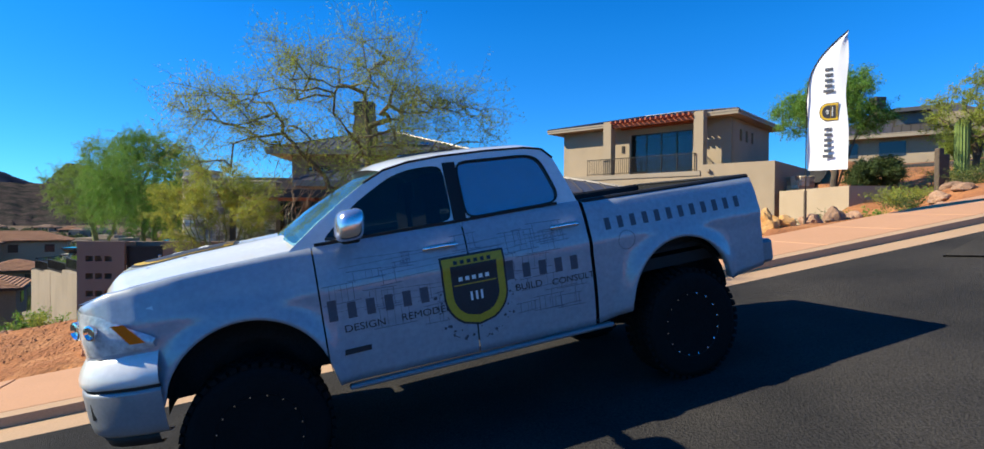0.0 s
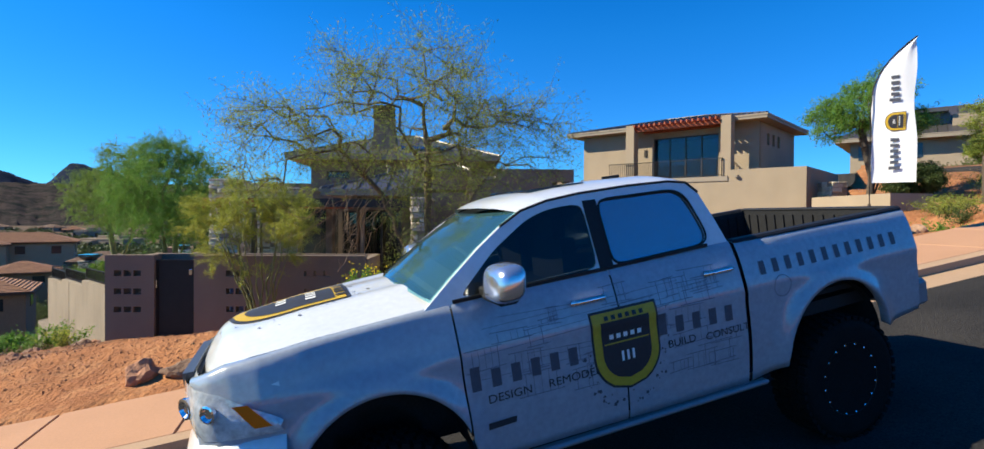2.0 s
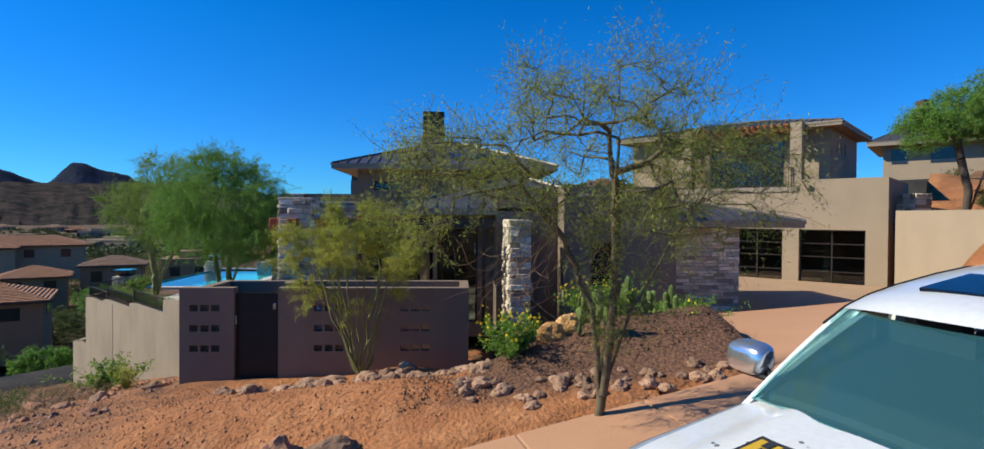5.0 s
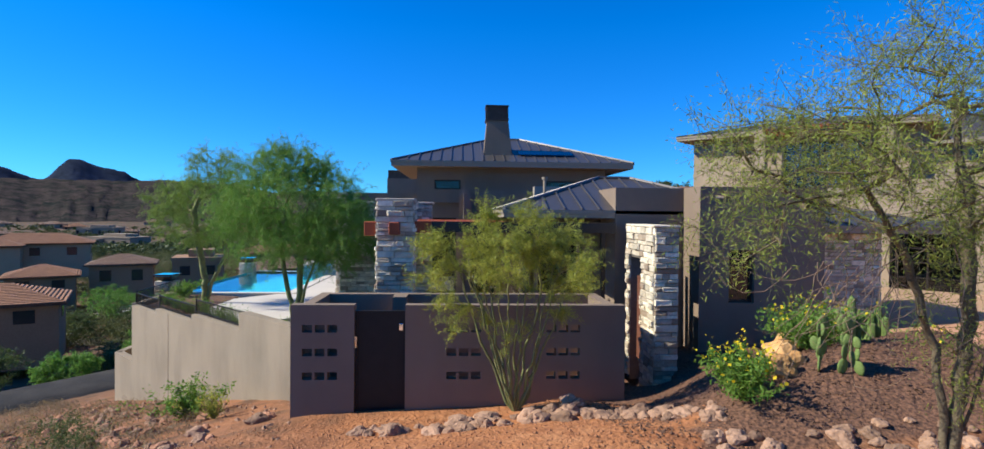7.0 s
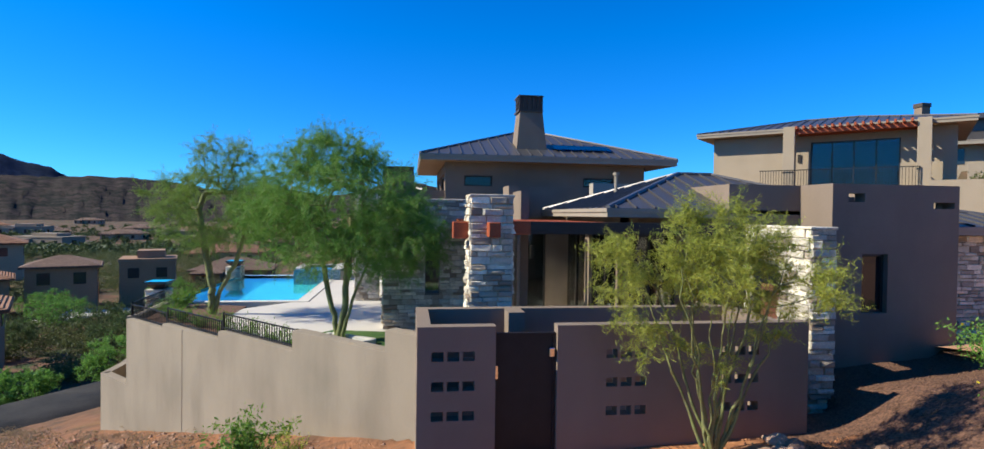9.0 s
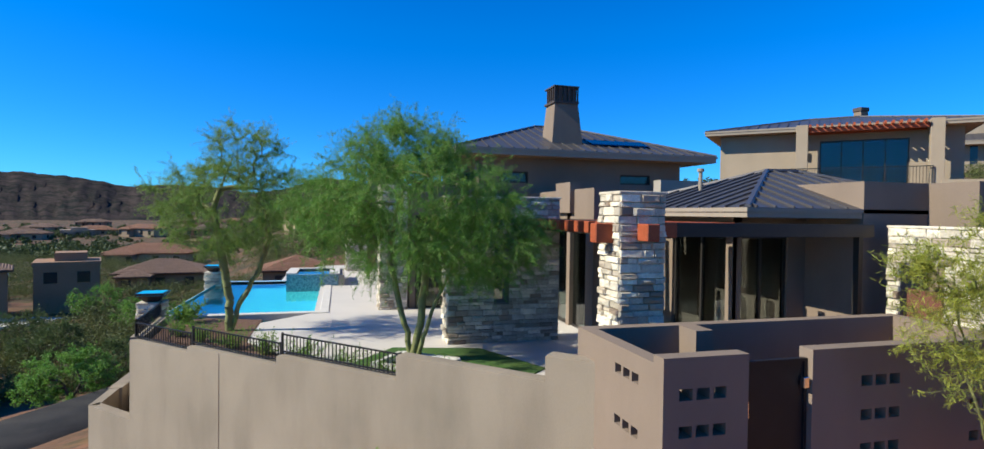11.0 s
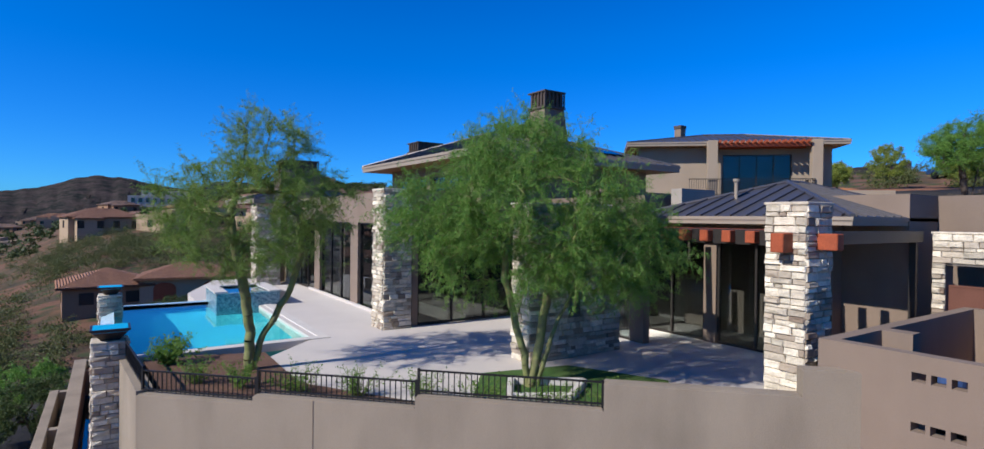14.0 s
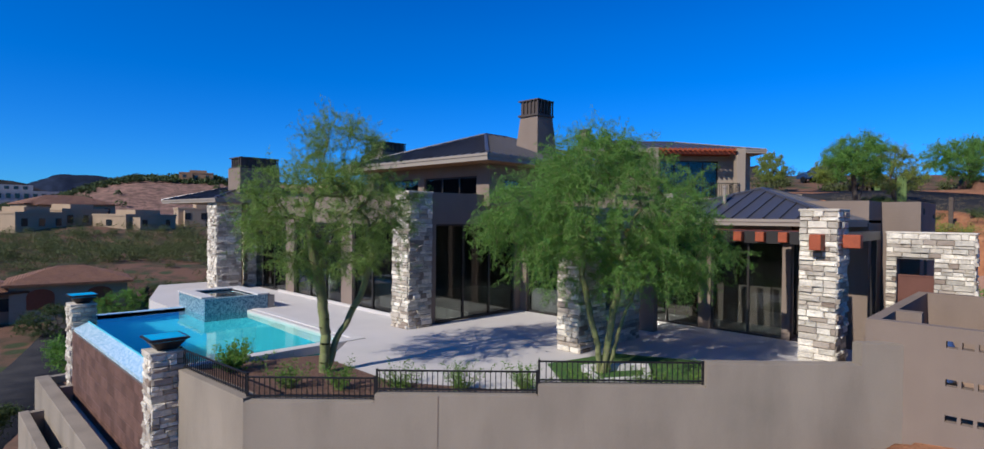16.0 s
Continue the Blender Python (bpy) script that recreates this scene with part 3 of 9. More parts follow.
# the street's bend uphill
tx, ty = np.gradient(upx), np.gradient(upy)
tl = np.hypot(tx, ty)
rows = []
for off in (-3.8, -3.6, 3.6, 3.8):
    px_, py_ = upx - ty / tl * off, upy + tx / tl * off
    rows.append(np.stack([px_, py_, street_up(px_, py_) - (0.8 if abs(off) > 3.7 else 0)], -1))
tagged(part("upper_road", None, None, raw=grid_mesh("upper_road", np.stack(rows), ASPHALT)), "asphalt street bending uphill past the houses", "road", kind="structure")


def mountain(name, label, profile, dist, depth, base_z, mat, rough):
    """A ridge of hills: profile maps headings (degrees right of north) to heights above the horizon in degrees."""
    hs = np.arange(profile[0][0], profile[-1][0] + 0.01, 0.25)
    el = np.interp(hs, [p[0] for p in profile], [p[1] for p in profile])
    el = np.convolve(np.pad(el, 1, "edge"), np.ones(3) / 3, "valid")
    rng_ = np.random.default_rng(5)
    el = el + np.convolve(np.pad(rng_.normal(0, rough, len(hs)), 1, "edge"), np.ones(3) / 3, "valid")
    rows = []
    for k in np.linspace(0, 1, 14):
        r = dist + depth * (k - 1)
        top = np.tan(np.radians(el)) * dist + 3
        hgt = base_z + (top - base_z) * k ** 1.25 * (1 + 0.12 * np.sin(hs * 1.1 + 0.7 * np.sin(hs * 0.37)) * (1 - k)) + rng_.normal(0, 1, len(hs)) * dist * 0.0011 * k * (1 - k) * 4
        a = np.radians(hs + rng_.normal(0, 0.05, len(hs)))
        rows.append(np.stack([-10 + r * np.sin(a), 8 + r * np.cos(a), hgt], -1))
    a = np.radians(hs)
    rows.append(np.stack([-10 + (dist + depth) * np.sin(a), 8 + (dist + depth) * np.cos(a), np.full(len(hs), base_z)], -1))
    ob = part(name, None, None, raw=grid_mesh(name, np.stack(rows), mat))
    tagged(ob, label, "mountain", kind="structure")


# distance haze is painted into the far rock as a dark blue base
MT_HAZE = material("hazy_rock_slope", (0.024, 0.031, 0.052), 1.0, scale=0.012, vary=0.3, fine=0.08, bump=0.0, other=(0.012, 0.016, 0.022), spec=0.0)
MT_SCRUB = material("scrub_slope", (0.062, 0.048, 0.044), 1.0, scale=0.045, vary=0.5, fine=0.4, bump=0.0, other=(0.020, 0.024, 0.022), spec=0.0)
mountain("mountain_far", "rocky butte and ridge on the horizon in dark haze blue",
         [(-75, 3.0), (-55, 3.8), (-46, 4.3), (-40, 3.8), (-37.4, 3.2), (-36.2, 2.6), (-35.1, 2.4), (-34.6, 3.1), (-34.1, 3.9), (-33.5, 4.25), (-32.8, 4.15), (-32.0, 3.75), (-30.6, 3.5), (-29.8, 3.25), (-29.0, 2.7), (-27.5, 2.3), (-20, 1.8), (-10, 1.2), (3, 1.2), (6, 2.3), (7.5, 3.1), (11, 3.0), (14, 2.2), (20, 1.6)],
         2300, 700, -20, MT_HAZE, 0.05)
mountain("hill_scrub", "scrub-covered brown desert hills",
         [(-80, 2.2), (-50, 2.6), (-38, 2.4), (-34, 2.45), (-30, 2.55), (-26, 2.7), (-22, 2.6), (-18, 1.9), (-14, 2.1), (-11, 2.0), (-8, 1.6), (-5, 2.1), (-1.5, 3.3), (2, 2.8), (5, 2.2), (7, 1.6), (10, 1.4), (18, 2.0), (40, 3.0), (70, 5.0)],
         1250, 550, -16, MT_SCRUB, 0.07)

# ---------------------------------------------------------------- stone cladding
FLOOR = -0.85
stone_rng = random.Random(11)


def stone_meshes(n=7):
    out = []
    for k in range(n):
        rg = random.Random(100 + k)
        bm = bmesh.new()
        j = lambda a: rg.uniform(-a, a)
        back = [bm.verts.new((x, 0.0, z)) for x, z in ((-0.5, -0.5), (0.5, -0.5), (0.5, 0.5), (-0.5, 0.5))]
        mid = [bm.verts.new((x + j(0.02), -0.7 + j(0.12), z + j(0.03))) for x, z in ((-0.5, -0.5), (0.5, -0.5), (0.5, 0.5), (-0.5, 0.5))]
        front = [bm.verts.new((x + j(0.05), -1.0 + j(0.28), z + j(0.06))) for x, z in ((-0.43, -0.36), (0.43, -0.36), (0.43, 0.36), (-0.43, 0.36))]
        c = bm.verts.new((j(0.2), -1.05 + j(0.25), j(0.15)))
        for a, b in ((back, mid), (mid, front)):
            for i in range(4):
                q = (i + 1) % 4
                bm.faces.new((a[i], a[q], b[q], b[i]))
        for i in range(4):
            bm.faces.new((front[i], front[(i + 1) % 4], c))
        me = mesh_of(bm, "stone")
        me.materials.append(STONE)
        out.append(me)
    return out


STONES = stone_meshes()


def clad(parent, m, width, height, holes=(), course=(0.075, 0.165), length=(0.14, 0.46), proud=(0.025, 0.085)):
    """Rows of ledge stones on a face: local x along it, -y outwards, z up from the face's foot."""
    z = 0.0
    while z < height - 0.02:
        h = min(stone_rng.uniform(*course), height - z)
        if height - z - h < 0.05:
            h = height - z
        x = 0.0
        while x < width - 0.01:
            w = min(stone_rng.uniform(*length), width - x)
            if width - x - w < 0.1:
                w = width - x
            cut = [o for o in holes if x < o[2] - 0.01 and x + w > o[0] + 0.01 and z < o[3] - 0.01 and z + h > o[1] + 0.01]
            x0, x1 = x, x + w
            if cut:
                o = cut[0]
                if x0 < o[0] - 0.03:
                    x1 = o[0]
                elif x1 > o[2] + 0.03:
                    x0 = o[2]
                else:
                    x += w
                    continue
            ob = new("stone", stone_rng.choice(STONES))
            ob.parent = parent
            ob.matrix_local = m @ Matrix.Translation(((x0 + x1) / 2, 0, z + h / 2)) @ Matrix.Diagonal((x1 - x0 - 0.008, stone_rng.uniform(*proud), h - 0.008, 1))
            x = x1 if not cut else x + w
        z += h


def stone_pillar(parent, name, x0, y0, x1, y1, z0, z1, faces="WS", label="", stone_from=None):
    core = part(name, mbox(x0 + 0.03, y0 + 0.03, z0, x1 - 0.03, y1 - 0.03, z1), MORTAR, parent, label)
    zf = z0 if stone_from is None else stone_from
    h = z1 - zf
    if "S" in faces:
        clad(core, frame_at(x0, y0 + 0.03, 0, zf), x1 - x0, h)
    if "W" in faces:
        clad(core, frame_at(x0 + 0.03, y1, -90, zf), y1 - y0, h)
    if "N" in faces:
        clad(core, frame_at(x1, y1 - 0.03, 180, zf), x1 - x0, h)
    if "E" in faces:
        clad(core, frame_at(x1 - 0.03, y0, 90, zf), y1 - y0, h)
    part("cap", mbox(x0 - 0.03, y0 - 0.03, z1 - 0.01, x1 + 0.03, y1 + 0.03, z1 + 0.05, bevel=0.012), STONE, core)
    return core


# ---------------------------------------------------------------- roofs


def seam_roof(parent, name, m, x0, y0, x1, y1, ze, zr, ridge, seam=0.45, fascia=0.2, label=""):
    """A hipped metal roof over a rectangle in the frame m: eaves at ze, ridge [(x, y), (x, y)] at zr, standing seams, fascia, soffit."""
    (ax, ay), (bx, by) = ridge
    bm = bmesh.new()
    e = [Vector(p) for p in ((x0, y0, ze), (x1, y0, ze), (x1, y1, ze), (x0, y1, ze))]
    a, b = Vector((ax, ay, zr)), Vector((bx, by, zr))
    flip = abs(bx - ax) < abs(by - ay)
    tris = [(e[0], e[1], b, a), (e[1], e[2], b), (e[2], e[3], a, b), (e[3], e[0], a)] if not flip else [(e[0], e[1], a), (e[1], e[2], b, a), (e[2], e[3], b), (e[3], e[0], a, b)]
    for t in tris:
        bm.faces.new([bm.verts.new(p) for p in t])
    pieces = []
    # seams: thin upstands that run straight up each slope
    for t in tris:
        p, q = t[0], t[1]
        run = q - p
        ln = run.length
        run = run / ln
        nrm = (t[1] - t[0]).cross(t[2] - t[0]).normalized()
        if nrm.z < 0:
            nrm = -nrm
        up = nrm.cross(run)
        if up.z < 0:
            up = -up
        # the slope as a polygon in (along, up)
        poly = [((v - p).dot(run), (v - p).dot(up)) for v in t]
        k = seam * 0.5
        while k < ln:
            top = 0.0
            for i in range(len(poly)):
                (u0, v0), (u1, v1) = poly[i], poly[(i + 1) % len(poly)]
                if (u0 - k) * (u1 - k) <= 0 and abs(u1 - u0) > 1e-6:
                    top = max(top, v0 + (v1 - v0) * (k - u0) / (u1 - u0))
            if top > 0.1:
                c0, c1 = p + run * k + nrm * 0.0, p + run * k + up * top
                h, w = nrm * 0.045, run * 0.016
                q8 = [c0 - w, c0 + w, c1 + w, c1 - w]
                pieces.append([q8, [v + h for v in q8]])
            k += seam
    # hip caps
    hips = [(e[0], a), (e[3], a), (e[1], b), (e[2], b), (a, b)] if not flip else [(e[0], a), (e[1], a), (e[2], b), (e[3], b), (a, b)]
    for p, q in hips:
        d = q - p
        if d.length < 0.05:
            continue
        s = Vector((d.y, -d.x, 0)).normalized() * 0.07
        pieces.append([(p - s, p + s, q + s, q - s), [v + Vector((0, 0, 0.06)) for v in (p - s * 0.6, p + s * 0.6, q + s * 0.6, q - s * 0.6)]])
    bmesh.ops.transform(bm, matrix=m, verts=bm.verts)
    me = bpy.data.meshes.new(name)
    bm.to_mesh(me)
    bm.free()
    roof = part(name, None, ROOF, parent, label, raw=me)
    for lo_, hi_ in pieces:
        bm = bmesh.new()
        lo = [bm.verts.new(m @ v) for v in lo_]
        hi = [bm.verts.new(m @ v) for v in hi_]
        bm.faces.new(hi)
        for i in range(4):
            bm.faces.new((lo[i], lo[(i + 1) % 4], hi[(i + 1) % 4], hi[i]))
        part("seam", bm, ROOF, roof)
    f = fascia
    for q in ((x0, y0, x1, y0 + 0.05), (x0, y1 - 0.05, x1, y1), (x0, y0 + 0.05, x0 + 0.05, y1 - 0.05), (x1 - 0.05, y0 + 0.05, x1, y1 - 0.05)):
        part("fascia", mbox(q[0], q[1], ze - f, q[2], q[3], ze - 0.012, m=m), FASCIA, roof, "tan painted fascia board")
    for q in ((x0 - 0.03, y0 - 0.03, x1 + 0.03, y0), (x0 - 0.03, y1, x1 + 0.03, y1 + 0.03), (x0 - 0.03, y0, x0, y1), (x1, y0, x1 + 0.03, y1)):
        part("drip_edge", mbox(q[0], q[1], ze - 0.09, q[2], q[3], ze - 0.004, m=m), FASCIA, roof)
    part("soffit", mbox(x0 + 0.05, y0 + 0.05, ze - f + 0.01, x1 - 0.05, y1 - 0.05, ze - f + 0.04, m=m), SOFFIT, roof, "stained wooden soffit")
    return roof


def glazing(parent, m, width, z0, z1, n, label="", fw=0.06, depth=0.1, pane_mat=None, transom=None):
    """A framed window or sliding door of n panes: local x along it, -y outwards."""
    fr = part("window", mbox(0, 0, z0, width, depth, z0 + fw, m=m), BRONZE, parent, label or "dark bronze framed glazing")
    part("frame_bar", mbox(0, 0, z1 - fw, width, depth, z1, m=m), BRONZE, fr)
    for i in range(n + 1):
        u = i * (width - fw) / n
        part("frame_bar", mbox(u, 0.002, z0 + fw, u + fw, depth - 0.002, z1 - fw, m=m), BRONZE, fr)
    for tz in transom or ():
        part("frame_bar", mbox(fw, 0.006, tz, width - fw, depth - 0.006, tz + fw * 0.7, m=m), BRONZE, fr)
    for i in range(n):
        u = i * (width - fw) / n
        p = part("pane", mbox(u + fw + 0.002, depth * 0.45, z0 + fw, u + (width - fw) / n - 0.002, depth * 0.45 + 0.012, z1 - fw, m=m), pane_mat or WIN, fr)
        p.visible_shadow = False
    return fr


# ---------------------------------------------------------------- the main house
house = thing("main_house", "taupe stucco desert house with stone pillars and metal roofs", "house")
W = lambda name, bm, mat=STUCCO, label="": part(name, bm, mat, house, label)

# slab, walls of the living wing
W("floor_slab", mbox(-9.6, 20.0, -1.3, 2.0, 50, FLOOR - 0.004), FLOORIN, "pale interior floor slab")
W("wall", panel([0, 5.3], [FLOOR, 2.6], [(0.15, FLOOR, 2.5, 2.15), (2.9, FLOOR, 5.2, 2.15)], 0.25, frame_at(-5.95, 25.3, -90)), STUCCO, "taupe stucco wall with tall door openings")
glazing(house, frame_at(-5.88, 25.15, -90), 2.35, FLOOR, 2.15, 2, "tall bronze framed sliding doors")
glazing(house, frame_at(-5.88, 22.4, -90), 2.3, FLOOR, 2.15, 2, "tall bronze framed sliding doors")
W("wall", panel([0, 2.0], [FLOOR, 2.6], [(0.1, FLOOR, 1.5, 2.1)], 0.25, frame_at(-5.93, 20.0, 0)), STUCCO)
glazing(house, frame_at(-5.83, 20.06, 0), 1.4, FLOOR, 2.1, 2, "bronze framed glass door in shade")
W("wall", mbox(-3.93, 18.47, -1.4, -3.68, 25.0, 3.33), STUCCO, "tall taupe stucco wall")
W("wall", mbox(-3.68, 18.47, -1.4, -2.15, 18.72, 3.33), STUCCO)
# block with the narrow window
W("wall", panel([0, 3.12], [-1.4, 3.33], [(0.74, 0.52, 1.37, 1.81), (0.38, 2.94, 0.78, 3.13), (2.47, 2.82, 3.0, 2.96)], 0.3, frame_at(-2.15, 17.45, 0)), STUCCO, "taupe stucco wall block with a narrow window")
W("wall", mbox(-2.15, 17.75, -1.4, -1.85, 18.5, 3.33), STUCCO)
W("wall", mbox(0.67, 17.75, -1.4, 0.97, 25, 3.33), STUCCO)
W("ledge", mbox(-1.79, 17.6, 2.86, -1.35, 17.75, 2.94), STUCCO_CAP)
glazing(house, frame_at(-1.41, 17.57, 0), 0.63, 0.52, 1.81, 1, "narrow bronze framed window", pane_mat=DARKPANE)
W("wall", mbox(-3.68, 24.75, -1.0, 0.67, 25.0, 3.33), INTERIOR, "plain inner wall")
W("flat_roof", mbox(-3.68, 18.72, 3.0, 0.67, 24.75, 3.1), STUCCO, "flat roof behind the parapet")
seam_roof(house, "roof", Matrix.Identity(4), -6.8, 18.5, 0.4, 24.8, 2.74, 3.78, [(-3.6, 21.7), (-2.6, 21.7)], label="bronze standing-seam hipped roof")
part("vent_pipe", lathe(bmesh.new(), [(0.05, 3.2), (0.05, 3.75), (0.09, 3.75), (0.09, 3.83)], 12, Matrix.Translation((-5.2, 22.3, 0))), FASCIA, house, "short metal roof vent")
# recessed corner and the great room's glass
W("wall", panel([0, 5.6], [FLOOR, 3.3], [(0.3, FLOOR, 2.1, 2.3), (2.5, FLOOR, 5.1, 2.3)], 0.25, frame_at(-7.8, 29.0, -90)), STUCCO)
glazing(house, frame_at(-7.72, 28.7, -90), 1.8, FLOOR, 2.3, 1)
glazing(house, frame_at(-7.72, 26.5, -90), 2.6, FLOOR, 2.3, 2)
W("wall", panel([0, 2.0], [FLOOR, 2.6], [(0.3, FLOOR, 1.2, 2.1)], 0.25, frame_at(-7.8, 25.05, 0)), STUCCO)
glazing(house, frame_at(-7.5, 25.12, 0), 0.9, FLOOR, 2.1, 1, "narrow bronze framed door")
W("wall", panel([0, 4.4], [FLOOR, 3.3], [(0.2, FLOOR, 4.1, 2.45)], 0.25, frame_at(-12.2, 29.0, 0)), STUCCO)
glazing(house, frame_at(-12.0, 29.07, 0), 3.9, FLOOR, 2.45, 3, "wide bronze framed sliding doors")
W("wall", panel([0, 14.75], [-1.2, 3.3], [(0.6, FLOOR, 4.6, 2.4), (5.4, FLOOR, 9.4, 2.4), (10.2, FLOOR, 14.0, 2.4)], 0.25, frame_at(-12.2, 44.0, -90)), STUCCO)
for y_ in (43.4, 38.6, 33.8):
    glazing(house, frame_at(-12.12, y_, -90), 4.0 if y_ > 34 else 3.8, FLOOR, 2.4, 3, "wide bronze framed sliding doors")
W("wall", mbox(-7.55, 25.3, -1.2, -7.3, 28.7, 0.0), INTERIOR)
W("wall", mbox(-3.6, 25.0, -1.0, -3.4, 36, 3.0), INTERIOR, "plain inner wall")
W("wall", mbox(-12, 35.8, -1.0, -3.6, 36.0, 3.0), INTERIOR, "plain inner wall")
W("flat_roof", mbox(-12.2, 29.0, 3.3, -7.55, 44, 3.5), STUCCO, "flat roof with dark fascia")
W("flat_roof", mbox(-7.8, 25.05, 3.0, 1.5, 36, 3.12), STUCCO, "flat roof")
# parapets between living wing and tower
W("parapet", mbox(-7.8, 24.95, 2.5, -4.7, 25.15, 3.5), STUCCO, "stucco parapet")
W("parapet", mbox(-7.95, 24.75, 2.6, -7.6, 25.9, 3.52), STUCCO, "stucco parapet end")
W("parapet", mbox(-5.3, 24.1, 2.9, -3.6, 24.5, 3.62), STUCCO_CAP, "stucco parapet end")
# tower with clerestory windows
W("wall", panel([0, 8.2], [3.1, 4.62], [(0.75, 3.68, 1.88, 4.1), (5.6, 3.72, 6.9, 4.1)], 0.25, frame_at(-9.8, 28.75, 0)), STUCCO, "taupe stucco upper wall")
glazing(house, frame_at(-9.05, 28.83, 0), 1.13, 3.68, 4.1, 1, "low clerestory window")
glazing(house, frame_at(-4.2, 28.83, 0), 1.3, 3.72, 4.1, 1, "low clerestory window")
W("wall", panel([0, 7.0], [3.1, 4.62], [(0.5, 3.5, 3.2, 4.2), (3.6, 3.5, 6.6, 4.2)], 0.25, frame_at(-9.8, 36.0, -90)), STUCCO)
glazing(house, frame_at(-9.72, 35.5, -90), 2.7, 3.5, 4.2, 3, "clerestory window strip")
glazing(house, frame_at(-9.72, 32.4, -90), 3.0, 3.5, 4.2, 3, "clerestory window strip")
W("wall", mbox(-1.85, 29.0, 3.1, -1.6, 36, 4.62), STUCCO)
W("wall", mbox(-9.55, 35.75, 3.1, -1.85, 36, 4.62), STUCCO)
seam_roof(house, "roof", Matrix.Identity(4), -10.8, 27.85, -0.6, 37.0, 4.84, 6.35, [(-6.4, 32.4), (-5.0, 32.4)], fascia=0.24, label="bronze standing-seam hipped tower roof")
slope = math.atan2(6.35 - 4.84, 32.4 - 27.85)
part("solar_tube_panel", mbox(0, 0, 0.07, 2.4, 0.75, 0.1, m=Matrix.Translation((-5.4, 28.75, 4.84 + math.tan(slope) * 0.9)) @ Matrix.Rotation(slope, 4, "X")), glass("roof_panel_glass", (0.03, 0.05, 0.12)), house, "dark blue flat roof panel")
# chimney: tapered stucco shaft with a metal cap
bm = bmesh.new()
cb, ct = (-6.95, 28.95, -5.65, 30.2), (-6.78, 29.1, -5.85, 30.0)
lo = [bm.verts.new((x, y, 4.9)) for x, y in ((cb[0], cb[1]), (cb[2], cb[1]), (cb[2], cb[3]), (cb[0], cb[3]))]
hi = [bm.verts.new((x, y, 6.78)) for x, y in ((ct[0], ct[1]), (ct[2], ct[1]), (ct[2], ct[3]), (ct[0], ct[3]))]
bm.faces.new(hi)
for i in range(4):
    bm.faces.new((lo[i], lo[(i + 1) % 4], hi[(i + 1) % 4], hi[i]))
chim = W("chimney", bm, STUCCO, "tapered stucco chimney")


def chimney_cap(parent, x0, y0, x1, y1, z0, z1):
    cap = part("chimney_cap", mbox(x0 + 0.06, y0 + 0.06, z0, x1 - 0.06, y1 - 0.06, z1 - 0.04), CHIMCAP, parent, "slatted dark metal chimney cap")
    for i in range(6):
        u = x0 + (x1 - x0 - 0.05) * i / 5
        part("slat", mbox(u, y0, z0 + 0.04, u + 0.05, y0 + 0.05, z1 - 0.05), CHIMCAP, cap)
        v = y0 + (y1 - y0 - 0.05) * i / 5
        if 0 < i < 5:
            part("slat", mbox(x0, v, z0 + 0.04, x0 + 0.05, v + 0.05, z1 - 0.05), CHIMCAP, cap)
            part("slat", mbox(x1 - 0.05, v, z0 + 0.04, x1, v + 0.05, z1 - 0.05), CHIMCAP, cap)
    part("rim", mbox(x0 - 0.02, y0 - 0.02, z0 - 0.04, x1 + 0.02, y1 + 0.02, z0 + 0.04), CHIMCAP, cap)
    part("rim", mbox(x0 - 0.02, y0 - 0.02, z1 - 0.05, x1 + 0.02, y1 + 0.02, z1), CHIMCAP, cap)
    return cap


chimney_cap(chim, -6.83, 29.05, -5.85, 30.05, 6.8, 7.42)
# west wing with its own roof and chimney
W("wall", mbox(-13.0, 43.5, -1.2, -9.5, 43.75, 3.3), STUCCO)
W("wall", mbox(-11.95, 43.75, -1.2, -11.7, 50, 3.3), STUCCO)
seam_roof(house, "roof", Matrix.Identity(4), -14.4, 41.9, -8.0, 50.0, 3.45, 4.4, [(-11.2, 45.3), (-11.0, 46.5)], label="bronze standing-seam wing roof")
ch2 = W("chimney", mbox(-12.9, 42.9, 3.3, -10.9, 44.4, 5.0), STUCCO, "square stucco chimney")
chimney_cap(ch2, -12.85, 42.95, -10.95, 44.35, 5.02, 5.55)
stone_pillar(house, "stone_pillar", -14.2, 42.3, -13.05, 43.45, FLOOR, 3.2, "WS", "pale ledge-stone pillar")
stone_pillar(house, "stone_pillar", -12.5, 42.9, -11.7, 43.49, FLOOR, 3.2, "WS", "pale ledge-stone pillar")
ch3 = W("chimney", mbox(-6.6, 40.0, 3.1, -5.0, 41.4, 6.15), STUCCO, "square stucco chimney")
chimney_cap(ch3, -6.55, 40.05, -5.05, 41.35, 6.17, 6.7)
W("wall", mbox(-9.5, 38.0, -1.2, 1.5, 38.25, 3.9), STUCCO)
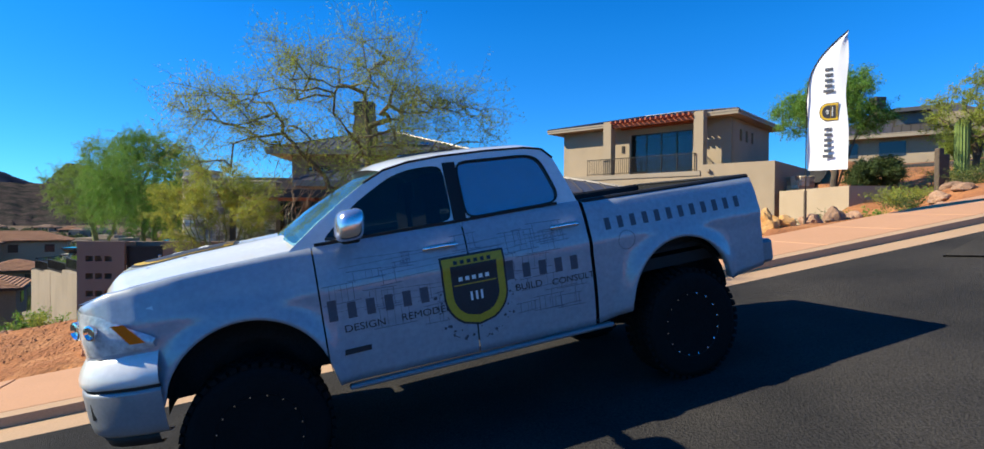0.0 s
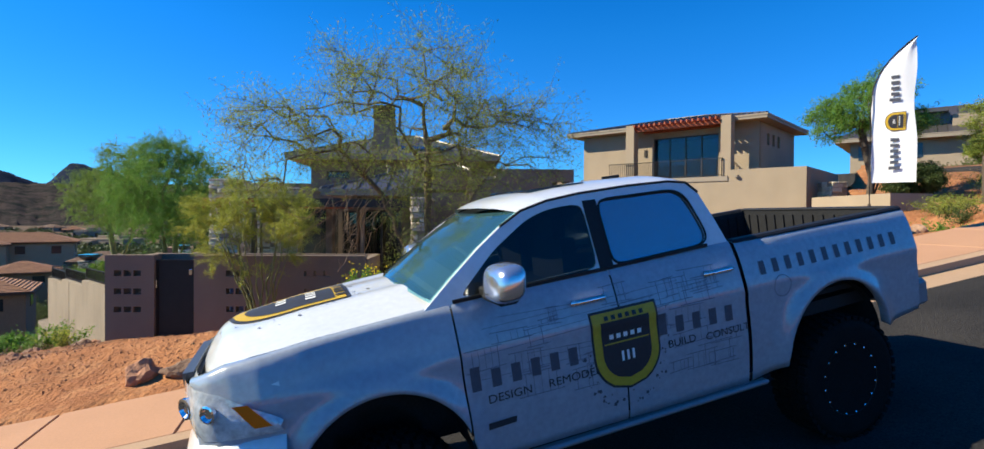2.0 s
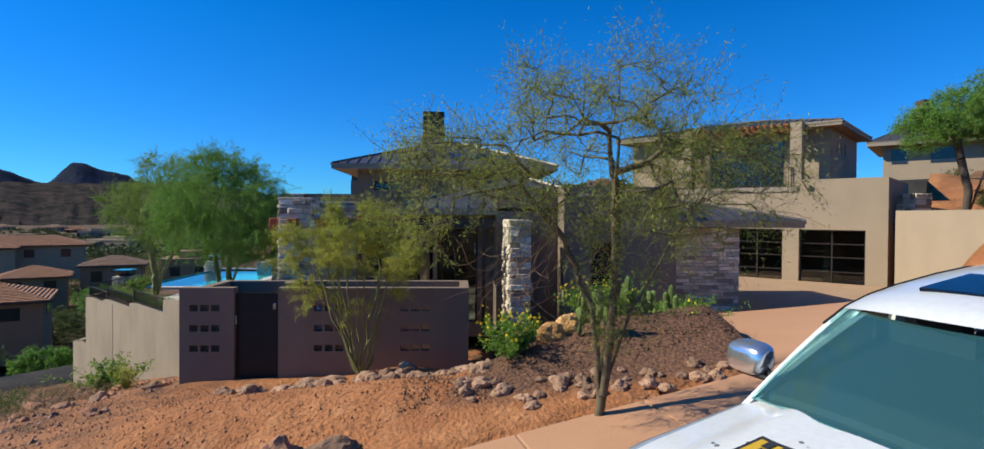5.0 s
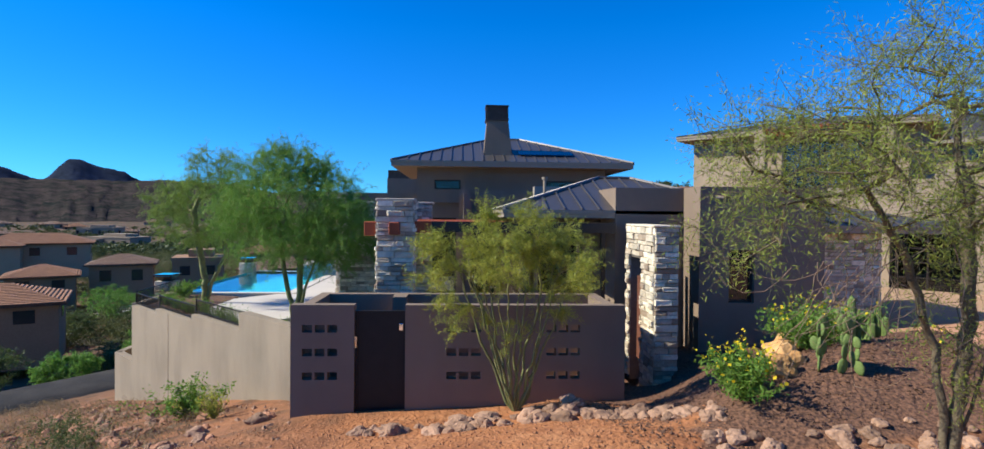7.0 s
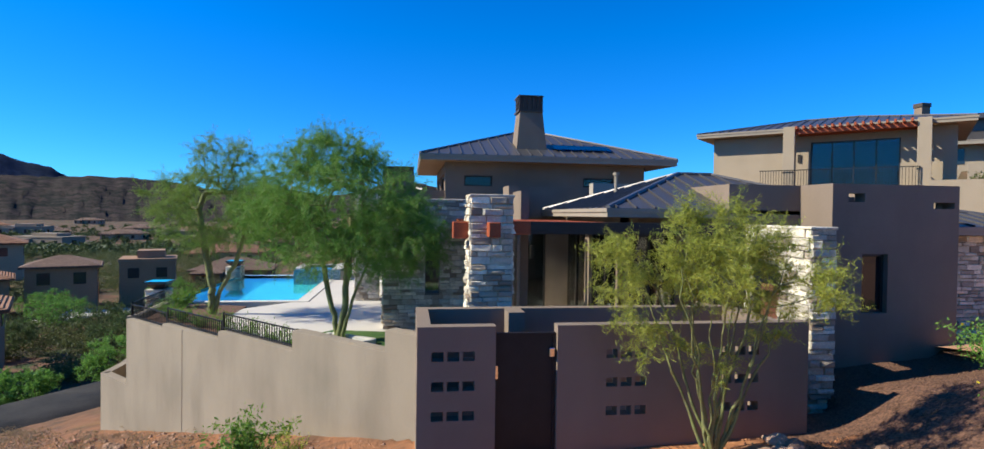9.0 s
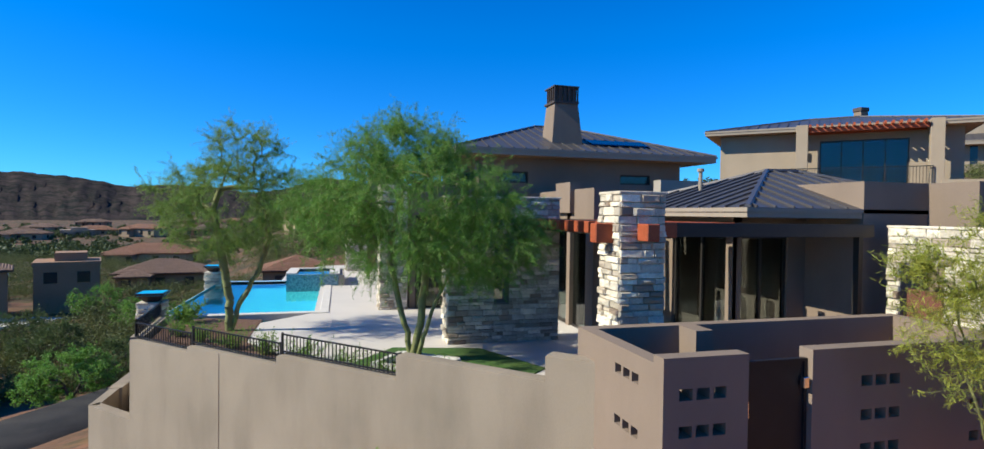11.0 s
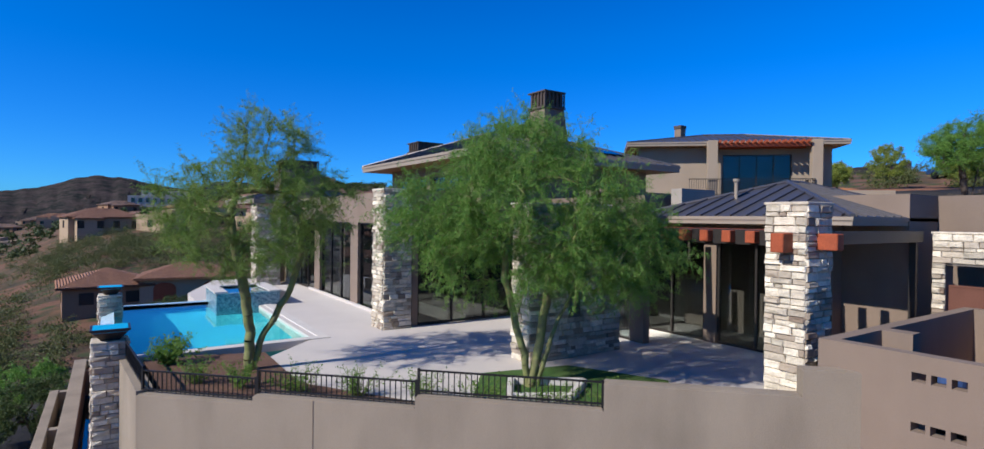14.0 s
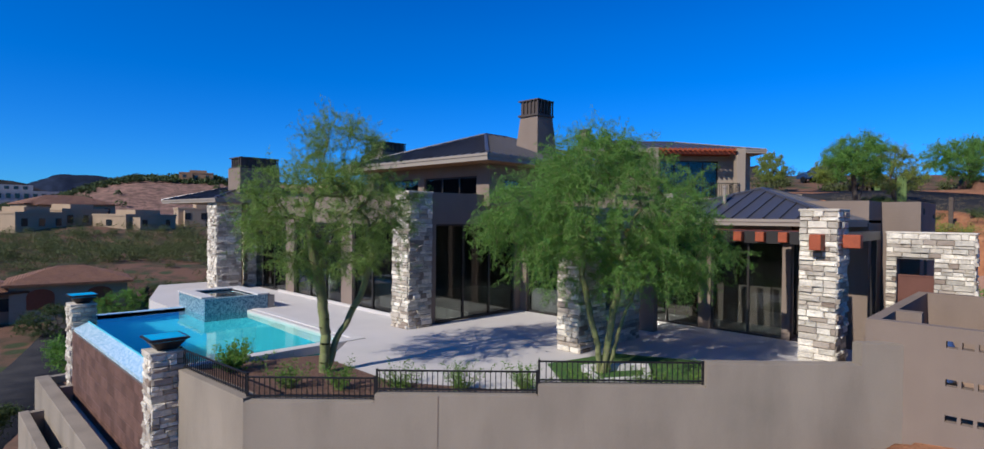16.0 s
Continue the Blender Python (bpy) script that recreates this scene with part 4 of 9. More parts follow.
# stone pillars and walls of the terrace
stone_pillar(house, "stone_pillar", -9.91, 17.88, -9.03, 18.64, FLOOR, 2.92, "WSE", "tall pale ledge-stone pillar")
stone_pillar(house, "stone_pillar", -13.24, 28.85, -12.3, 29.7, FLOOR, 3.45, "WS", "tall pale ledge-stone pillar")
# long stone wall with a slit window
core = W("stone_wall", panel([0, 3.0], [FLOOR, 2.95], [(1.2, 0.2, 1.62, 1.9)], 0.64, frame_at(-11.87, 23.33, 0)), MORTAR, "grey ledge-stone wall with a slit window")
clad(core, frame_at(-11.9, 23.33, 0, FLOOR), 3.05, 3.8, [(1.23, 1.05, 1.65, 2.75)])
clad(core, frame_at(-11.87, 24.0, -90, FLOOR), 0.7, 3.8)
part("cap", mbox(-11.95, 23.25, 2.95, -8.82, 24.05, 3.0, bevel=0.01), STONE, core)
# entry wall of stone with a gate in it
core = W("stone_wall", panel([0, 2.02], [-1.4, 2.36], [(0.26, -1.4, 1.14, 1.62)], 0.46, frame_at(-3.71, 18.05, -90)), MORTAR, "pale ledge-stone entry wall")
clad(core, frame_at(-3.71, 18.05, -90, -1.3), 2.02, 3.66, [(0.26, 0.0, 1.14, 2.92)])
clad(core, frame_at(-3.74, 16.04, 0, -1.3), 0.52, 3.66)
part("cap", mbox(-3.77, 15.98, 2.36, -3.2, 18.08, 2.41, bevel=0.01), STONE, core)
GATE_BROWN = material("brown_gate", (0.14, 0.055, 0.035), 0.6, scale=3, vary=0.15, fine=40, bump=0.1)
bm = mbox(-3.55, 16.92, FLOOR, -3.5, 17.78, 1.15)
for z in (-0.5, 0.4, 1.1):
    box(bm, -3.565, 16.95, z, -3.55, 17.75, z + 0.05)
gate2 = W("gate", bm, GATE_BROWN, "red-brown solid metal gate")
part("handle", mbox(-3.62, 17.0, 0.2, -3.57, 17.03, 0.42, bevel=0.008), CHROME, gate2, "steel pull handle")
# stone panel by the entry and its roof
core = W("stone_wall", mbox(0.98, 18.63, -1.2, 3.3, 19.0, 2.2), MORTAR, "brown ledge-stone wall")
clad(core, frame_at(0.98, 18.63, 0, -1.0), 2.32, 3.2)
W("wall", mbox(3.1, 19.0, -1.2, 3.3, 23.5, 2.2), STUCCO)
seam_roof(house, "roof", Matrix.Identity(4), 0.99, 18.1, 5.0, 24.0, 2.42, 3.15, [(1.9, 21.0), (2.0, 21.2)], label="bronze standing-seam entry roof")
# rust-stained pergola between pillar and stone wall
BEAMS = thing("pergola", "rust-stained timber rafters on dark steel beams", "pergola")
bm = mbox(-9.6, 18.5, 2.14, -9.35, 23.4, 2.44)
part("beam", bm, BRONZE, BEAMS, "dark steel beam")
part("beam", mbox(-9.2, 18.15, 2.16, -4.0, 18.35, 2.42), BRONZE, BEAMS, "dark steel beam")
part("beam_end", mbox(-10.25, 18.12, 2.05, -9.85, 18.36, 2.4, bevel=0.015), REDWOOD, BEAMS)
part("beam_end", mbox(-9.58, 17.52, 2.1, -9.34, 17.93, 2.4, bevel=0.015), REDWOOD, BEAMS)
part("beam_end", mbox(-9.05, 18.14, 2.14, -8.6, 18.34, 2.42, bevel=0.015), REDWOOD, BEAMS)
for k in range(9):
    y = 18.95 + 0.52 * k
    part("rafter", mbox(-9.78, y, 2.18, -6.7, y + 0.2, 2.42, bevel=0.012), REDWOOD, BEAMS)
part("post", mbox(-4.35, 18.18, FLOOR, -4.25, 18.32, 2.16), BRONZE, BEAMS, "slim dark steel post")
# wall lantern
lamp = thing("wall_lamp", "slim dark bronze wall lantern on stucco", "lamp")
part("housing", mbox(-7.15, 25.0, 1.1, -7.03, 25.05, 1.55, bevel=0.01), BRONZE, lamp)

# ---------------------------------------------------------------- terrace walls
RET = radians(135)
retaining = thing("retaining_wall", "grey-tan stucco retaining wall stepping downhill", "retaining wall", kind="structure")
STEPS = [((-11.0, 16.5), (-11.56, 17.06), 0.4), ((-11.56, 17.06), (-13.62, 19.12), 0.0), ((-13.62, 19.12), (-15.85, 21.35), -0.44),
         ((-15.85, 21.35), (-18.02, 23.52), -0.64), ((-18.02, 23.52), (-19.75, 25.25), -0.79)]
for (ax, ay), (bx, by), zt in STEPS:
    d = Vector((bx - ax, by - ay)).normalized()
    n = Vector((0.7071, 0.7071)) * 0.28
    bm = bmesh.new()
    prism(bm, [(ax, ay), (ax + n.x, ay + n.y), (bx + n.x, by + n.y), (bx, by)], -7.5, zt)
    bmesh.ops.bevel(bm, geom=[e for e in bm.edges if all(abs(v.co.z - zt) < 1e-5 for v in e.verts)], offset=0.02, segments=2, affect="EDGES")
    part("wall_section", bm, STUCCO_RET, retaining)
part("joint", mbox(-0.004, -0.002, -7.0, 0.004, 0.01, -0.655, m=frame_at(-17.18, 22.68, 135)), STUCCO, retaining, "thin control joint in the stucco")
bm = bmesh.new()
prism(bm, [(-19.75, 25.25), (-19.45, 25.37), (-19.7, 28.5), (-20.0, 28.5)], -8, -0.74)
part("wall_section", bm, STUCCO_RET, retaining)
# low stepped foot of the wall, downhill
bm = bmesh.new()
prism(bm, [(-19.75, 25.25), (-19.6, 25.5), (-21.0, 26.9), (-21.2, 26.7)], -8, -2.85)
part("wall_section", bm, STUCCO_RET, retaining)
bm = bmesh.new()
prism(bm, [(-21.2, 26.7), (-20.95, 26.7), (-20.95, 28.4), (-21.2, 28.4)], -8, -2.85)
part("wall_section", bm, STUCCO_RET, retaining)

# fence on the wall: rails, posts and thin pickets
picket = None


def fence(ax, ay, bx, by, z, label="low black steel picket fence"):
    global picket
    ob = thing("fence", label, "fence", "fence panels on the wall")
    d = Vector((bx - ax, by - ay, 0))
    ln = d.length
    m = Matrix.Translation((ax, ay, z)) @ Matrix.Rotation(math.atan2(d.y, d.x), 4, "Z")
    ob.matrix_world = m
    for zz in (0.05, 0.40):
        part("rail", mbox(0, -0.015, zz, ln, 0.015, zz + 0.03), BLACKSTEEL, ob)
    for u in (0.0, ln - 0.04):
        part("post", mbox(u, -0.02, 0, u + 0.04, 0.02, 0.45), BLACKSTEEL, ob)
    if picket is None:
        picket = mesh_of(mbox(-0.008, -0.008, 0.02, 0.008, 0.008, 0.42), "picket")
        picket.materials.append(BLACKSTEEL)
    k = 0.1
    while k < ln - 0.06:
        p = part("picket", None, None, ob, raw=picket)
        p.location = (k, 0, 0)
        k += 0.1


off = Vector((0.1, 0.1))
for (ax, ay), (bx, by), zt in STEPS[2:]:
    fence(ax + off.x, ay + off.y, bx + off.x, by + off.y, zt)
fence(-19.62, 25.35, -19.87, 28.4, -0.74)

# service yard with its gate
yard = thing("yard_wall", "dark taupe stucco yard wall with square openings", "wall", kind="structure")


def triple(u0, z0, dz=0.14, w=0.18, gap=0.05):
    return [(u0 + i * (w + gap), z0, u0 + i * (w + gap) + w, z0 + dz) for i in range(3)]


rows3 = (0.39, -0.05, -0.49)
holes = [h for u in (0.21, 2.87, 4.75) for z in rows3 for h in triple(u, z)]
holes.append((1.16, -1.13, 2.1, 0.9))
part("wall_section", panel([0, 6.25], [-2.6, 0.8], [h for h in holes], 0.22, frame_at(-11, 14.7, 0)), STUCCO, yard)
side = [h for z in (0.43, -0.26, -0.91) for h in triple(1.24, z, 0.13, 0.17, 0.055)]
part("wall_section", panel([0, 2.2], [-3.2, 0.8], side, 0.22, frame_at(-11, 17.12, -90)), STUCCO, yard)
part("wall_section", mbox(-10.78, 16.9, -2.0, -4.75, 17.12, 0.797), STUCCO, yard)
part("wall_section", mbox(-4.97, 14.92, -2.0, -4.75, 16.9, 0.797), STUCCO, yard)
part("pier", mbox(-9.35, 16.45, -1.2, -9.05, 16.9, 0.797), STUCCO, yard)
yg = thing("yard_gate", "black steel yard gate standing shut", "gate")
bm = mbox(-9.83, 14.8, -1.1, -8.91, 14.84, 0.78)
for u in (-9.83, -8.95):
    box(bm, u, 14.775, -1.1, u + 0.04, 14.8, 0.78)
for z in (-1.1, 0.74):
    box(bm, -9.79, 14.776, z, -8.95, 14.8, z + 0.04)
part("leaf", bm, BLACKSTEEL, yg)
part("latch", mbox(-9.02, 14.7, 0.42, -8.94, 14.775, 0.56, bevel=0.01), CHROME, yg, "steel latch")
part("hinge", mbox(-9.85, 14.74, 0.1, -9.8, 14.775, 0.3), CHROME, yg)
pool_gear = thing("pool_filter", "blue-grey pool filter tank in the yard", "pool equipment")
part("tank", lathe(bmesh.new(), [(0.2, -0.9), (0.22, -0.8), (0.22, 0.1), (0.16, 0.25), (0.06, 0.3)], 18, Matrix.Translation((-8.5, 16.2, -0.05))), material("blue_tank", (0.05, 0.09, 0.22), 0.4), pool_gear)
part("base", lathe(bmesh.new(), [(0.26, -1.15), (0.26, -0.7)], 18, Matrix.Translation((-8.5, 16.2, 0))), BRONZE, pool_gear)
part("yard_floor", mbox(-10.78, 14.92, -1.35, -4.97, 16.9, -1.12), CONCRETE_TAN, yard)

# ---------------------------------------------------------------- patio and pool
patio = thing("patio", "pale textured stone patio deck", "patio", kind="structure")
bm = bmesh.new()
prism(bm, [(-11.2, 17.1), (-5.9, 17.14), (-5.9, 25.3), (-7.8, 25.3), (-7.8, 29.0), (-12.2, 29.0), (-12.2, 46), (-15.6, 46), (-17.3, 41.0), (-17.3, 38.0), (-15.4, 38.0), (-15.4, 28.75), (-17.0, 27.1), (-17.0, 24.0), (-13.0, 19.4)], -7.0, FLOOR)
part("deck", bm, DECK, patio)
part("deck_step", mbox(-12.3, 29.72, FLOOR, -12.2, 40, FLOOR + 0.1), DECK, patio)
lawn = part("lawn", prism(bmesh.new(), [(-10.2, 20.6), (-11.2, 22.7), (-13.3, 23.2), (-14.9, 21.2), (-12.4, 18.7)], -1.2, FLOOR + 0.02), GRASS)
tagged(lawn, "small patch of green lawn", "lawn", kind="structure")
bed = part("planting_bed", prism(bmesh.new(), [(-16.9, 27.7), (-16.9, 24.6), (-14.9, 21.4), (-12.8, 19.0), (-12.2, 18.6), (-19.3, 25.4), (-19.5, 28.3), (-18.6, 28.3)], -2, FLOOR + 0.012), GRAVEL)
tagged(bed, "brown gravel planting bed behind the fence", "planting bed", kind="structure")

pool = thing("pool", "blue infinity-edge swimming pool", "pool", kind="structure")
PX0, PX1, PY0, PY1 = -20.05, -15.22, 28.95, 37.9
WZ = FLOOR - 0.07
bm = bmesh.new()
vb = [bm.verts.new(p) for p in ((PX0, PY0, -2.3), (PX1, PY0, -2.3), (PX1, PY1, -2.0), (PX0, PY1, -2.0))]
vt = [bm.verts.new((v.co.x, v.co.y, FLOOR - 0.01)) for v in vb]
bm.faces.new(vb)
for i in range(4):
    bm.faces.new((vb[i], vb[(i + 1) % 4], vt[(i + 1) % 4], vt[i]))
part("basin", bm, PLASTER_BLUE, pool, "blue plastered pool basin")
wat = part("water", None, None, pool, "clear rippled blue water", raw=grid_mesh("water", np.stack([*np.meshgrid(np.linspace(PX0, PX1, 20), np.linspace(PY0, PY1, 20)), np.full((20, 20), WZ)], -1), WATER))
wat.visible_shadow = False


def tile_mat(name, a, c, scale):
    m = material(name, a, 0.25, scale=scale, vary=0.3, fine=scale * 3, bump=0.1, other=c, spec=0.5)
    nt = m.node_tree
    v = nt.nodes.new("ShaderNodeTexVoronoi")
    v.distance = "CHEBYCHEV"
    v.inputs["Randomness"].default_value = 0.1
    v.inputs["Scale"].default_value = scale
    g = nt.nodes.new("ShaderNodeNewGeometry")
    nt.links.new(g.outputs["Position"], v.inputs["Vector"])
    mx = nt.nodes.new("ShaderNodeMix")
    mx.data_type = "RGBA"
    mx.inputs["A"].default_value = (*a, 1)
    mx.inputs["B"].default_value = (*c, 1)
    sp = nt.nodes.new("ShaderNodeSeparateColor")
    nt.links.new(v.outputs["Color"], sp.inputs[0])
    nt.links.new(sp.outputs[0], mx.inputs["Factor"])
    nt.links.new(mx.outputs["Result"], nt.nodes["Principled BSDF"].inputs["Base Color"])
    return m


MOSAIC = tile_mat("glass_mosaic", (0.03, 0.10, 0.16), (0.30, 0.45, 0.48), 28)
MOSAIC_PALE = tile_mat("pale_glass_mosaic", (0.25, 0.42, 0.5), (0.62, 0.72, 0.74), 28)
COPING = material("pale_coping", (0.58, 0.53, 0.47), 0.8, scale=3, vary=0.1, fine=40, bump=0.1)
# infinity edge: sloping mosaic weir above a brown tiled wall
bm = bmesh.new()
for p, q in (((PX0, WZ + 0.005), (PX0 - 0.38, WZ - 0.16)),):
    a = [bm.verts.new((p[0], PY0, p[1])), bm.verts.new((p[0], PY1, p[1])), bm.verts.new((q[0], PY1, q[1])), bm.verts.new((q[0], PY0, q[1]))]
    bm.faces.new(a)
    b = [bm.verts.new((v.co.x, v.co.y, -1.6)) for v in a]
    bm.faces.new(b)
    for i in range(4):
        bm.faces.new((a[i], a[(i + 1) % 4], b[(i + 1) % 4], b[i]))
part("weir", bm, MOSAIC_PALE, pool, "pale mosaic weir of the infinity edge")
weir_wall = part("weir_wall", mbox(PX0 - 0.40, PY0, -4.2, PX0 - 0.02, PY1, WZ - 0.24), MORTAR, pool, "brown tiled wall below the infinity edge")
BROWN_TILE = material("brown_slate_tile", (0.155, 0.082, 0.058), 0.55, scale=6, vary=0.3, fine=40, bump=0.4, obj_random=0.3)
tile_me = mesh_of(mbox(-0.02, 0.003, 0.003, 0.0, 0.377, 0.297, bevel=0.004), "tile")
tile_me.materials.append(BROWN_TILE)
for i in range(24):
    for k in range(10):
        t = part("tile", None, None, weir_wall, raw=tile_me)
        t.location = (PX0 - 0.40, PY0 + 0.01 + i * 0.378, WZ - 0.56 - k * 0.3)
part("coping", mbox(PX0 + 0.2, PY0 - 0.32, FLOOR - 0.2, PX1 + 0.3, PY0, FLOOR + 0.03, bevel=0.012), COPING, pool)
part("coping", mbox(PX1, PY0, FLOOR - 0.2, PX1 + 0.3, 35.82, FLOOR + 0.03, bevel=0.012), COPING, pool)
part("far_wall", mbox(PX0 - 0.3, PY1, -3, PX1 + 0.4, PY1 + 0.3, FLOOR + 0.01, bevel=0.012), MOSAIC_PALE, pool)
# overflow channel below the edge
basin2 = thing("catch_basin", "stucco catch basin below the infinity edge", "basin", kind="structure")
part("wall", mbox(-21.25, 28.2, -8, -20.87, 38.75, -2.83, bevel=0.012), STUCCO_RET, basin2)
part("wall", mbox(-20.868, 38.5, -8, -20.2, 38.75, -2.86), STUCCO_RET, basin2)
part("wall", mbox(-20.868, 37.0, -8, -20.46, 37.2, -2.9), STUCCO_RET, basin2)
part("planter_soil", mbox(-20.866, 37.205, -8, -20.3, 38.495, -3.1), GRAVEL, basin2, "dark gravel in a planter")
part("ledge", mbox(-20.64, 28.6, -8, -20.455, 36.99, -3.38), COPING, basin2)
part("floor", mbox(-20.868, 28.4, -8, -20.645, 36.99, -4.1), STUCCO_RET, basin2)
part("water", mbox(-20.866, 28.6, -4.09, -20.647, 36.98, -3.75), glass("dark_water", (0.05, 0.14, 0.2), 0.02), basin2)
part("planter_wall", mbox(-21.85, 29.0, -9, -21.6, 36.95, -3.42, bevel=0.012), STUCCO_RET, basin2)
part("planter_wall", mbox(-21.598, 36.7, -9, -21.255, 36.95, -3.45), STUCCO_RET, basin2)
part("planter_wall", mbox(-21.598, 32.6, -9, -21.255, 32.85, -3.45), STUCCO_RET, basin2)
part("planter_soil", mbox(-21.598, 29.0, -9, -21.255, 36.695, -4.3), GRAVEL, basin2)
# spa raised beside the pool
spa = thing("spa", "raised mosaic spa with pale coping", "spa")
SX0, SX1, SY0, SY1, SZ = -16.88, -14.6, 35.82, 38.62, -0.33
bm = bmesh.new()
for q in ((SX0, SY0, SX1, SY0 + 0.3), (SX0, SY1 - 0.3, SX1, SY1), (SX0, SY0 + 0.3, SX0 + 0.3, SY1 - 0.3), (SX1 - 0.3, SY0 + 0.3, SX1, SY1 - 0.3)):
    box(bm, q[0], q[1], -2.2, q[2], q[3], SZ)
part("wall", bm, MOSAIC, spa, "dark blue mosaic spa wall")
bm = bmesh.new()
for q in ((SX0 - 0.04, SY0 + 0.2, SX0 + 0.42, SY1 + 0.04), (SX0 + 0.42, SY1 - 0.42, SX1 + 0.04, SY1 + 0.04), (SX1 - 0.42, SY0 - 0.04, SX1 + 0.04, SY1 - 0.42)):
    box(bm, q[0], q[1], SZ, q[2], q[3], SZ + 0.05, bevel=0.0)
part("coping", bm, COPING, spa)
part("water", mbox(SX0 + 0.3, SY0 + 0.3, -1.0, SX1 - 0.3, SY1 - 0.3, SZ - 0.03), glass("spa_water", (0.25, 0.6, 0.62), 0.02), spa)
part("side_wall", mbox(SX1 - 0.02, SY0 + 0.0, FLOOR, SX1 + 0.25, SY1 + 0.5, SZ - 0.04), STUCCO_CAP, spa)
# pillars with water bowls
BOWL = material("bronze_bowl", (0.06, 0.05, 0.045), 0.45, metal=0.5, scale=6, vary=0.3, fine=30, bump=0.1)


def water_bowl(x, y, z):
    ob = thing("water_bowl", "dark square bronze bowl brimming with blue water", "water bowl", "water bowls beside the pool")
    bm = bmesh.new()
    prof = [(0.26, z), (0.30, z + 0.04), (0.52, z + 0.24), (0.56, z + 0.24), (0.56, z + 0.28), (0.50, z + 0.28)]
    lathe(bm, prof, 4, Matrix.Translation((x, y, 0)) @ Matrix.Rotation(radians(45), 4, "Z"))
    part("bowl", bm, BOWL, ob)
    part("water", mbox(x - 0.345, y - 0.345, z + 0.2, x + 0.345, y + 0.345, z + 0.286), material("bowl_water", (0.02, 0.42, 0.60), 0.25, scale=5, vary=0.1, fine=10, bump=0.02, spec=0.6), ob)


pillars = thing("pool_pillar", "ledge-stone pillar carrying a bowl", "pillar", "pillars at the pool's edge")
stone_pillar(pillars, "shaft", -20.5, 28.25, -19.82, 28.85, -5.5, -0.36, "WSE", stone_from=-4.0)
pillars2 = thing("pool_pillar", "ledge-stone pillar carrying a bowl", "pillar", "pillars at the pool's edge")
stone_pillar(pillars2, "shaft", -20.5, 37.2, -19.82, 37.95, -5.5, -0.36, "WSE", stone_from=-4.0)
water_bowl(-20.15, 28.55, -0.3)
water_bowl(-20.15, 37.55, -0.3)

# ---------------------------------------------------------------- the upper house, turned 45 degrees
upper = thing("upper_house", "sand-coloured two-storey house with a balcony and pergola", "house")
U = frame_at(8.3, 31.87, -45)
P = lambda name, bm, mat=STUCCO_UP, label="": part(name, bm, mat, upper, label)


def ubox(x0, y0, z0, x1, y1, z1, bevel=0.0):
    return mbox(x0, y0, z0, x1, y1, z1, bevel=bevel, m=U)


P("wall", panel([-4.6, 5.6], [4.0, 6.75], [(0.0, 4.05, 3.6, 6.33)], 0.25, U), STUCCO_UP, "sand stucco upper wall")
glazing(upper, U @ Matrix.Translation((0, 0.08, 0)), 3.6, 4.05, 6.33, 4, "wide bronze framed balcony doors", pane_mat=glass("teal_glass", (0.30, 0.52, 0.58)))
P("wall", ubox(-4.6, 0.25, 0, -4.35, 6.2, 6.75))
P("wall", ubox(-4.35, 5.95, 0, 5.35, 6.2, 6.75))
P("wall", panel([0, 6.2], [-0.6, 6.75], [(1.2, 5.7, 1.6, 6.3), (2.1, 5.7, 2.5, 6.3), (3.0, 5.7, 3.4, 6.3)], 0.25, U @ Matrix.Translation((5.6, 0.02, 0)) @ Matrix.Rotation(radians(90), 4, "Z")))
P("wall", ubox(-4.35, 4.5, 4.0, 5.35, 4.7, 6.7), INTERIOR, "plain inner wall")
P("floor", ubox(-4.35, 0.25, 3.9, 5.35, 4.5, 4.0), FLOORIN)
seam_roof(upper, "roof", U, -5.25, -0.85, 6.2, 6.8, 6.98, 7.85, [(-0.6, 2.9), (1.8, 2.9)], fascia=0.22, label="bronze standing-seam hipped roof")
for a0 in (-1.0, 4.2):
    P("post", ubox(a0, -1.35, 4.0, a0 + 0.5, -0.85, 6.98, bevel=0.01), STUCCO_UP, "square stucco post")
perg = P("pergola", ubox(-0.5, -1.2, 6.62, 4.2, -1.05, 6.82), REDWOOD, "rust-stained balcony pergola")
for k in range(16):
    a0 = -0.46 + k * 0.295
    part("rafter", ubox(a0, -1.55, 6.82, a0 + 0.09, -0.02, 6.96), REDWOOD, perg)
part("rafter", ubox(-0.5, -0.3, 6.62, 4.2, -0.15, 6.82), REDWOOD, perg)
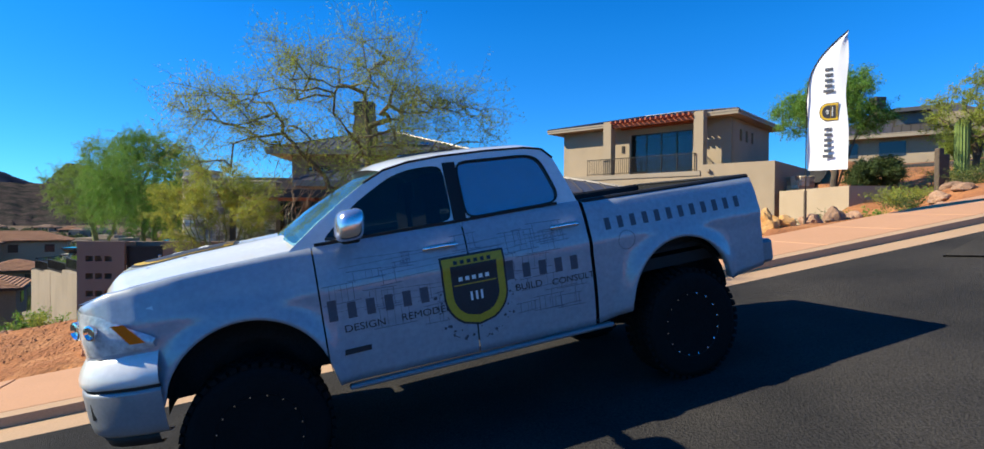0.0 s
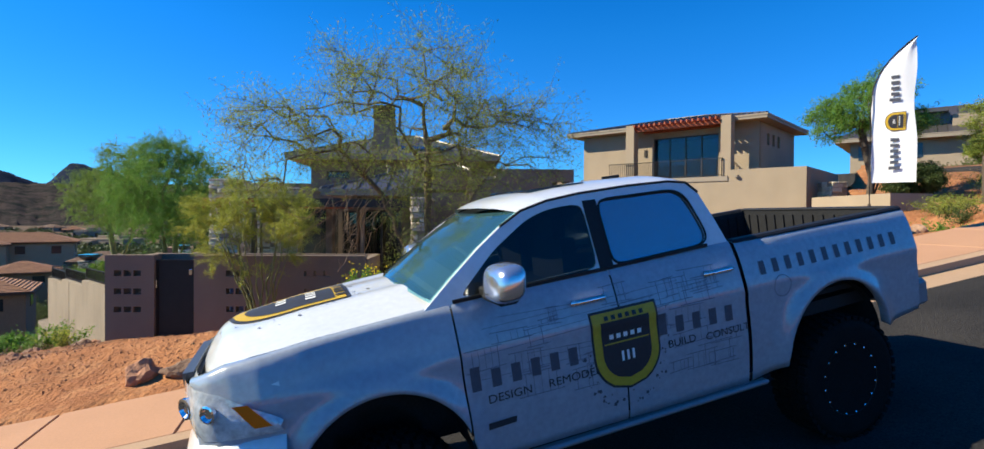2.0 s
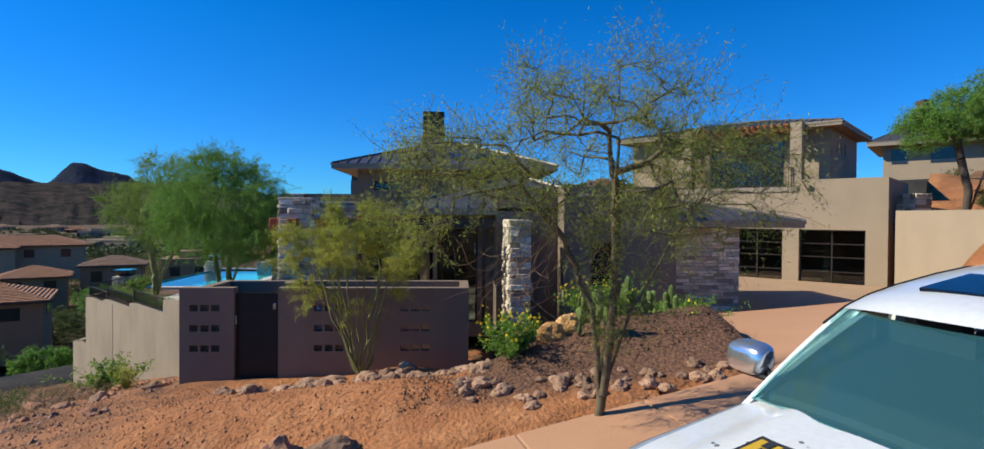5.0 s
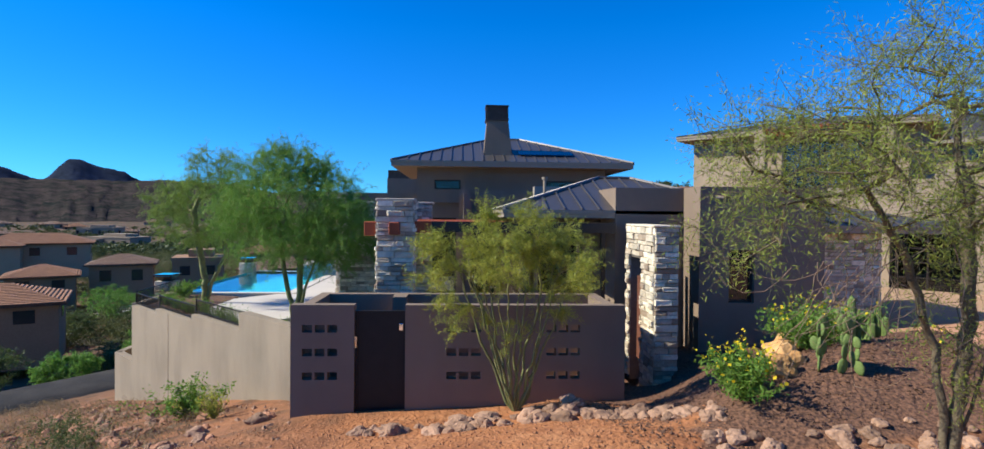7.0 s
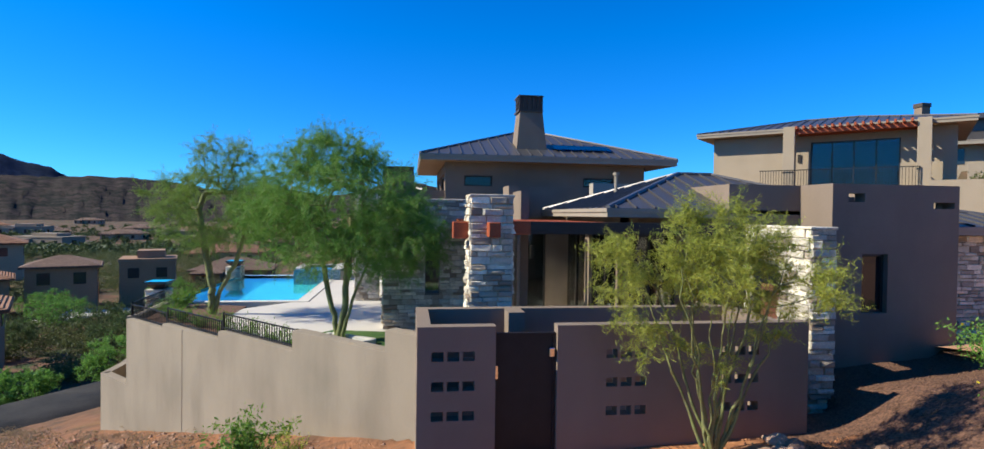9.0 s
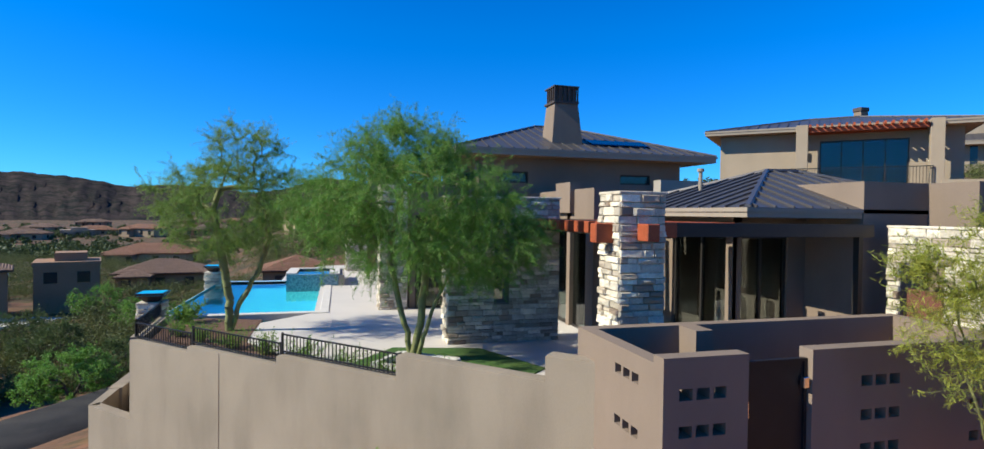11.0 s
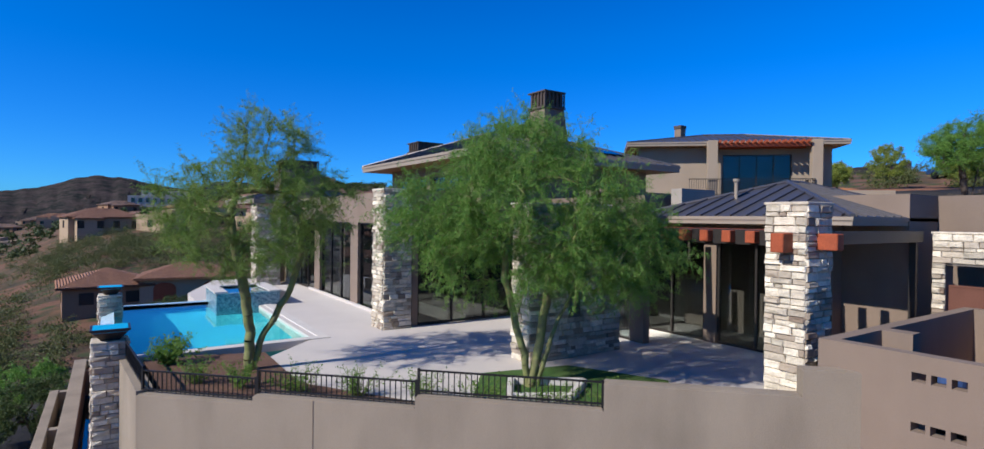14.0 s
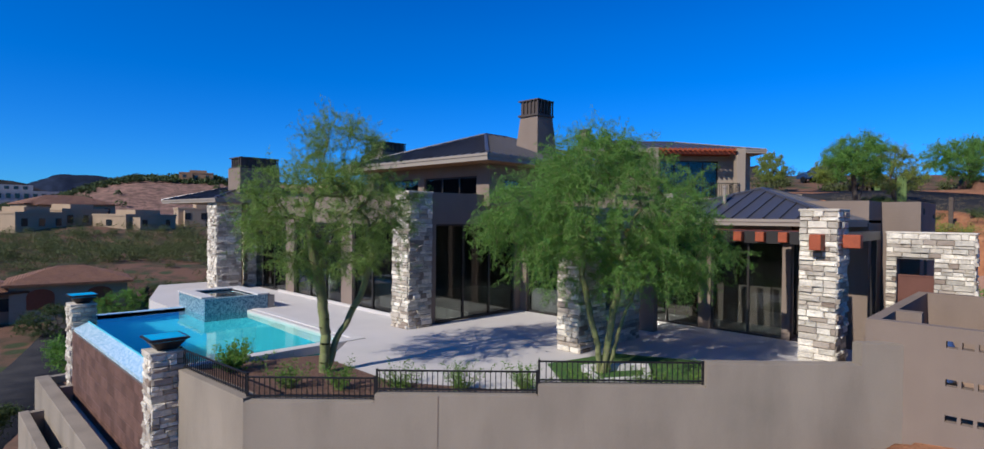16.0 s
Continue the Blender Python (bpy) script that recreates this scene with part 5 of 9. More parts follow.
# balcony slab, rail
P("balcony_slab", ubox(-4.6, -1.5, 3.75, 4.6, -0.0, 3.98), FASCIA, "balcony slab")
rail = P("railing", ubox(-2.0, -1.46, 4.86, 4.3, -1.42, 4.9), BLACKSTEEL, "dark steel balcony railing")
pk = mesh_of(mbox(-0.01, -0.01, 3.98, 0.01, 0.01, 4.87, m=U), "baluster")
pk.materials.append(BLACKSTEEL)
for k in range(54):
    b = part("baluster", None, None, rail, raw=pk)
    b.location = (U.to_3x3() @ Vector((-1.96 + k * 0.118, -1.44, 0)))
for k in range(12):
    b = part("baluster", None, None, rail, raw=pk)
    b.location = (U.to_3x3() @ Vector((4.3, -1.4 + k * 0.118, 0)))
part("rail", ubox(4.28, -1.44, 4.86, 4.32, 0, 4.9), BLACKSTEEL, rail)
part("rail", ubox(-2.0, -1.46, 4.05, 4.3, -1.42, 4.08), BLACKSTEEL, rail)
P("wall_lamp", ubox(-0.55, -0.06, 5.35, -0.4, 0.0, 5.75), BRONZE, "dark wall lantern")
# garage storey with parapet
P("wall", panel([-4.6, 8.05], [-0.6, 3.75], [(1.6, -0.5, 3.95, 2.0), (4.65, -0.5, 7.25, 2.0)], 0.35, U @ Matrix.Translation((0, -1.45, 0))), STUCCO_UP, "sand stucco garage wall")
P("parapet", ubox(4.6, -1.45, 3.75, 8.05, -1.15, 4.28), STUCCO_UP, "stucco parapet")
P("parapet", ubox(7.75, -1.15, 3.75, 8.05, 5.0, 4.28), STUCCO_UP)
P("terrace", ubox(4.6, -1.1, 3.6, 7.75, 6, 3.8), STUCCO_CAP)
P("wall", panel([0, 6.5], [-0.6, 3.75], [(1.0, 1.6, 1.35, 2.4), (2.0, 1.6, 2.35, 2.4)], 0.3, U @ Matrix.Translation((8.05, -1.1, 0)) @ Matrix.Rotation(radians(90), 4, "Z")), STUCCO_UP)
for a0, a1 in ((1.6, 3.95), (4.65, 7.25)):
    glazing(upper, U @ Matrix.Translation((a0, -1.25, 0)), a1 - a0, -0.5, 2.0, 2, "glass panelled garage door", transom=(0.1, 0.75, 1.35))
P("wall", ubox(-4.3, 3.0, -0.6, 7.7, 3.2, 3.7), INTERIOR, "plain inner wall")
P("spout", ubox(4.95, -1.62, 3.9, 5.1, -1.45, 4.02), FASCIA, "short drain spout")
# low garden walls and driveway
drive = part("driveway", prism(bmesh.new(), [(2.0, 14.5), (12.5, 20.0), (13.2, 24.9), (5.0, 33.0), (3.4, 33), (3.3, 18.2), (1.6, 17.2)], -1.4, -0.36), CONCRETE_TAN)
rows = []
for k_ in np.linspace(0, 1, 18):
    w_ = 5.41 + 7.95 * k_
    xs_ = np.linspace(-0.35 + 0.9 * k_, 5.0 + 3.4 * k_, 14)
    ys_ = 4.79 + (w_ + math.sin(KA) * (xs_ - 0.556)) / math.cos(KA)
    zs_, _ = apron(xs_, ys_, np.full(14, w_), road_plane(xs_, ys_))
    rows.append(np.stack([xs_, ys_, zs_], -1))
rows = [rows[0] - np.array((0, 0, 0.3))] + rows
ramp = part("driveway_ramp", None, None, raw=grid_mesh("driveway_ramp", np.stack(rows), CONCRETE_RED))
tagged(ramp, "reddish concrete driveway ramping down from the pavement", "driveway", kind="structure")
tagged(drive, "tan concrete driveway before the garage", "driveway", kind="structure")

terrace = thing("garden_wall", "sand stucco garden wall holding the slope", "wall", kind="structure")
part("wall_section", mbox(13.0, 20.2, -0.8, 13.3, 24.8, 2.85), STUCCO_UP, terrace)
part("wall_section", mbox(13.3, 20.2, -0.8, 14.6, 20.5, 2.85), STUCCO_UP, terrace)
pier = part("stone_pier", mbox(14.2, 25.25, -0.8, 14.9, 26.2, 3.6), MORTAR, terrace, "brown ledge-stone pier")
clad(pier, frame_at(14.2, 26.2, -90, -0.4), 0.95, 4.0, course=(0.15, 0.25), length=(0.3, 0.7))
clad(pier, frame_at(14.2, 25.25, 0, -0.4), 0.7, 4.0, course=(0.15, 0.25), length=(0.3, 0.7))

# pale stone edging round the lawn tree
edging = thing("stone_edging", "pale angular stone edging round the tree", "edging")
for ax, ay, bx, by in ((-13.9, 21.3, -12.9, 20.7), (-12.9, 20.7, -12.0, 21.3), (-13.9, 21.3, -13.2, 22.2), (-13.2, 22.2, -12.0, 21.3)):
    d = Vector((bx - ax, by - ay))
    part("edge_stone", mbox(0, -0.07, FLOOR, d.length, 0.07, FLOOR + 0.16, bevel=0.015, m=Matrix.Translation((ax, ay, 0)) @ Matrix.Rotation(math.atan2(d.y, d.x), 4, "Z")), COPING, edging)

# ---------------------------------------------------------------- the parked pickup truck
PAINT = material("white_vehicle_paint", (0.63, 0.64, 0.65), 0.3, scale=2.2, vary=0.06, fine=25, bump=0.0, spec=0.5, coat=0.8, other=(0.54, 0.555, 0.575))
# printed sides: base colour darkened to carry the shade on them
WRAP_SHADED = material("printed_wrap_shaded", (0.29, 0.325, 0.375), 0.3, scale=2.6, vary=0.12, fine=26, bump=0.0, spec=0.6, coat=0.9, other=(0.20, 0.23, 0.275))
RUBBER = material("tyre_rubber", (0.010, 0.010, 0.010), 0.9, scale=8, vary=0.2, fine=60, bump=0.2, spec=0.08)
BLACKPLAST = material("black_trim", (0.012, 0.012, 0.013), 0.6, scale=6, vary=0.2, fine=60, bump=0.1)
RIM = material("black_rim", (0.012, 0.012, 0.013), 0.4, metal=0.2, scale=6, vary=0.1, fine=40, bump=0.0)
GREYPLAST = material("grey_bumper", (0.24, 0.255, 0.28), 0.35, metal=0.3, scale=4, vary=0.08, fine=40, bump=0.02)
DARKGLASS = material("privacy_glass", (0.30, 0.33, 0.38), 0.06, metal=0.75, scale=2, vary=0.05, fine=8, bump=0.0, spec=1.0, coat=1.0)
MIRROR_CHROME = material("brushed_chrome", (0.74, 0.75, 0.77), 0.2, metal=0.9, scale=3, vary=0.03, fine=10, bump=0.0)
DARKCHROME = material("dark_chrome", (0.16, 0.165, 0.175), 0.35, metal=0.7, scale=5, vary=0.1, fine=30, bump=0.0)
SIDEGLASS = glass("dark_side_glass", (0.07, 0.10, 0.11))
BEDLINER = material("bed_liner_black", (0.022, 0.022, 0.024), 0.7, scale=5, vary=0.3, fine=60, bump=0.2, spec=0.2)
LINEINK = material("faint_print", (0.13, 0.15, 0.19), 0.5, scale=6, vary=0.1, fine=40, bump=0.0)
AMBER = material("amber_lens", (0.85, 0.16, 0.01), 0.15, scale=5, vary=0.05, fine=20, bump=0.0)
REDLENS = material("red_lens", (0.45, 0.012, 0.012), 0.15, scale=5, vary=0.05, fine=20, bump=0.0)
LAMPGLASS = material("headlamp_lens", (0.62, 0.66, 0.69), 0.12, metal=0.15, scale=11, vary=0.3, fine=30, bump=0.12, coat=1.0, other=(0.26, 0.29, 0.32))
GOLD = material("gold_print", (0.52, 0.33, 0.03), 0.5, scale=6, vary=0.1, fine=40, bump=0.0)
INK = material("black_print", (0.03, 0.03, 0.035), 0.5, scale=6, vary=0.1, fine=40, bump=0.0)
INKGREY = material("grey_print", (0.075, 0.08, 0.10), 0.5, scale=6, vary=0.1, fine=40, bump=0.0)
WHITEPRINT = material("white_print", (0.75, 0.75, 0.74), 0.5, scale=6, vary=0.05, fine=40, bump=0.0)
SEAT = material("dark_seat", (0.035, 0.033, 0.032), 0.7, scale=6, vary=0.2, fine=40, bump=0.1)

fwd = Vector((-0.9457, -0.2866, -0.1535)).normalized()
left = Vector((0.2901, -0.957, 0.0)).normalized()
upv = fwd.cross(left).normalized()
org = Vector((0.556, 4.793, 1.402)) - upv * 1.27 - left * 1.0
TM = Matrix(((fwd.x, left.x, upv.x, org.x), (fwd.y, left.y, upv.y, org.y), (fwd.z, left.z, upv.z, org.z), (0, 0, 0, 1)))
truck = thing("pickup_truck", "lifted white crew-cab pickup truck with printed doors parked on the street", "truck", at=TM)
WR, WBASE, AZ, AR = 0.49, 3.57, 0.74, 0.53


def belt(x):
    """Upper edge of the body side."""
    return np.interp(x, [-0.9, 0.86, 0.9, 1.9, 3.0, 3.3, 3.9, 4.35, 4.58], [1.685, 1.69, 1.715, 1.71, 1.675, 1.66, 1.625, 1.575, 1.49])


def sill(x):
    z = np.interp(x, [-1.0, -0.5, 0.55, 0.9, 3.05, 4.1, 4.5], [0.86, 0.80, 0.72, 0.66, 0.68, 0.80, 0.80])
    for c in (0.02, WBASE):
        d = np.abs(x - c)
        z = np.where(d < AR, np.maximum(z, AZ + np.sqrt(np.maximum(0, AR ** 2 - d ** 2))), z)
    return z


def side_y(x, z):
    """Half width of the body at a place along it and a height."""
    y = 0.985 - 0.10 * np.clip((z - 1.32) / 0.4, 0, 1.2) ** 2 - 0.05 * np.clip((1.15 - z) / 0.5, 0, 1) ** 2
    y = y + 0.012 * np.exp(-((z - 1.36) / 0.05) ** 2)
    for c in (0.02, WBASE):
        d = np.hypot(x - c, z - AZ)
        y = y + 0.05 * np.exp(-((d - AR) / 0.09) ** 2) * (z > 0.6)
    tap = np.interp(x, [3.95, 4.18, 4.33, 4.43, 4.51, 4.56], [0, 0.02, 0.06, 0.11, 0.19, 0.27])
    return y - tap


def body_side(sgn, x0, x1, n):
    xs = np.linspace(x0, x1, n)
    k = np.linspace(0, 1, 18)
    X = np.repeat(xs[None], 18, 0)
    Z = sill(xs)[None] + (belt(xs) - sill(xs))[None] * k[:, None]
    Y = side_y(X, Z)
    inner = np.stack([X[:1], Y[:1] - 0.07, Z[:1] + 0.02], -1)
    pts = np.concatenate([inner, np.stack([X, Y, Z], -1), np.stack([X[-1:], Y[-1:] - 0.035, Z[-1:] + 0.012], -1), np.stack([X[-1:], Y[-1:] - 0.1, Z[-1:] + 0.008], -1)], 0)
    pts[..., 1] *= sgn
    return pts if sgn < 0 else pts[:, ::-1]


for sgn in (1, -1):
    # white like the hood, but given the shade-darkened side colour
    part("front_fender", None, None, truck, raw=grid_mesh("front_fender", body_side(sgn, 3.068, 4.545, 76), WRAP_SHADED))
    d1 = part("door", None, None, truck, raw=grid_mesh("door", body_side(sgn, 1.948, 3.056, 24), WRAP_SHADED))
    d2 = part("door", None, None, truck, raw=grid_mesh("door", body_side(sgn, 0.9, 1.936, 24), WRAP_SHADED))
    part("bed_side", None, None, truck, raw=grid_mesh("bed_side", body_side(sgn, -0.93, 0.868, 90), WRAP_SHADED))
    for d, hx in ((d1, 2.15), (d2, 1.09)):
        yy = float(side_y(hx, 1.53))
        arc = np.linspace(-1, 1, 11)
        line_ = [np.array((hx + 0.125 * q, sgn * (yy + 0.034 - 0.03 * abs(q) ** 4), 1.533 + 0.006 * (1 - q * q))) for q in arc]
        segs = [(p_, q_, 0.023, 0.023) for p_, q_ in zip(line_, line_[1:])]
        part("handle", None, None, d, "chrome door handle", raw=tubes("handle", segs, CHROME))
# dark inner panel behind the gaps, arches and sills
part("underbody", mbox(0.6, -0.9, 0.75, 2.98, 0.9, 1.62), BLACKPLAST, truck, "black underbody")
part("bed_support", mbox(-0.8, -0.86, 1.0, 0.6, 0.86, 1.1), BLACKPLAST, truck)
part("engine_bay", mbox(2.98, -0.55, 0.85, 4.3, 0.55, 1.5), BLACKPLAST, truck)
for sgn in (1, -1):
    part("frame_rail", mbox(-0.8, sgn * 0.37 - 0.05, 0.72, 4.2, sgn * 0.37 + 0.05, 0.86), BLACKPLAST, truck)
    for c in (0.02, WBASE):
        arc = np.linspace(0.0, math.pi, 20)
        rr_ = AR - 0.004
        rows = [np.stack([c + r_ * rr_ * np.cos(arc), np.full(20, sgn * yy), AZ + r_ * rr_ * np.sin(arc)], -1) for r_, yy in ((1.0, 0.93), (1.02, 0.7), (1.02, 0.56), (0.6, 0.55), (0.05, 0.55))]
        part("wheel_well", None, None, truck, "black wheel well", raw=grid_mesh("wheel_well", np.stack(rows), BEDLINER))
part("sill_bar", mbox(0.75, 0.91, 0.625, 2.95, 0.985, 0.66, bevel=0.012), GREYPLAST, truck, "grey step bar below the doors")
part("sill_bar", mbox(0.75, -0.985, 0.625, 2.95, -0.91, 0.66, bevel=0.012), GREYPLAST, truck)
# axles and lift links
for c in (0.0, WBASE):
    part("axle", lathe(bmesh.new(), [(0.07, -0.85), (0.07, -0.06), (0.17, -0.05), (0.2, 0.1), (0.17, 0.25), (0.07, 0.26), (0.07, 0.85)], 12, Matrix.Translation((c, 0, WR)) @ Matrix.Rotation(radians(90), 4, "X")), BLACKPLAST, truck)
# hood with raised centre
u = np.linspace(0, 1, 34)
v = np.linspace(-1, 1, 33)
X = 3.12 + 1.44 * u[:, None] - 0.17 * (v[None] ** 2) * (u[:, None] ** 1.5) - 0.10 * (1 - v[None] ** 2) * (1 - u[:, None]) * -1.6
wid = np.interp(X, [3.0, 4.05, 4.58], [0.875, 0.865, 0.74])
Yh = wid * v[None]
Zh = belt(X) + 0.012 + 0.088 * (1 - v[None] ** 2) + 0.035 * np.exp(-((np.abs(v[None]) - 0.52) / 0.16) ** 2) * (1 - 0.6 * u[:, None]) + 0.03 * np.exp(-(v[None] / 0.4) ** 2)
Zh = Zh - 0.16 * np.clip((u[:, None] - 0.86) / 0.14, 0, 1) ** 2
hood = part("hood", None, None, truck, raw=grid_mesh("hood", np.stack([X, Yh, Zh], -1), PAINT))
# nose, grille, headlights, bumper: all follow one curve round the front
NOSE = [(4.08, 0.985), (4.2, 0.965), (4.33, 0.915), (4.43, 0.86), (4.50, 0.79), (4.55, 0.68), (4.585, 0.52), (4.605, 0.3), (4.61, 0.0)]
_n = np.array(NOSE + [(x, -y) for x, y in NOSE[-2::-1]])
_l = np.concatenate([[0], np.cumsum(np.hypot(*np.diff(_n, axis=0).T))])


def nose(s, off=0.0):
    """Point of the front's outline; s from 0 (left side) to 1 (right side), off outwards."""
    x, y = np.interp(s * _l[-1], _l, _n[:, 0]), np.interp(s * _l[-1], _l, _n[:, 1])
    e = 0.01
    tx = np.interp((s + e) * _l[-1], _l, _n[:, 0]) - np.interp((s - e) * _l[-1], _l, _n[:, 0])
    ty = np.interp((s + e) * _l[-1], _l, _n[:, 1]) - np.interp((s - e) * _l[-1], _l, _n[:, 1])
    tl_ = np.hypot(tx, ty) + 1e-9
    return x - ty / tl_ * off, y + tx / tl_ * off


def wrap(name, rows, s0, s1, mat, parent, label="", n=60):
    """A band round the front: rows of (height, offset)."""
    ss = np.linspace(s0, s1, n)
    out = []
    for z, off in rows:
        x, y = nose(ss, off)
        out.append(np.stack([x, y, np.full(n, z)], -1))
    return part(name, None, None, parent, label, raw=grid_mesh(name, np.stack(out), mat))


wrap("front_panel", [(1.05, -0.02), (1.2, -0.02), (1.46, -0.02), (1.52, -0.05)], 0.0, 1.0, PAINT, truck)
wrap("bumper_valance", [(0.985, 0.02), (0.99, 0.068), (1.005, 0.078), (1.05, 0.076), (1.10, 0.058), (1.145, 0.03), (1.18, 0.004), (1.19, -0.02)], 0.0, 1.0, PAINT, truck, "white upper bumper panel")
fb = wrap("front_bumper", [(0.66, -0.06), (0.665, 0.02), (0.69, 0.045), (0.75, 0.058), (0.85, 0.066), (0.94, 0.07), (0.965, 0.066), (0.968, 0.02)], 0.0, 1.0, GREYPLAST, truck, "grey painted front bumper")
wrap("bumper_seam", [(0.966, 0.055), (0.987, 0.055)], 0.0, 1.0, BLACKPLAST, truck)
wrap("air_dam", [(0.58, -0.10), (0.585, -0.02), (0.66, 0.01), (0.67, -0.03)], 0.03, 0.97, BLACKPLAST, truck, "black plastic air dam below the bumper")
bm = bmesh.new()
for k in range(8):
    z = 1.25 + 0.03 * k
    box(bm, 4.56, -0.42, z, 4.615, 0.42, z + 0.012)
for yb in (-0.44, -0.02, 0.4):
    box(bm, 4.56, yb, 1.23, 4.625, yb + 0.04, 1.49)
box(bm, 4.56, -0.46, 1.47, 4.62, 0.46, 1.51)
part("grille", bm, DARKCHROME, truck, "dark chrome bar grille")
part("grille_back", mbox(4.53, -0.45, 1.22, 4.595, 0.45, 1.49), BLACKPLAST, truck)
for sgn in (1, -1):
    a = np.linspace(0, 1, 24)
    ss = 0.33 - 0.335 * a
    if sgn < 0:
        ss = 1 - ss
    px, py = nose(np.clip(ss, 0, 1), 0.014)
    top = np.interp(a, [0, 0.35, 0.62, 1.0], [1.50, 1.50, 1.45, 1.27])
    bot = np.interp(a, [0, 0.3, 1.0], [1.19, 1.185, 1.215])
    k = np.linspace(0, 1, 8)
    Z = bot[None] + (top - bot)[None] * k[:, None]
    bul = 1 + 0.012 * np.sin(k * math.pi)[:, None]
    pts = np.stack([px[None] * (1 + 0.004 * np.sin(k * math.pi)[:, None]), py[None] * bul, Z], -1)
    hl = part("headlight", None, None, truck, "clear wrap-round headlight", raw=grid_mesh("headlight", pts if sgn < 0 else pts[:, ::-1], LAMPGLASS))
    for a_, r_ in ((0.28, 0.062), (0.55, 0.05)):
        x_, y_ = nose(np.clip(0.33 - 0.335 * a_, 0, 1), 0.03)
        part("reflector", lathe(bmesh.new(), [(r_, 0.0), (r_, 0.02), (r_ * 0.8, 0.024), (r_ * 0.55, 0.006)], 18, Matrix.Translation((float(x_), sgn * float(y_), 1.36)) @ Matrix.Rotation(radians(sgn * (25 + 50 * a_)), 4, "Z") @ Matrix.Rotation(radians(90), 4, "Y")), CHROME, hl)
    rows = []
    for t in np.linspace(0, 1, 5):
        aa = np.array((0.70, 0.80)) + 0.12 * t
        x_, y_ = nose(np.clip(0.33 - 0.335 * aa, 0, 1), 0.034)
        rows.append(np.stack([x_, sgn * y_, np.full(2, 1.385 - 0.13 * t)], -1))
    part("indicator", None, None, hl, "amber indicator lens", raw=grid_mesh("indicator", np.stack(rows), AMBER))
    part("tail_light", mbox(-0.965, sgn * 0.90 - 0.05, 1.17, -0.87, sgn * 0.90 + 0.045, 1.50, bevel=0.02), REDLENS, truck, "red tail light")
    x_, y_ = nose(0.16 if sgn > 0 else 0.84, 0.05)
    part("fog_light", mbox(-0.05, -0.07, 0.83, 0.01, 0.07, 0.97, bevel=0.02, m=Matrix.Translation((float(x_), float(y_), -0.05)) @ Matrix.Rotation(radians(sgn * 55), 4, "Z")), BLACKPLAST, fb)
part("rear_bumper", mbox(-1.1, -0.95, 0.86, -0.9, 0.95, 1.08, bevel=0.03), GREYPLAST, truck)
tailgate = part("tailgate", mbox(-0.95, -0.88, 1.08, -0.88, 0.88, 1.70, bevel=0.015), PAINT, truck)
part("tailgate_cap", mbox(-0.955, -0.86, 1.701, -0.86, 0.86, 1.722, bevel=0.008), BLACKPLAST, tailgate, "black plastic tailgate cap")
bm = mbox(-0.879, -0.80, 1.19, -0.86, 0.80, 1.70)
for k in range(14):
    y = -0.77 + k * 0.115
    box(bm, -0.86, y, 1.22, -0.845, y + 0.06, 1.66)
part("tailgate_liner", bm, BEDLINER, tailgate, "black ribbed inner face")
# bed: floor, inner walls, rails
bm = bmesh.new()
box(bm, -0.88, -0.86, 1.14, 0.86, 0.86, 1.18)
for k in range(12):
    y = -0.7 + k * 0.125
    box(bm, -0.86, y, 1.18, 0.84, y + 0.05, 1.195)
part("bed_floor", bm, BEDLINER, truck, "black ribbed bed floor")
for sgn in (1, -1):
    bm = mbox(-0.86, sgn * 0.81 - 0.02, 1.18, 0.84, sgn * 0.81 + 0.02, 1.70)
    for k in range(14):
        x = -0.8 + k * 0.115
        box(bm, x, sgn * 0.783 - 0.008, 1.22, x + 0.06, sgn * 0.783 + 0.008, 1.66)
    part("bed_wall", bm, BEDLINER, truck, "black ribbed bed wall")
part("bed_front", mbox(0.8, -0.78, 1.18, 0.86, 0.78, 1.68), BEDLINER, truck)
for sgn in (1, -1):
    part("bed_rail", mbox(-0.94, sgn * 0.86 - 0.07, 1.685, 0.86, sgn * 0.86 + 0.035, 1.72, bevel=0.015), BLACKPLAST, truck, "black bed rail cap")
# cab: roof, pillars, glass
TOP = [(2.62, 2.085), (2.45, 2.165), (2.25, 2.205), (2.0, 2.222), (1.6, 2.225), (1.25, 2.212), (1.10, 2.185), (1.02, 2.10)]


def eave(x):
    """Height of the cab's shoulder along its length."""
    return np.interp(x, [q[0] for q in TOP[::-1]], [q[1] for q in TOP[::-1]])


def gy(z):
    """Half width of the cab's glass house at a height."""
    return 0.895 - 0.165 * (z - 1.68) / 0.5


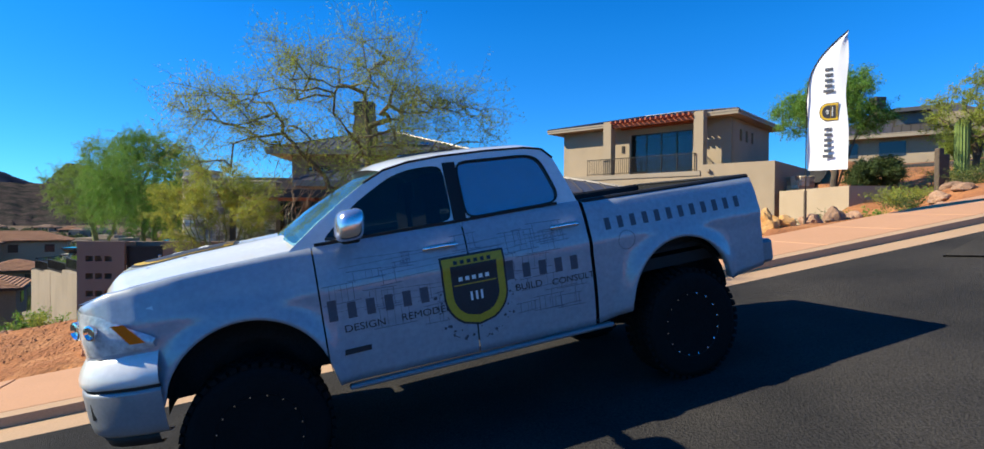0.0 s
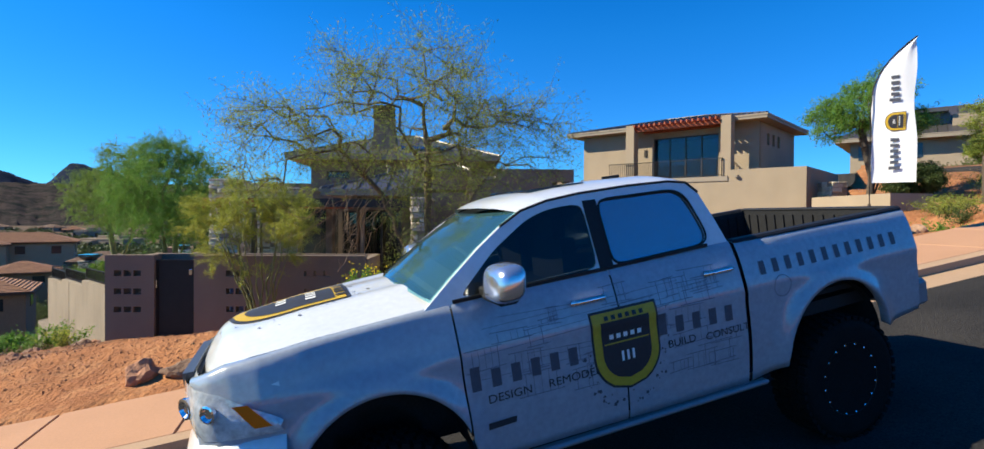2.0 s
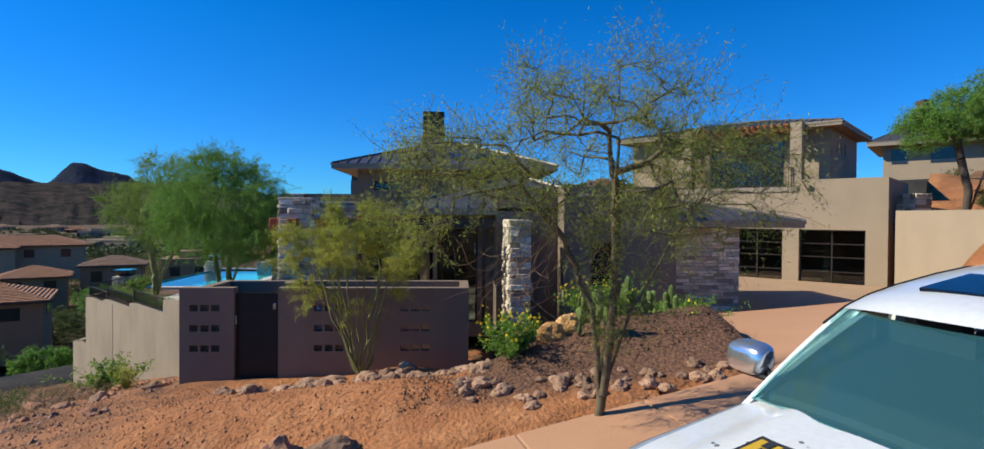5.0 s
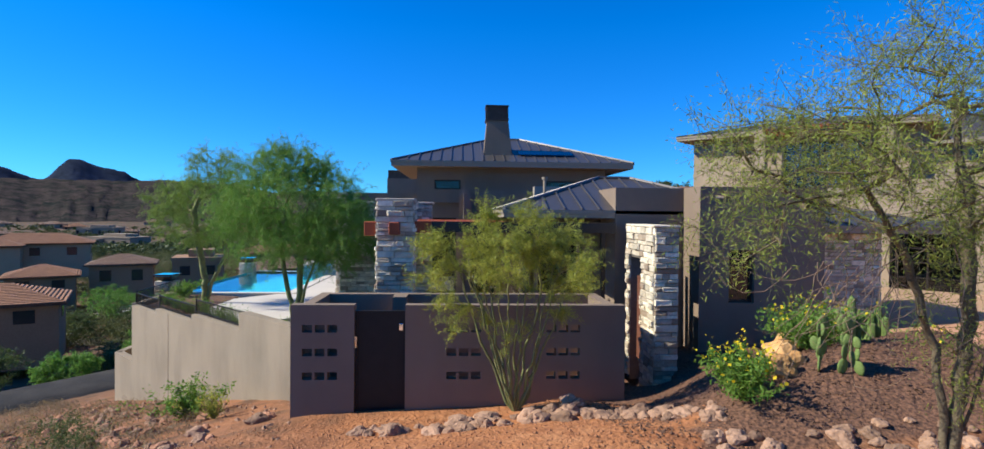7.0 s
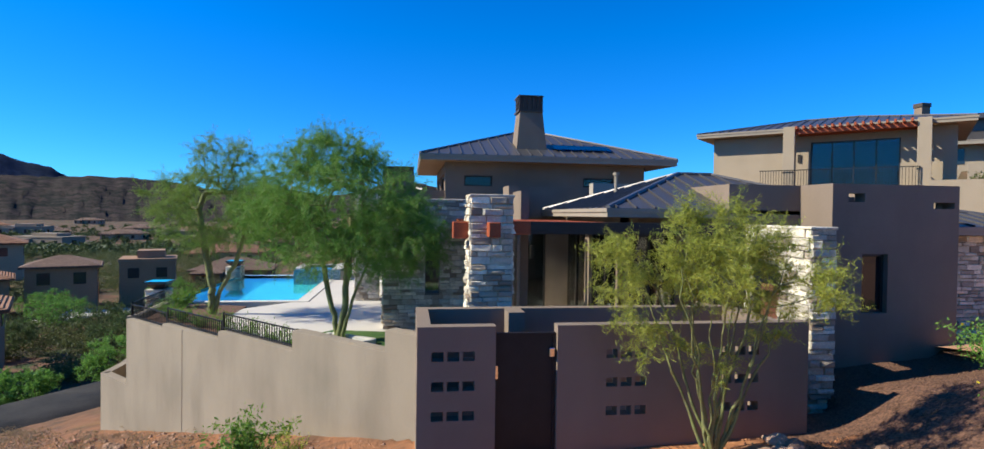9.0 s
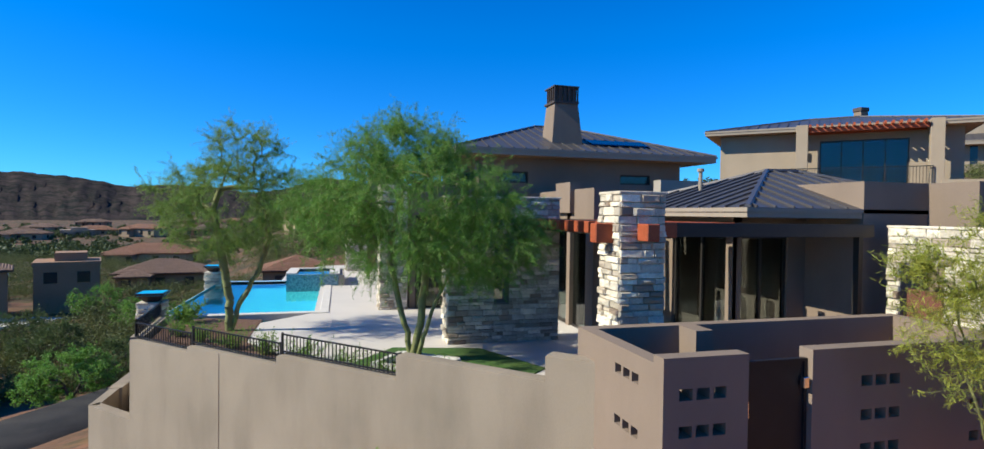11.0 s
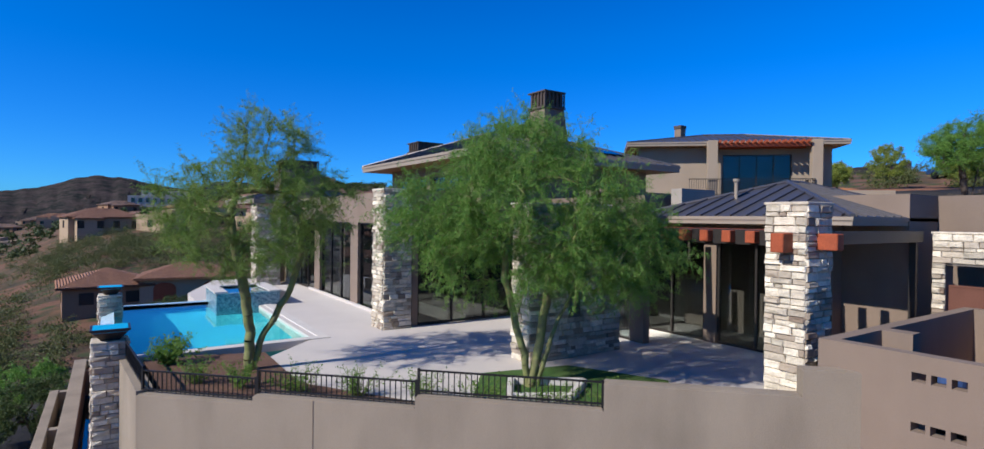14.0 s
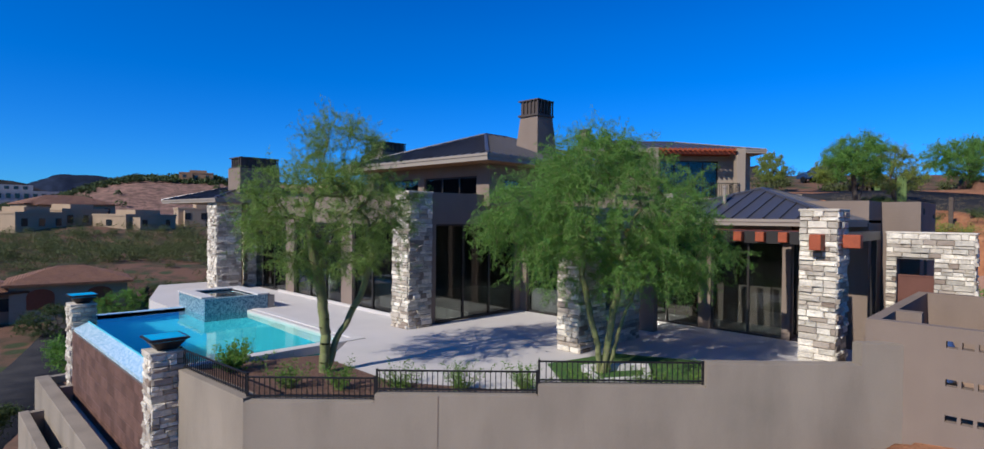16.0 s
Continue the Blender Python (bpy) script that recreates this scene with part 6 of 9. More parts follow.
u = np.linspace(0, 1, 30)
v = np.linspace(-1, 1, 41)
xe = 2.47 - 1.42 * u
ve = np.sign(v) * np.abs(v) ** 0.8
X = xe[:, None] + 0.11 * (1 - v[None] ** 2) * (1 - u[:, None]) ** 2 - 0.05 * (1 - v[None] ** 2) * u[:, None] ** 2
Y = gy(eave(xe))[:, None] * ve[None]
Z = eave(xe)[:, None] + 0.004 + 0.068 * (1 - np.abs(ve[None]) ** 3.2) * (1 - 0.25 * np.clip((0.07 - u[:, None]) / 0.07, 0, 1) - 0.25 * np.clip((u[:, None] - 0.92) / 0.08, 0, 1))
roof_ob = part("cab_roof", None, None, truck, raw=grid_mesh("cab_roof", np.stack([X, Y, Z], -1), PAINT))
part("sunroof", mbox(1.76, -0.41, 2.262, 2.24, 0.41, 2.296, bevel=0.01), glass("sunroof_glass", (0.02, 0.03, 0.05)), truck, "dark glass sunroof")


def strip(pts, w, t, closed=False):
    """A flat moulded band along a line, w wide across the view from the side and t thick."""
    bm = bmesh.new()
    rings = []
    n = len(pts)
    for i, p in enumerate(pts):
        a, b = pts[max(0, i - 1)], pts[min(n - 1, i + 1)]
        d = (Vector(b) - Vector(a)).normalized()
        s = Vector((d.z, 0, -d.x)).normalized() * w / 2
        o = Vector((0, t, 0))
        p = Vector(p)
        rings.append([bm.verts.new(q) for q in (p - s - o * 0.5, p + s - o * 0.5, p + s + o * 0.5, p - s + o * 0.5)])
    for a, b in zip(rings, rings[1:]):
        for i in range(4):
            bm.faces.new((a[i], a[(i + 1) % 4], b[(i + 1) % 4], b[i]))
    bm.faces.new(rings[0])
    bm.faces.new(rings[-1][::-1])
    return bm


def cut(poly, times=3):
    """Rounds the corners of a closed outline."""
    for _ in range(times):
        out = []
        for (ax, az), (bx, bz) in zip(poly, poly[1:] + poly[:1]):
            k_ = min(0.25, 0.045 / (math.hypot(bx - ax, bz - az) + 1e-6))
            out += [(ax + (bx - ax) * k_, az + (bz - az) * k_), (bx + (ax - bx) * k_, bz + (az - bz) * k_)]
        poly = out
    return poly


FRONT_LIGHT = cut([(3.00, 1.70), (1.995, 1.712), (1.985, 2.155), (2.24, 2.155), (2.42, 2.11), (2.70, 1.95)], 2)
REAR_LIGHT = cut([(1.885, 1.713), (1.12, 1.73), (1.06, 1.80), (1.14, 2.09), (1.23, 2.15), (1.875, 2.162)], 2)
CAB = [(3.24, 1.655), (3.02, 1.82), (2.80, 1.975)] + TOP + [(0.95, 1.88), (0.905, 1.70), (0.905, 1.655)]
for sgn in (1, -1):
    S = lambda pts: [(x, sgn * gy(z), z) for x, z in pts]
    bm = bmesh.new()
    for loop in (CAB, FRONT_LIGHT, REAR_LIGHT):
        vs = [bm.verts.new((x, sgn * gy(z), z)) for x, z in loop]
        for p, q in zip(vs, vs[1:] + vs[:1]):
            bm.edges.new((p, q))
    bmesh.ops.triangle_fill(bm, use_beauty=True, use_dissolve=False, edges=bm.edges[:])
    low = bmesh.ops.extrude_face_region(bm, geom=bm.faces[:])
    for w_ in low["geom"]:
        if isinstance(w_, bmesh.types.BMVert):
            w_.co.y -= sgn * 0.045
    part("cab_side", bm, PAINT, truck, "white pillars and window surround")
    part("roof_rail", None, None, truck, raw=tubes("roof_rail", [(np.array((a_[0], sgn * (gy(a_[1]) + 0.003), a_[1] + 0.004)), np.array((b_[0], sgn * (gy(b_[1]) + 0.003), b_[1] + 0.004)), 0.009, 0.009) for a_, b_ in zip(TOP, TOP[1:])], BLACKPLAST))
    part("pillar", strip([(1.94, sgn * (gy(1.69) + 0.001), 1.69), (1.93, sgn * (gy(2.17) + 0.001), 2.17)], 0.105, 0.008), BLACKPLAST, truck, "black door pillar")
    part("window_trim", strip(S([(3.04, 1.69), (2.0, 1.702), (1.1, 1.722)]), 0.022, 0.03), BLACKPLAST, truck)
    for poly, mat in ((FRONT_LIGHT, SIDEGLASS), (REAR_LIGHT, DARKGLASS)):
        bm = bmesh.new()
        cx_, cz_ = sum(q[0] for q in poly) / len(poly), sum(q[1] for q in poly) / len(poly)
        big = [(cx_ + (x - cx_) * 1.03, cz_ + (z - cz_) * 1.04) for x, z in poly]
        o = [bm.verts.new((x, sgn * (gy(z) - 0.014), z)) for x, z in big]
        i_ = [bm.verts.new((x, sgn * (gy(z) - 0.020), z)) for x, z in big]
        bm.faces.new(o)
        bm.faces.new(i_[::-1])
        for k in range(len(big)):
            q = (k + 1) % len(big)
            bm.faces.new((o[k], o[q], i_[q], i_[k]))
        w = part("side_window", bm, mat, truck, "dark tinted side window")
        w.visible_shadow = False
        if mat is DARKGLASS:
            part("window_gasket", None, None, w, raw=tubes("window_gasket", [(np.array((a_[0], sgn * (gy(a_[1]) + 0.002), a_[1])), np.array((b_[0], sgn * (gy(b_[1]) + 0.002), b_[1])), 0.009, 0.009) for a_, b_ in zip(poly, poly[1:] + poly[:1])], BLACKPLAST))
    # wing mirror
    bm = bmesh.new()
    bmesh.ops.create_icosphere(bm, subdivisions=3, radius=1.0)
    for w_ in bm.verts:
        c = w_.co
        p = 0.6
        c.x, c.y, c.z = (math.copysign(abs(c.x) ** p, c.x), math.copysign(abs(c.y) ** p, c.y), math.copysign(abs(c.z) ** p, c.z))
        w_.co = Vector((2.81 + 0.095 * c.x - 0.02 * c.z, sgn * (1.225 + 0.175 * c.y * sgn), 1.805 + 0.107 * c.z))
    mir = part("mirror", bm, MIRROR_CHROME, truck, "chrome wing mirror", smooth=True)
    part("mirror_arm", mbox(2.78, min(sgn * 0.88, sgn * 1.04), 1.69, 2.86, max(sgn * 0.88, sgn * 1.04), 1.75, bevel=0.01), BLACKPLAST, mir)
    part("mirror_foot", mbox(2.76, min(sgn * 0.99, sgn * 1.3), 1.685, 2.88, max(sgn * 0.99, sgn * 1.3), 1.722, bevel=0.012), BLACKPLAST, mir)


def sheet(name, x_b, z_b, x_t, z_t, hb, ht, bow, mat, label, sub=14, crown=0.0):
    k = np.linspace(0, 1, 10)
    v = np.linspace(-1, 1, sub)
    out = []
    for off in (0.0, -0.012):
        X = (x_b + (x_t - x_b) * k)[:, None] + bow * (1 - v[None] ** 2) + off
        Y = (hb + (ht - hb) * k)[:, None] * v[None]
        Z = (z_b + (z_t - z_b) * k)[:, None] + 0.02 * np.sin(k * math.pi)[:, None] + crown * (1 - v[None] ** 2) * (1 - k[:, None])
        out.append(np.stack([X, Y, Z], -1))
    me = grid_mesh(name, out[0], mat)
    ob = part(name, None, None, truck, label, raw=me)
    ob.visible_shadow = False
    return ob


# tinted glass left part opaque: its diffuse teal imitates the reflected sky
WINDSCREEN = glass("sky_teal_windscreen", (0.10, 0.32, 0.36))
WINDSCREEN.node_tree.nodes["Principled BSDF"].inputs["Transmission Weight"].default_value = 0.82
WINDSCREEN.node_tree.nodes["Principled BSDF"].inputs["Coat Weight"].default_value = 0.6
sheet("windscreen", 3.17, 1.70, 2.465, 2.17, 0.885, 0.715, 0.115, WINDSCREEN, "tinted windscreen", crown=0.085)
sheet("rear_window", 0.92, 1.70, 1.035, 2.165, 0.80, 0.68, -0.03, DARKGLASS, "dark rear window")
part("cowl", mbox(3.08, -0.86, 1.60, 3.32, 0.86, 1.645, bevel=0.01), BLACKPLAST, truck)
for y0 in (-0.62, 0.05):
    part("wiper", strip([(3.3, y0, 1.675), (3.24, y0 + 0.3, 1.69), (3.2, y0 + 0.58, 1.70)], 0.018, 0.018), BLACKPLAST, truck)
for x, y in ((2.35, 0.38), (2.35, -0.38), (1.35, 0.0)):
    wy = 0.27 if x > 2 else 0.7
    bm = mbox(x - 0.25, y - wy, 1.25, x + 0.25, y + wy, 1.42, bevel=0.04)
    box(bm, x - 0.32, y - wy, 1.35, x - 0.2, y + wy, 1.92)
    if x > 2:
        box(bm, x - 0.32, y - 0.13, 1.92, x - 0.22, y + 0.13, 2.08)
    part("seat", bm, SEAT, truck, "dark cab seat")
part("dashboard", mbox(2.78, -0.8, 1.45, 3.05, 0.8, 1.66, bevel=0.03), SEAT, truck)
part("steering_wheel", lathe(bmesh.new(), [(0.16, -0.015), (0.19, -0.012), (0.19, 0.012), (0.16, 0.015)], 20, Matrix.Translation((2.68, 0.38, 1.68)) @ Matrix.Rotation(radians(-65), 4, "Y")), SEAT, truck)
part("antenna_fin", prism(bmesh.new(), [(1.2, -0.02), (1.36, -0.008), (1.36, 0.008), (1.2, 0.02)], 2.24, 2.31), BLACKPLAST, truck)
fuel_can = thing("fuel_can", "red plastic fuel can standing in the truck bed", "fuel can", at=TM)
part("body", mbox(0.5, -0.1, 1.196, 0.75, 0.25, 1.5, bevel=0.03), REDLENS, fuel_can)
part("handle", mbox(0.6, 0.0, 1.5, 0.64, 0.15, 1.54, bevel=0.01), REDLENS, fuel_can)


def wheel(x, sgn):
    """Off-road tyre with lugs on a black spoked rim."""
    m = Matrix.Translation((x, sgn * 0.88, WR)) @ Matrix.Rotation(radians(-90 * sgn), 4, "X")
    wh = part("wheel", lathe(bmesh.new(), [(0.27, -0.15), (0.40, -0.17), (0.455, -0.155), (0.472, -0.11), (0.472, 0.11), (0.455, 0.155), (0.40, 0.17), (0.27, 0.15)], 40, m), RUBBER, truck, "large black off-road tyre", smooth=True)
    bm = bmesh.new()
    for k in range(44):
        a = 2 * math.pi * k / 44
        for j, zz in enumerate((-0.125, -0.045, 0.045, 0.125)):
            t = m @ Matrix.Rotation(a + (0.07 if j % 2 else 0), 4, "Z")
            box(bm, 0.462, -0.022, zz - 0.033, 0.49, 0.022, zz + 0.033, m=t)
    part("tread", bm, RUBBER, wh)
    part("rim", lathe(bmesh.new(), [(0.02, 0.04), (0.24, 0.02), (0.26, 0.12), (0.285, 0.155), (0.285, 0.14), (0.27, 0.02), (0.27, -0.1)], 32, m), RIM, wh, "black alloy rim")
    for k in range(8):
        bm = bmesh.new()
        box(bm, 0.05, -0.028, 0.05, 0.262, 0.028, 0.115, m=m @ Matrix.Rotation(2 * math.pi * k / 8, 4, "Z"))
        part("spoke", bm, RIM, wh)
    part("hub_cap", lathe(bmesh.new(), [(0.075, 0.03), (0.075, 0.13), (0.05, 0.145)], 16, m), RIM, wh)
    for k in range(8):
        a = 2 * math.pi * (k + 0.5) / 8
        part("lug_nut", lathe(bmesh.new(), [(0.013, 0.06), (0.013, 0.12), (0.008, 0.13)], 6, m @ Matrix.Translation((0.11 * math.cos(a), 0.11 * math.sin(a), 0))), CHROME, wh)


    for k in range(16):
        a = 2 * math.pi * (k + 0.25) / 16
        part("rim_bolt", lathe(bmesh.new(), [(0.009, 0.12), (0.009, 0.152), (0.006, 0.157)], 6, m @ Matrix.Translation((0.272 * math.cos(a), 0.272 * math.sin(a), 0))), CHROME, wh)


for x in (0.0, WBASE):
    for sgn in (1, -1):
        wheel(x, sgn)

# printed lettering and emblems, laid 3 mm over the panels


def on_side(bm, poly, lift=0.003, sgn=1):
    """A flat print following the body side; poly in (x, z)."""
    f = [bm.verts.new((x, sgn * (float(side_y(x, z)) + lift), z)) for x, z in poly]
    bm.faces.new(f if sgn < 0 else f[::-1])


def bars(x0, z0, x1, z1, n, h, fill=0.7, first=1.0, label="grey bar of a printed name"):
    """n plain letter-sized blocks between two feet of a slanting line."""
    for i in range(n):
        bm = bmesh.new()
        t0, t1 = i / n, (i + fill) / n
        hh = h * (first if i == 0 else 1.0)
        a, b = x0 + (x1 - x0) * t0, x0 + (x1 - x0) * t1
        za = z0 + (z1 - z0) * t0
        for k in range(4):
            on_side(bm, [(a, za + hh * k / 4), (b, za + hh * k / 4), (b, za + hh * (k + 1) / 4), (a, za + hh * (k + 1) / 4)])
        part("print_bar", bm, INKGREY, truck, label)


bars(3.02, 1.14, 2.22, 1.145, 6, 0.115, fill=0.46, first=1.3)
bars(1.66, 1.19, 0.95, 1.165, 5, 0.115, fill=0.46, first=1.3)
bars(0.72, 1.44, -0.78, 1.44, 12, 0.10, fill=0.42, label="grey bar of a printed number")


def word(text, x, z, size):
    cu = bpy.data.curves.new("word", "FONT")
    cu.body = text
    cu.size = size
    cu.extrude = 0.0006
    ob = bpy.data.objects.new("word", cu)
    me = bpy.data.meshes.new_from_object(ob)
    bpy.data.objects.remove(ob)
    for w_ in me.vertices:
        lx, lz = x - w_.co.x * 1.15, z + w_.co.y
        w_.co = (lx, float(side_y(lx, lz)) + 0.003 + (0.0006 if w_.co.z > 0 else 0), lz)
    me.materials.append(INK)
    part("printed_word", None, None, truck, "dark printed word", raw=me)


word("DESIGN", 2.93, 1.045, 0.075)
word("REMODEL", 2.52, 1.045, 0.075)
word("BUILD", 1.60, 1.09, 0.075)
word("CONSULT", 1.28, 1.075, 0.075)


def emblem(project, parent, w, h):
    """Gold and black shield in layers; project maps (x, z, lift) to a place."""
    for k, (s, mat) in enumerate(((1.0, INK), (0.94, GOLD), (0.72, INK))):
        rows = []
        for t in np.linspace(0, 1, 18):
            z = h * (0.5 + (t - 0.5) * s)
            hw = w * s * 0.5 * (1.0 if t > 0.45 else math.sqrt(max(0.0, 1 - ((0.45 - t) / 0.45) ** 2)))
            rows.append([project(x, z, 0.003 + 0.002 * k) for x in np.linspace(-hw, hw, 9)])
        part("emblem_layer", None, None, parent, raw=grid_mesh("emblem_layer", np.array(rows), mat))
    def bar(x0, z0, x1, z1, mat):
        bm = bmesh.new()
        bm.faces.new([bm.verts.new(project(x * w, z * h, 0.009)) for x, z in ((x0, z0), (x1, z0), (x1, z1), (x0, z1))])
        part("emblem_bar", bm, mat, parent)

    bar(-0.33, 0.585, 0.33, 0.60, GOLD)
    for i in range(5):
        bar(-0.25 + i * 0.104, 0.645, -0.25 + i * 0.104 + 0.06, 0.70, WHITEPRINT)
    for x0 in (-0.10, -0.02, 0.06):
        bar(x0, 0.36, x0 + 0.035, 0.48, WHITEPRINT)
    for i in range(6):
        bar(-0.30 + i * 0.104, 0.878, -0.30 + i * 0.104 + 0.06, 0.93, INK)


badge = part("door_emblem", strip([(1.92, 1.0, 0.88), (1.92, 1.0, 0.885)], 0.01, 0.005), INK, truck, "black and gold shield emblem on the doors")
emblem(lambda x, z, l: (1.92 - x, float(side_y(1.92 - x, 0.89 + z)) + l, 0.89 + z), badge, 0.52, 0.56)


def hood_z(x, y):
    vv_ = y / np.interp(x, [3.0, 4.05, 4.58], [0.875, 0.865, 0.74])
    uu = np.clip((x - 3.12) / 1.44, 0, 1)
    z = belt(x) + 0.012 + 0.088 * (1 - vv_ ** 2) + 0.035 * np.exp(-((np.abs(vv_) - 0.52) / 0.16) ** 2) * (1 - 0.6 * uu) + 0.03 * np.exp(-(vv_ / 0.4) ** 2)
    return float(z - 0.16 * np.clip((uu - 0.86) / 0.14, 0, 1) ** 2)


def hood_emblem():
    """The same shield on the hood, tip to the front, gridded so that it follows the crown."""
    root = part("hood_emblem", mbox(3.9, -0.004, hood_z(3.9, 0) + 0.004, 3.91, 0.004, hood_z(3.9, 0) + 0.006), INK, truck, "gold and black shield emblem on the hood")
    x_back, x_tip, hw = 3.58, 4.38, 0.36

    def half(x):
        t = (x - x_back) / (x_tip - x_back)
        return hw * (1 if t < 0.5 else math.sqrt(max(0.0, 1 - ((t - 0.5) / 0.5) ** 2)))

    for k, (s, mat) in enumerate(((1.0, INK), (0.93, GOLD), (0.76, INK))):
        xa, xb = x_back + (1 - s) * 0.42, x_tip - (1 - s) * 0.42
        xs = np.linspace(xa, xb, 26)
        rows = []
        for x in xs:
            t = (x - xa) / (xb - xa)
            hh = s * hw * (1 if t < 0.5 else math.sqrt(max(0.0, 1 - ((t - 0.5) / 0.5) ** 2)))
            rows.append([(x, y, hood_z(x, y) + 0.006 + 0.003 * k) for y in np.linspace(-hh, hh, 13)])
        part("emblem_layer", None, None, root, raw=grid_mesh("emblem_layer", np.array(rows), mat))
    for xc, n, w, mat in ((3.605, 6, 0.07, INK), (3.80, 5, 0.055, WHITEPRINT), (4.0, 3, 0.06, WHITEPRINT)):
        for i in range(n):
            y0 = (i - n / 2) * w * 1.35
            bm = bmesh.new()
            bm.faces.new([bm.verts.new((x, y, hood_z(x, y) + 0.016)) for x, y in ((xc, y0), (xc + 0.07, y0), (xc + 0.07, y0 + w * 0.7), (xc, y0 + w * 0.7))])
            part("emblem_bar", bm, mat, root)


hood_emblem()
# ink spatter printed round both shields
sp = random.Random(15)


def fleck(project, r):
    bm = bmesh.new()
    n_ = sp.randrange(5, 8)
    a0 = sp.uniform(0, 6.28)
    bm.faces.new([bm.verts.new(project(r * sp.uniform(0.5, 1.2) * math.cos(a0 + 6.283 * i / n_), r * sp.uniform(0.5, 1.2) * math.sin(a0 + 6.283 * i / n_))) for i in range(n_)])
    return bm


for k in range(46):
    t_ = sp.uniform(-0.4, 3.54)
    rr_ = sp.uniform(1.0, 1.3)
    xc, zc = 1.92 + 0.27 * rr_ * math.cos(t_), 1.12 - 0.27 * rr_ * math.sin(t_)
    part("ink_fleck", fleck(lambda u_, v_: (xc + u_, float(side_y(xc + u_, zc + v_)) + 0.0025, zc + v_), sp.uniform(0.004, 0.017)), INKGREY, badge)
for k in range(60):
    t_ = sp.uniform(0, 6.283)
    rr_ = sp.uniform(1.0, 1.35)
    xc, yc = 4.0 + 0.44 * rr_ * math.cos(t_), 0.40 * rr_ * math.sin(t_)
    if 3.45 < xc < 4.42:
        part("ink_fleck", fleck(lambda u_, v_: (xc + u_, yc + v_, hood_z(xc + u_, yc + v_) + 0.004), sp.uniform(0.004, 0.016)), LINEINK, truck)
bm = bmesh.new()
on_side(bm, [(2.95, 0.885), (2.76, 0.885), (2.755, 0.925), (2.945, 0.925)], 0.004)
part("door_badge", bm, INK, truck, "small dark badge on the lower door")
# faint line drawing of a house printed along the doors
rg = random.Random(4)


def line(bm, x0, z0, x1, z1, t=0.005):
    n = max(2, int(abs(x1 - x0) / 0.12) + 1)
    for i in range(n):
        a, b = i / n, (i + 1) / n
        p, q = (x0 + (x1 - x0) * a, z0 + (z1 - z0) * a), (x0 + (x1 - x0) * b, z0 + (z1 - z0) * b)
        if abs(x1 - x0) > abs(z1 - z0):
            on_side(bm, [p, q, (q[0], q[1] + t), (p[0], p[1] + t)], 0.0015)
        else:
            on_side(bm, [p, q, (q[0] - t, q[1]), (p[0] - t, p[1])], 0.0015)


for k in range(30):
    xc = rg.uniform(1.0, 2.9)
    zc = rg.uniform(0.85, 1.48)
    w_, h_ = rg.uniform(0.06, 0.3), rg.uniform(0.05, 0.16)
    bm = bmesh.new()
    zt = min(1.62, zc + h_)
    xr = min(3.04, xc + w_)
    line(bm, xc - 0.05, zc, xr, zc + rg.uniform(-0.01, 0.01))
    line(bm, xc, zc, xc, zt)
    line(bm, xc + (xr - xc) * 0.8, zc, xc + (xr - xc) * 0.8, zt)
    line(bm, xc - 0.03, zt, xr, zt + rg.uniform(-0.01, 0.01))
    for q in range(rg.randrange(4)):
        line(bm, xc + (xr - xc) * 0.2 * (q + 1), zc, xc + (xr - xc) * 0.2 * (q + 1), zt, 0.003)
    part("line_drawing", bm, LINEINK, truck, "faint grey printed line drawing")
for k in range(8):
    bm = bmesh.new()
    line(bm, 3.0 - rg.uniform(0, 0.5), 1.2 + 0.05 * k, 1.2 + rg.uniform(0, 0.8), 1.2 + 0.05 * k + rg.uniform(-0.05, 0.05), 0.003)
    part("line_drawing", bm, LINEINK, truck, "faint grey printed line drawing")
# round fuel flap
bm = bmesh.new()
for i in range(28):
    a0, a1 = 2 * math.pi * i / 28, 2 * math.pi * (i + 1) / 28
    on_side(bm, [(0.54 + r_ * math.cos(a), 1.33 + r_ * math.sin(a)) for r_, a in ((0.083, a0), (0.083, a1), (0.077, a1), (0.077, a0))], 0.002)
part("fuel_flap", bm, LINEINK, truck, "round fuel flap outline")

# ---------------------------------------------------------------- plants


